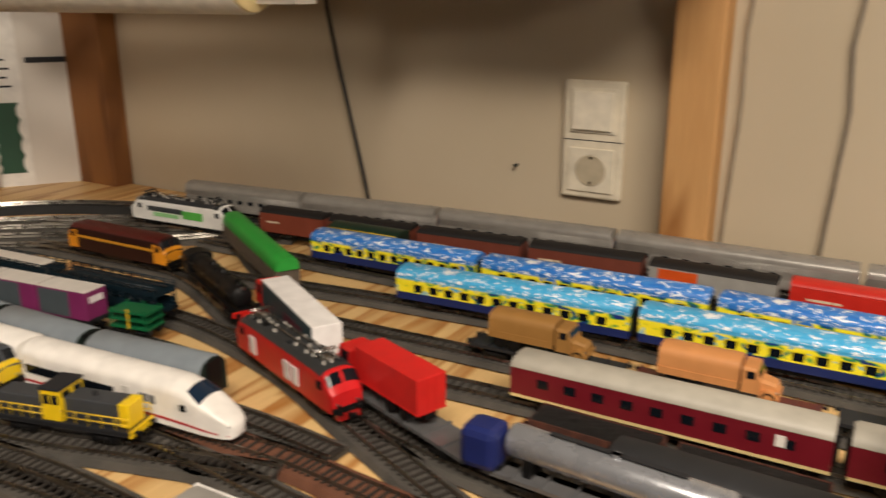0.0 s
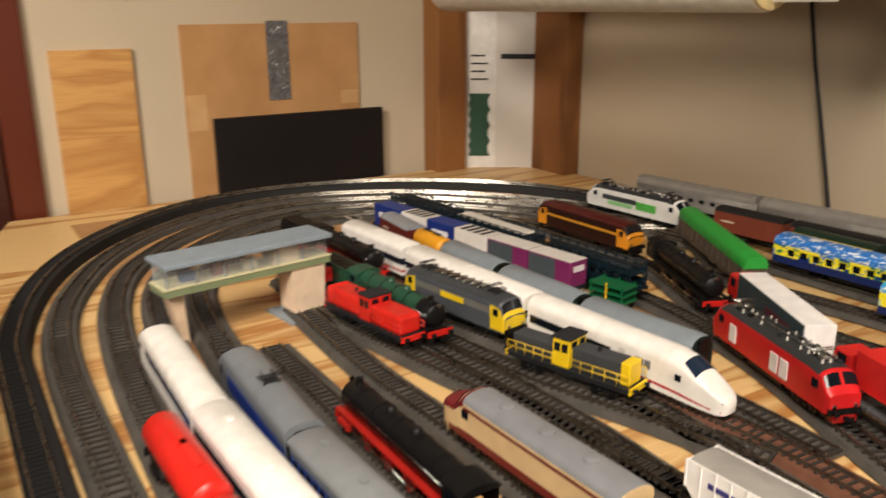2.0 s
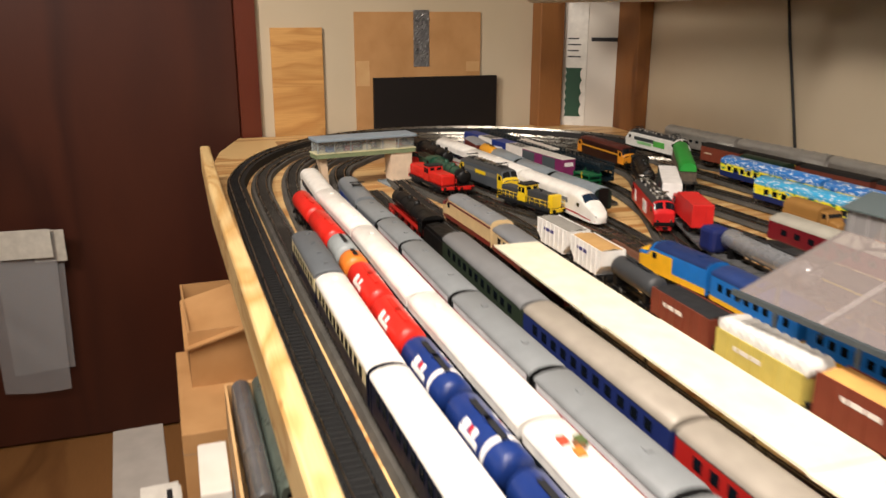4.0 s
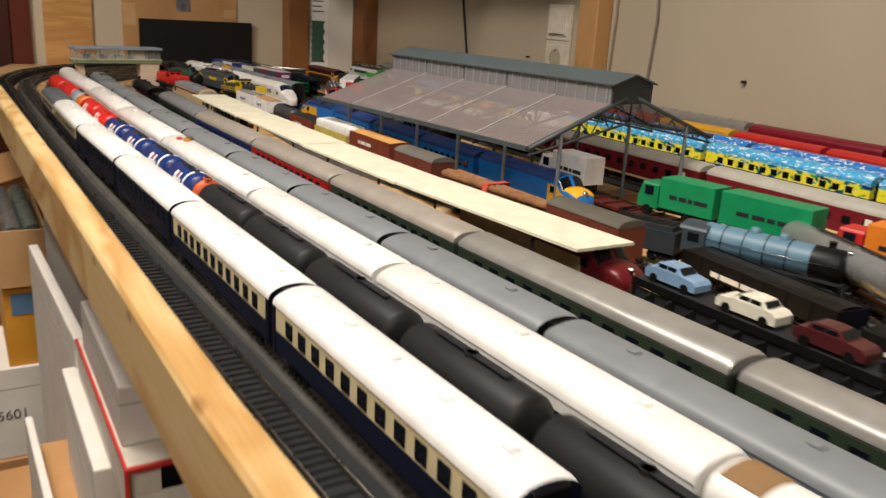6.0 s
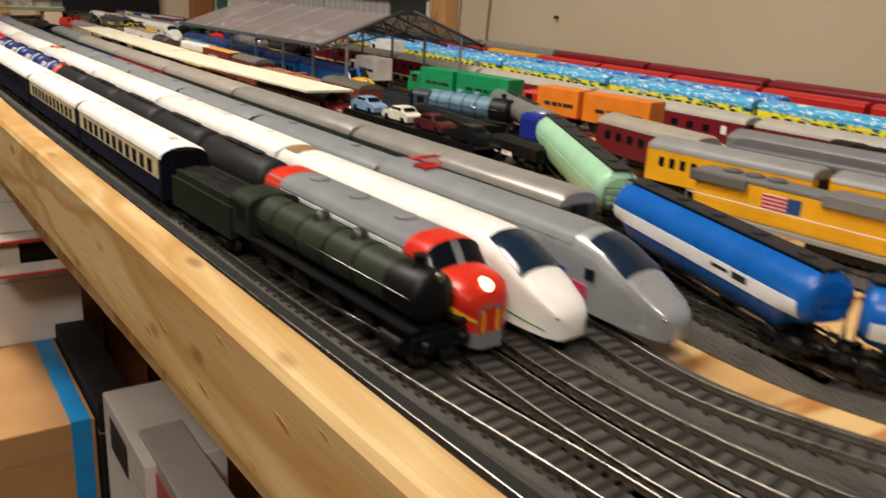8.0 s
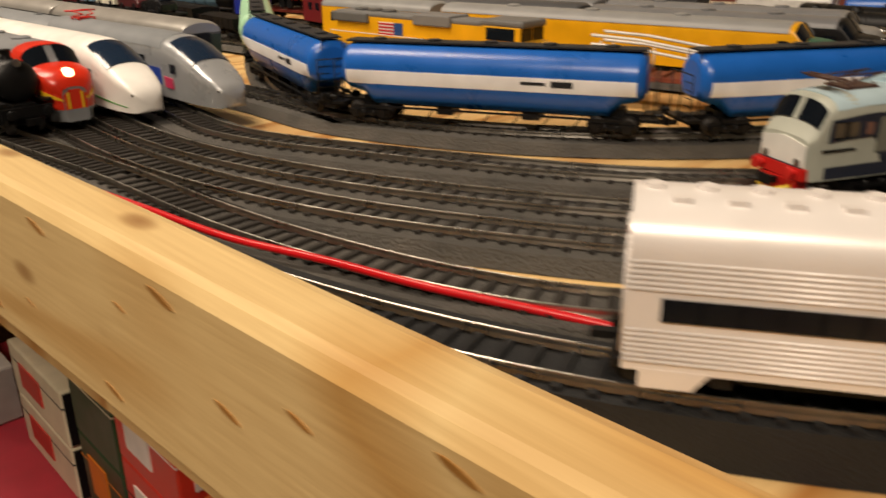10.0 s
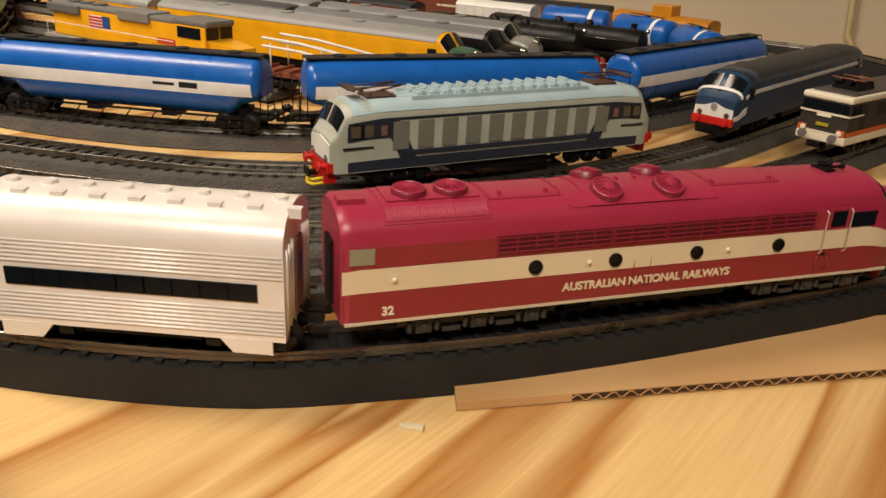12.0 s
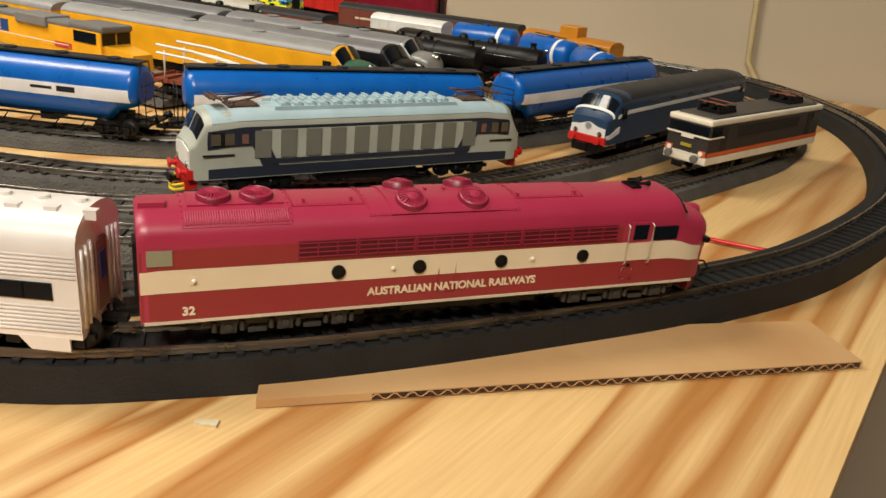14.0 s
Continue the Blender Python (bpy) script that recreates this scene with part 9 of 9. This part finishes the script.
# underside, side frames with springs and axle boxes
part("fuel_tank", rbox(bmesh.new(), -h * 0.20, h * 0.30, -w * 0.72, w * 0.72, 0.0035, 0.0085, 0.0008), paint("#2e2d2a", 0.6), root)
for bx0 in (-h * 0.58, h * 0.62):
    bm = bmesh.new()
    for s in (-1, 1):
        y = s * 0.0118
        box(bm, -0.027, 0.027, y - 0.0008, y + 0.0008, 0.0048, 0.0084)
        for ax in (-0.0185, 0.0, 0.0185):
            box(bm, ax - 0.0026, ax + 0.0026, y + s * 0.0008 - 0.0007, y + s * 0.0008 + 0.0007, 0.0022, 0.0068)
            lathe_ = lathe(bmesh.new(), [(y + s * 0.0012, 0.0016), (y + s * 0.0022, 0.0014), (y + s * 0.0023, 0.0002)], "y", 10)
            join(bm, lathe_, Matrix.Translation((ax, 0, 0.0042)))
            for dx in (-0.0045, 0.0045):
                tube(bm, (ax + dx, y + s * 0.0008, 0.0028), (ax + dx, y + s * 0.0008, 0.0062), 0.0010, 7)
        for ax in (-0.0092, 0.0092):
            box(bm, ax - 0.0030, ax + 0.0030, y + s * 0.0010 - 0.0005, y + s * 0.0010 + 0.0005, 0.0020, 0.0034)
    bg = part("bogie", bm, paint("#37342f", 0.6), root)
    bg.location.x = bx0
    for ax in (-0.0185, 0.0, 0.0185):
        ws = new("wheelset", wheelset_mesh(0.0056))
        ws.parent, ws.location = bg, (ax, 0, 0.0056)
bm = bmesh.new()
rings(bm, [[(h - 0.006, -0.0125, 0.0090), (h - 0.006, 0.0125, 0.0090), (h - 0.006, 0.0115, 0.0025), (h - 0.006, -0.0115, 0.0025)], [(h + 0.0005, -0.0080, 0.0090), (h + 0.0005, 0.0080, 0.0090), (h + 0.0015, 0.0065, 0.0020), (h + 0.0015, -0.0065, 0.0020)]], smooth=False)
part("pilot", bm, MRN2, root)
for s, x in ((1, h + 0.001), (-1, -h)):
    bm = box(bmesh.new(), min(x, x + s * 0.007), max(x, x + s * 0.007), -0.0012, 0.0012, 0.0062, 0.0080)
    wire(bm, [(x + s * 0.006, -0.0045, 0.0072), (x + s * 0.0085, -0.0045, 0.0080), (x + s * 0.0095, 0.0, 0.0095), (x + s * 0.0085, 0.0045, 0.0080), (x + s * 0.006, 0.0045, 0.0072)], 0.0005, 6)
    part("coupler", bm, M_BLACK, root)

# corrugated silver coaches
# Silver with strong light put into the colour, for the near coach.
CORR = paint("#e9e4e0", 0.30, 0.12, 0.05)


def silver_coach(A, B, label, m=None, rz=RZ0):
    r, L = line_root("silver_coach", A, B, rz, label, "coach", "silver streamliner coaches")
    m = m or CORR
    h, w = L / 2 - 0.0015, 0.0157
    s0 = Shell([(-h, w, 0.006, 0.0345, 0.0455), (h, w, 0.006, 0.0345, 0.0455)], 0.9)
    part("body", s0.body(2), m, r)
    for s in (-1, 1):
        for z0, n in ((0.0085, 7), (0.0265, 6)):
            bm = bmesh.new()
            for i in range(n):
                z = z0 + i * 0.0013
                tube(bm, (-h + 0.0004, s * (w * (0.972 if z < 0.02 else 0.992)), z), (h - 0.0004, s * (w * (0.972 if z < 0.02 else 0.992)), z), 0.00045, 5)
            part("corrugation", bm, m, r)
        for e in (-1, 1):
            bm = bmesh.new()
            rings(bm, [[(e * (h - 0.004), s * w * 0.97, 0.0065), (e * (h - 0.020), s * w * 0.97, 0.0065), (e * (h - 0.016), s * w * 0.95, 0.0015), (e * (h - 0.004), s * w * 0.95, 0.0015)], [(e * (h - 0.004), s * w * 0.90, 0.0065), (e * (h - 0.020), s * w * 0.90, 0.0065), (e * (h - 0.016), s * w * 0.90, 0.0015), (e * (h - 0.004), s * w * 0.90, 0.0015)]], smooth=False)
            part("step_skirt", bm, m, r)
    n = 9
    panes(s0, r, [-h * 0.82 + 1.64 * h * (i + 0.5) / n for i in range(n)], 0.009, 0.0190, 0.0245, None, 0.0005)
    bm = bmesh.new()
    for i in range(8):
        x = -h * 0.9 + 1.8 * h * i / 7
        tube(bm, (x, 0, 0.0445), (x, 0, 0.0465), 0.0022, 10)
        box(bm, x + 0.004, x + 0.008, -0.008, -0.005, 0.0425, 0.0455)
    part("roof_vents", bm, m, r)
    for s in (-1, 1):
        bm = bmesh.new()
        for i in range(9):
            y = -0.0125 + i * 0.003125
            if abs(y) > 0.004:
                tube(bm, (s * (h + 0.0002), y, 0.009), (s * (h + 0.0002), y, 0.0365 - abs(y) * 0.15), 0.00055, 5)
        part("end_ribs", bm, m, r)
        part("end_door", box(bmesh.new(), s * h - 0.0006, s * h + 0.0008, -0.0038, 0.0038, 0.011, 0.034), paint("#8a6a60", 0.5), r)
        part("end_window", box(bmesh.new(), s * h - 0.0006, s * h + 0.0011, -0.0020, 0.0020, 0.021, 0.030), paint("#26437c", 0.3), r)
    part("underframe", box(bmesh.new(), -h * 0.4, h * 0.4, -w * 0.7, w * 0.7, 0.0025, 0.0062), M_BLACK, r)
    bogies(r, (-h * 0.72, h * 0.72), 0.030)
    for s in (-1, 1):
        part("coupler", box(bmesh.new(), min(s * h, s * (h + 0.008)), max(s * h, s * (h + 0.008)), -0.0015, 0.0015, 0.0062, 0.0082), M_BLACK, r)
    return r


silver_coach(*HCOACH, "short silver corrugated coach in a brightly lit colour, coupled to the maroon diesel")
# Same coaches as the near one, in a darker, shaded copy of the silver.
for (a, b) in BACKCARS:
    silver_coach(a, b, "silver corrugated coach in a shaded colour on the outer rear track", paint("#9b9892", 0.34, 0.35))
REDC = paint("#7c1426", 0.4)
for (a, b) in BACKRED:
    coach(a, b, "dark red coach on the outer rear track", REDC, [(0.009, 0.036, REDC)], None, rz=RZ0, group="dark red coaches")

# ---- signal box bridge ----
sb = empty("signal_box", 1.310, 2.494, 0, 98, "bridge signal box with pale roof, glazed cabin and stone pier", "building")
part("roof", rbox(bmesh.new(), -0.094, 0.096, -0.025, 0.025, 0.0885, 0.0935, 0.001), paint("#8a98a4", 0.5), sb)
part("floor_beam", box(bmesh.new(), -0.094, 0.096, -0.018, 0.018, 0.059, 0.0665), paint("#7d8a68", 0.5), sb)
part("floor_trim", box(bmesh.new(), -0.095, 0.097, -0.0188, 0.0188, 0.0665, 0.0680), paint("#d4d0a8", 0.4), sb)
GL = clear("cabin_glazing", "#c9d2d4", 0.14)
for s in (-1, 1):
    for i in range(6):
        x = -0.090 + i * 0.0305
        part("cabin_pane", box(bmesh.new(), x + 0.001, x + 0.0290, s * 0.0165 - 0.0005, s * 0.0165 + 0.0005, 0.069, 0.088), GL, sb)
        part("mullion", box(bmesh.new(), x - 0.0008, x + 0.0008, s * 0.0165 - 0.0009, s * 0.0165 + 0.0009, 0.068, 0.0885), paint("#8f969a", 0.5), sb)
for x in (-0.091, 0.093):
    part("cabin_pane", box(bmesh.new(), x - 0.0005, x + 0.0005, -0.016, 0.016, 0.069, 0.088), GL, sb)
part("back_wall", box(bmesh.new(), 0.03, 0.06, -0.012, 0.012, 0.068, 0.0885), paint("#d8ccb4", 0.6), sb)
for i, m in enumerate((paint("#3a5a9a"), paint("#8a3a30"), paint("#e4dcc8"))):
    part("desk", box(bmesh.new(), -0.07 + i * 0.034, -0.055 + i * 0.034, -0.006, 0.004, 0.068, 0.077), m, sb)
pier = part("pier", rings(bmesh.new(), [[(0.050, -0.016, 0.008), (0.088, -0.016, 0.008), (0.088, 0.016, 0.008), (0.050, 0.016, 0.008)], [(0.048, -0.016, 0.059), (0.090, -0.016, 0.059), (0.090, 0.016, 0.059), (0.048, 0.016, 0.059)]], smooth=False), paint("#e3ccb2", 0.7), sb)
part("pier_foot", box(box(bmesh.new(), 0.051, 0.087, -0.0152, 0.0152, 0.003, 0.0082), 0.038, 0.100, -0.030, 0.030, 0.0, 0.003), paint("#8c98a0", 0.7), sb)
part("leg", rings(bmesh.new(), [[(-0.074, -0.007, 0.0), (-0.068, -0.007, 0.0), (-0.068, 0.007, 0.0), (-0.074, 0.007, 0.0)], [(-0.088, -0.009, 0.059), (-0.072, -0.009, 0.059), (-0.072, 0.009, 0.059), (-0.088, 0.009, 0.059)]], smooth=False), paint("#d9bfa2", 0.7), sb)

# ---- loose things on the table ----
RW = paint("#c8161e", 0.3)
pts = [(3.462, 2.333, 0.016), (3.483, 2.337, 0.0145), (3.53, 2.345, 0.0135), (3.578, 2.352, 0.0130), (3.62, 2.366, 0.012), (3.658, 2.378, 0.0105), (3.70, 2.397, 0.008), (3.735, 2.413, 0.005), (3.765, 2.423, 0.0035), (3.79, 2.432, 0.0030)]
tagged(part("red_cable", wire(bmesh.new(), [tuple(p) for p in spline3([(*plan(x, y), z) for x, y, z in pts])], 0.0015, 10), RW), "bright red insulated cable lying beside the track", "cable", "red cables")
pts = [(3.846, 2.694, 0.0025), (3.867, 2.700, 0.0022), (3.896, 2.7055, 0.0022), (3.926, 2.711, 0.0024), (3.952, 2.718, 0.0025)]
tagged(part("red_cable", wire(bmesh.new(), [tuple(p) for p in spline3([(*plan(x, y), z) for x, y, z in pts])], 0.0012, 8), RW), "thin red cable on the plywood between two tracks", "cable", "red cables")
poly = [(3.8775, 2.4505), (3.884, 2.443), (4.036, 2.623), (4.010, 2.648), (3.945, 2.575)]
strip = tagged(part("cardboard_strip", rings(bmesh.new(), [[(x, y, z) for x, y in poly] for z in (0.0004, 0.0034)], smooth=False), M_CARD2), "corrugated cardboard strip wedged under the outer track", "cardboard")
ex, ey_ = (4.036 - 3.884), (2.623 - 2.443)
el = math.hypot(ex, ey_)
edge = lambda u, off, z: (3.884 + ex * u + ey_ / el * off, 2.443 + ey_ * u - ex / el * off, z)
pl = [edge(0.16 + 0.83 * i / 160, 0.0003, 0.0019 + 0.0011 * math.sin(i * 1.25)) for i in range(161)]
part("corrugated_core", wire(bmesh.new(), pl, 0.00026, 4), M_CARD, strip)
part("dark_edge", rings(bmesh.new(), [[edge(0.16, 0.0002, z), edge(0.995, 0.0002, z), edge(0.995, -0.0008, z), edge(0.16, -0.0008, z)] for z in (0.0008, 0.0030)], smooth=False), paint("#3c2a1c", 0.9), strip)
bm = bmesh.new()
for i in range(4):
    rbox(bm, -0.0035 + i * 0.0018, -0.0015 + i * 0.0018, -0.001 - 0.0004 * (i % 2), 0.0008 + 0.0003 * i, 0.0, 0.0012, 0.0002)
cr = tagged(part("plaster_crumb", bm, paint("#d9cfae", 0.8)), "small pale plaster crumb on the plywood", "crumb")
cr.matrix_world = pose(3.879, 2.427, 0, 0, 0, 30)
# brown card under the track at the west end
tagged(part("cardboard_sheet", box(bmesh.new(), 0.74, 1.10, 2.40, 3.10, 0.0, 0.0002), M_CARD), "thin brown card under the curved tracks", "cardboard")

# ---- boxes under the table front ----


def carton(cx, cy, z0, z1, lx, ly, turn, label, mat, open_=False, trim=None, plate=None, name="cardboard_box", end=None):
    r = empty(name, cx, cy, z0, turn, label, "box", "boxes under the table")
    H = z1 - z0
    if open_:
        t = 0.003
        part("base", box(bmesh.new(), -lx / 2, lx / 2, -ly / 2, ly / 2, 0, t), mat, r)
        for s in (-1, 1):
            part("side_wall", box(bmesh.new(), -lx / 2, lx / 2, s * (ly / 2 - t / 2) - t / 2, s * (ly / 2 - t / 2) + t / 2, t, H), mat, r)
            part("end_wall", box(bmesh.new(), s * (lx / 2 - t / 2) - t / 2, s * (lx / 2 - t / 2) + t / 2, -ly / 2 + t, ly / 2 - t, t, H), mat, r)
    else:
        part("carton_body", rbox(bmesh.new(), -lx / 2, lx / 2, -ly / 2, ly / 2, 0, H, 0.0015), mat, r)
        part("lid_seam", box(bmesh.new(), -lx / 2 - 0.0003, lx / 2 + 0.0003, -ly / 2 - 0.0003, ly / 2 + 0.0003, H - min(0.03, H * 0.3), H - min(0.03, H * 0.3) + 0.0007), paint("#8a847c", 0.7) if trim is None else trim, r)
    if plate:
        zt = H - min(0.012, H * 0.25)
        zb = max(H * 0.3, zt - 0.03)
        part("printed_label", box(bmesh.new(), -lx * 0.3, lx * 0.1, -ly / 2 - 0.001, -ly / 2 + 0.001, zb, zt), plate, r)
        part("printed_label", box(bmesh.new(), lx / 2 - 0.001, lx / 2 + 0.001, -ly * 0.3, ly * 0.3, zb, zt), plate, r)
    if end:
        part("end_panel", box(bmesh.new(), lx / 2 - 0.001, lx / 2 + 0.0012, -ly * 0.46, ly * 0.46, H * 0.05, H * 0.95), end, r)
    return r


BW, BG = rough_mat("white_carton", "#e2ddd5", "#d6d0c6", 20, 0.6, 0.08), rough_mat("grey_carton", "#b9b2ab", "#aaa39c", 20, 0.6, 0.1)
FZ = FLOORZ
GOLD, WPL, RPL = rough_mat("orange_carton", "#d89a2c", "#c88a20", 20, 0.6, 0.1), paint("#e8e4dc"), paint("#c03a30")
BLUEG = paint("#5f86a8")
BOXES = [
    (1.61, 2.208, FZ, -0.217, 0.28, 0.124, 1, "large brown cardboard box on the floor", M_CARD), (1.50, 2.222, -0.217, -0.13, 0.22, 0.12, 2, "brown cardboard box with an open flap", M_CARD, True),
    (1.37, 2.062, FZ, -0.535, 0.32, 0.085, 3, "plain grey cardboard carton under the table", BG), (1.37, 2.062, -0.535, -0.475, 0.33, 0.092, 3, "grey lidded carton with printed label", BG),
    (1.70, 2.112, FZ, -0.392, 0.24, 0.058, 2, "brown carton under a sheaf of printed sheets", M_CARD2),
    (2.04, 2.2075, FZ, -0.4205, 0.18, 0.072, 0, "brown carton standing on the floor", M_CARD), (2.04, 2.2075, -0.42, -0.286, 0.17, 0.073, 0, "white carton with stamped digits", BW),
    (2.00, 2.226, -0.286, -0.170, 0.24, 0.044, 0, "bright orange carton with a blue label", GOLD, False, None, BLUEG), (2.005, 2.2325, -0.170, -0.093, 0.25, 0.060, 0, "open brown box holding silver model wagons", M_CARD2, True),
    (1.895, 2.184, FZ, -0.185, 0.11, 0.033, 0, "plain white upright carton under the table", BW), (1.985, 2.1505, FZ, -0.245, 0.11, 0.034, 0, "plain white upright carton under the table", BW),
    (1.93, 2.085, FZ, -0.42, 0.30, 0.09, 2, "tall brown cardboard box on the floor", M_CARD2, False, None, WPL), (2.17, 2.09, FZ, -0.42, 0.16, 0.09, 3, "white carton with small labels", BW, False, None, RPL),
    (2.395, 2.188, FZ, -0.36, 0.27, 0.068, 1, "old brown parcel with packing tape", M_CARD, False, paint("#b7a070", 0.25)),
    (2.343, 2.2475, FZ, -0.10, 0.335, 0.011, 2, "thin white board standing under the table", BW),
    (2.34, 2.279, FZ, -0.045, 0.32, 0.036, 2, "long flat grey carton with brown edges", BG, False, M_CARD),
    (2.56, 2.2085, FZ, -0.195, 0.20, 0.007, 1, "thin white board standing under the table", BW), (2.6025, 2.2865, -0.232, -0.1295, 0.195, 0.101, 0, "large white carton with a line of fine print", BW),
    (2.645, 2.277, -0.0935, -0.048, 0.186, 0.052, 0, "white lidded carton stacked on another box", BW),
    (2.675, 2.260, FZ, -0.2325, 0.45, 0.09, 0, "brown cardboard box with a bright blue strip", M_CARD), (2.79, 2.3235, FZ, -0.215, 0.24, 0.034, 0, "dark carton behind the brown box", paint("#1c1a19", 0.7)),
    (2.985, 2.343, FZ, -0.20, 0.14, 0.066, 0, "white carton with a printed picture", BW, False, None, M_DARK), (3.09, 2.255, FZ, -0.27, 0.16, 0.06, 0, "dark carton lying under the table", paint("#3a3634", 0.7)),
    (3.35, 2.362, FZ, -0.245, 0.56, 0.12, 0, "dark red crate with a white edge", paint("#a82f3c", 0.5), False, WPL), (3.25, 2.272, FZ, -0.30, 0.30, 0.05, 0, "white carton before the red crate", BW),
    (3.112, 2.337, -0.2445, -0.196, 0.22, 0.036, 0, "grey model carton with a red printed sign", BG, False, M_DARK, RPL, "cardboard_box", paint("#8f8883")),
    (3.309, 2.367, -0.2445, -0.2015, 0.104, 0.040, 0, "cream model carton with red lettering", paint("#d8cdb0"), False, M_DARK, RPL, "cardboard_box", M_BLACK), (3.309, 2.367, -0.2013, -0.158, 0.104, 0.040, 0, "cream model carton with red lettering", paint("#d8cdb0"), False, M_DARK, RPL, "cardboard_box", M_BLACK),
    (3.406, 2.372, -0.2445, -0.182, 0.070, 0.042, 0, "dark green carton with an orange label", paint("#24452c"), False, paint("#d87a28"), paint("#d87a28")), (3.406, 2.372, -0.1815, -0.125, 0.070, 0.042, 0, "dark green model carton with a pale edge", paint("#24452c"), False, paint("#c9bfa4")),
    (3.484, 2.372, -0.2445, -0.164, 0.078, 0.042, 0, "bright red model carton with white edges", paint("#cf3a2a"), False, M_DARK, WPL), (3.484, 2.372, -0.1635, -0.12, 0.078, 0.042, 0, "bright red model carton with white edges", paint("#cf3a2a"), False, WPL, WPL), (3.60, 2.37, FZ, -0.15, 0.14, 0.10, 0, "orange and green model carton", paint("#c8622a"), False, paint("#24452c")),
]
for args in BOXES:
    bx = carton(*args)
    if "stamped digits" in args[7]:
        letters("5601", 0.020, paint("#57534e"), bx, Matrix.Translation((args[4] / 2 + 0.0006, -0.005, args[3] - args[2] - 0.075)) @ pose(0, 0, 0, 90, 0, 90), 0.0002)
    if "blue strip" in args[7]:
        part("blue_strip", box(bmesh.new(), -0.224, 0.2256, 0.024, 0.041, args[3] - args[2] - 0.12, args[3] - args[2] + 0.0008), paint("#1f8fd6", 0.4), bx, "bright blue printed strip")
# red-edged box lying on its side, open at one end
rb = empty("open_model_box", 2.649, 2.282, -0.129, 0, "white model box with red printed edges, open end", "box", "boxes under the table")
RBW, RBR = paint("#ded6c6", 0.6), paint("#c8322a", 0.5)
for z0, z1 in ((0.0, 0.0015), (0.0335, 0.0350)):
    part("wall", box(bmesh.new(), -0.121, 0.121, -0.034, 0.034, z0, z1), RBW, rb)
for y in (-0.033, 0.033):
    part("wall", box(bmesh.new(), -0.121, 0.121, y - 0.001, y + 0.001, 0.0015, 0.0335), RBW, rb)
part("wall", box(bmesh.new(), -0.121, -0.119, -0.032, 0.032, 0.0015, 0.0335), RBW, rb)
for z in (0.0006, 0.0345):
    part("red_edge", box(bmesh.new(), 0.1180, 0.1222, -0.0346, 0.0346, z - 0.0013, z + 0.0013), RBR, rb)
for y in (-0.0335, 0.0335):
    part("red_edge", box(bmesh.new(), 0.1180, 0.1222, y - 0.0013, y + 0.0013, 0.0020, 0.0331), RBR, rb)
part("red_edge", box(bmesh.new(), -0.122, 0.1178, -0.0347, -0.0325, 0.0335, 0.0359), RBR, rb)
part("end_flap", box(bmesh.new(), 0.112, 0.1135, -0.0315, -0.010, 0.003, 0.030), RBW, rb)
part("end_flap", rings(bmesh.new(), [[(x, -0.031, z), (x, 0.031, z), (x, 0.031, z + 0.001), (x, -0.031, z + 0.001)] for x, z in ((0.112, 0.0085), (0.1216, 0.0020))], smooth=False), RBW, rb)
# Black block stands in for the shade inside the open box.
part("inner_shade_block", box(bmesh.new(), -0.11, 0.106, -0.0315, 0.0315, 0.003, 0.032), M_BLACK, rb)
tagged(part("box_flap", rings(bmesh.new(), [[(1.62, 2.16, -0.157), (1.47, 2.157, -0.134), (1.47, 2.157, -0.131), (1.62, 2.16, -0.154)], [(1.62, 2.273, -0.126), (1.47, 2.266, -0.105), (1.47, 2.266, -0.102), (1.62, 2.273, -0.123)]], smooth=False), M_CARD), "raised brown flap of a cardboard box", "flap")
for i, (x, y, m) in enumerate(((2.006, 2.2215, paint("#c3c5c8", 0.22, 0.85)), (2.000, 2.2445, paint("#7d8a80", 0.28, 0.6)))):
    bm = bmesh.new()
    rings(bm, [[(xx, -k * 0.0108 * math.cos(math.pi * q / 12), -0.020 if q in (0, 12) else k * 0.0135 * math.sin(math.pi * q / 12) ** 0.7) for q in range(13)] for xx, k in ((-0.11, 0.9), (-0.106, 1), (0.096, 1), (0.104, 0.96), (0.109, 0.82))])
    o = tagged(part("loose_wagon", bm, m), "silver wagon shell stored in an open box", "wagon", "stored wagons")
    o.matrix_world = pose(x, y, -0.0985, 0, 2, 1)
    part("end_hole", lathe(bmesh.new(), [(0.1085, 0.0002), (0.1085, 0.004), (0.1096, 0.004), (0.1096, 0.0002)], "x", 12), M_BLACK, o)
    for k in (-0.05, 0.03):
        part("roof_band", rings(bmesh.new(), [[(xx, -0.0112 * math.cos(math.pi * q / 12), 0.0139 * math.sin(math.pi * q / 12) ** 0.7) for q in range(13)] for xx in (k, k + 0.004)], cap=False), m, o)
sheets = empty("paper_sheaf", 1.70, 2.112, -0.392, 3, "sheaf of white printed sheets on a brown carton", "paper")
for i in range(5):
    part("sheet", box(bmesh.new(), -0.118 + 0.004 * (i % 3), 0.108 + 0.005 * (i % 2), -0.029 + 0.003 * (i % 2), 0.023 + 0.003 * (i % 3), 0.0002 + i * 0.0022, 0.0018 + i * 0.0022), WPL, sheets)
for i, (x, y, lx, ly, m) in enumerate(((-0.08, 0.012, 0.03, 0.008, M_DARK), (-0.012, -0.012, 0.016, 0.016, RPL), (0.022, -0.010, 0.022, 0.020, paint("#7a3a5a")), (0.068, 0.004, 0.012, 0.026, M_DARK), (-0.03, -0.024, 0.02, 0.004, M_DARK))):
    part("printed_bar", box(bmesh.new(), x - lx / 2, x + lx / 2, y - ly / 2, y + ly / 2, 0.0104, 0.0110), m, sheets)
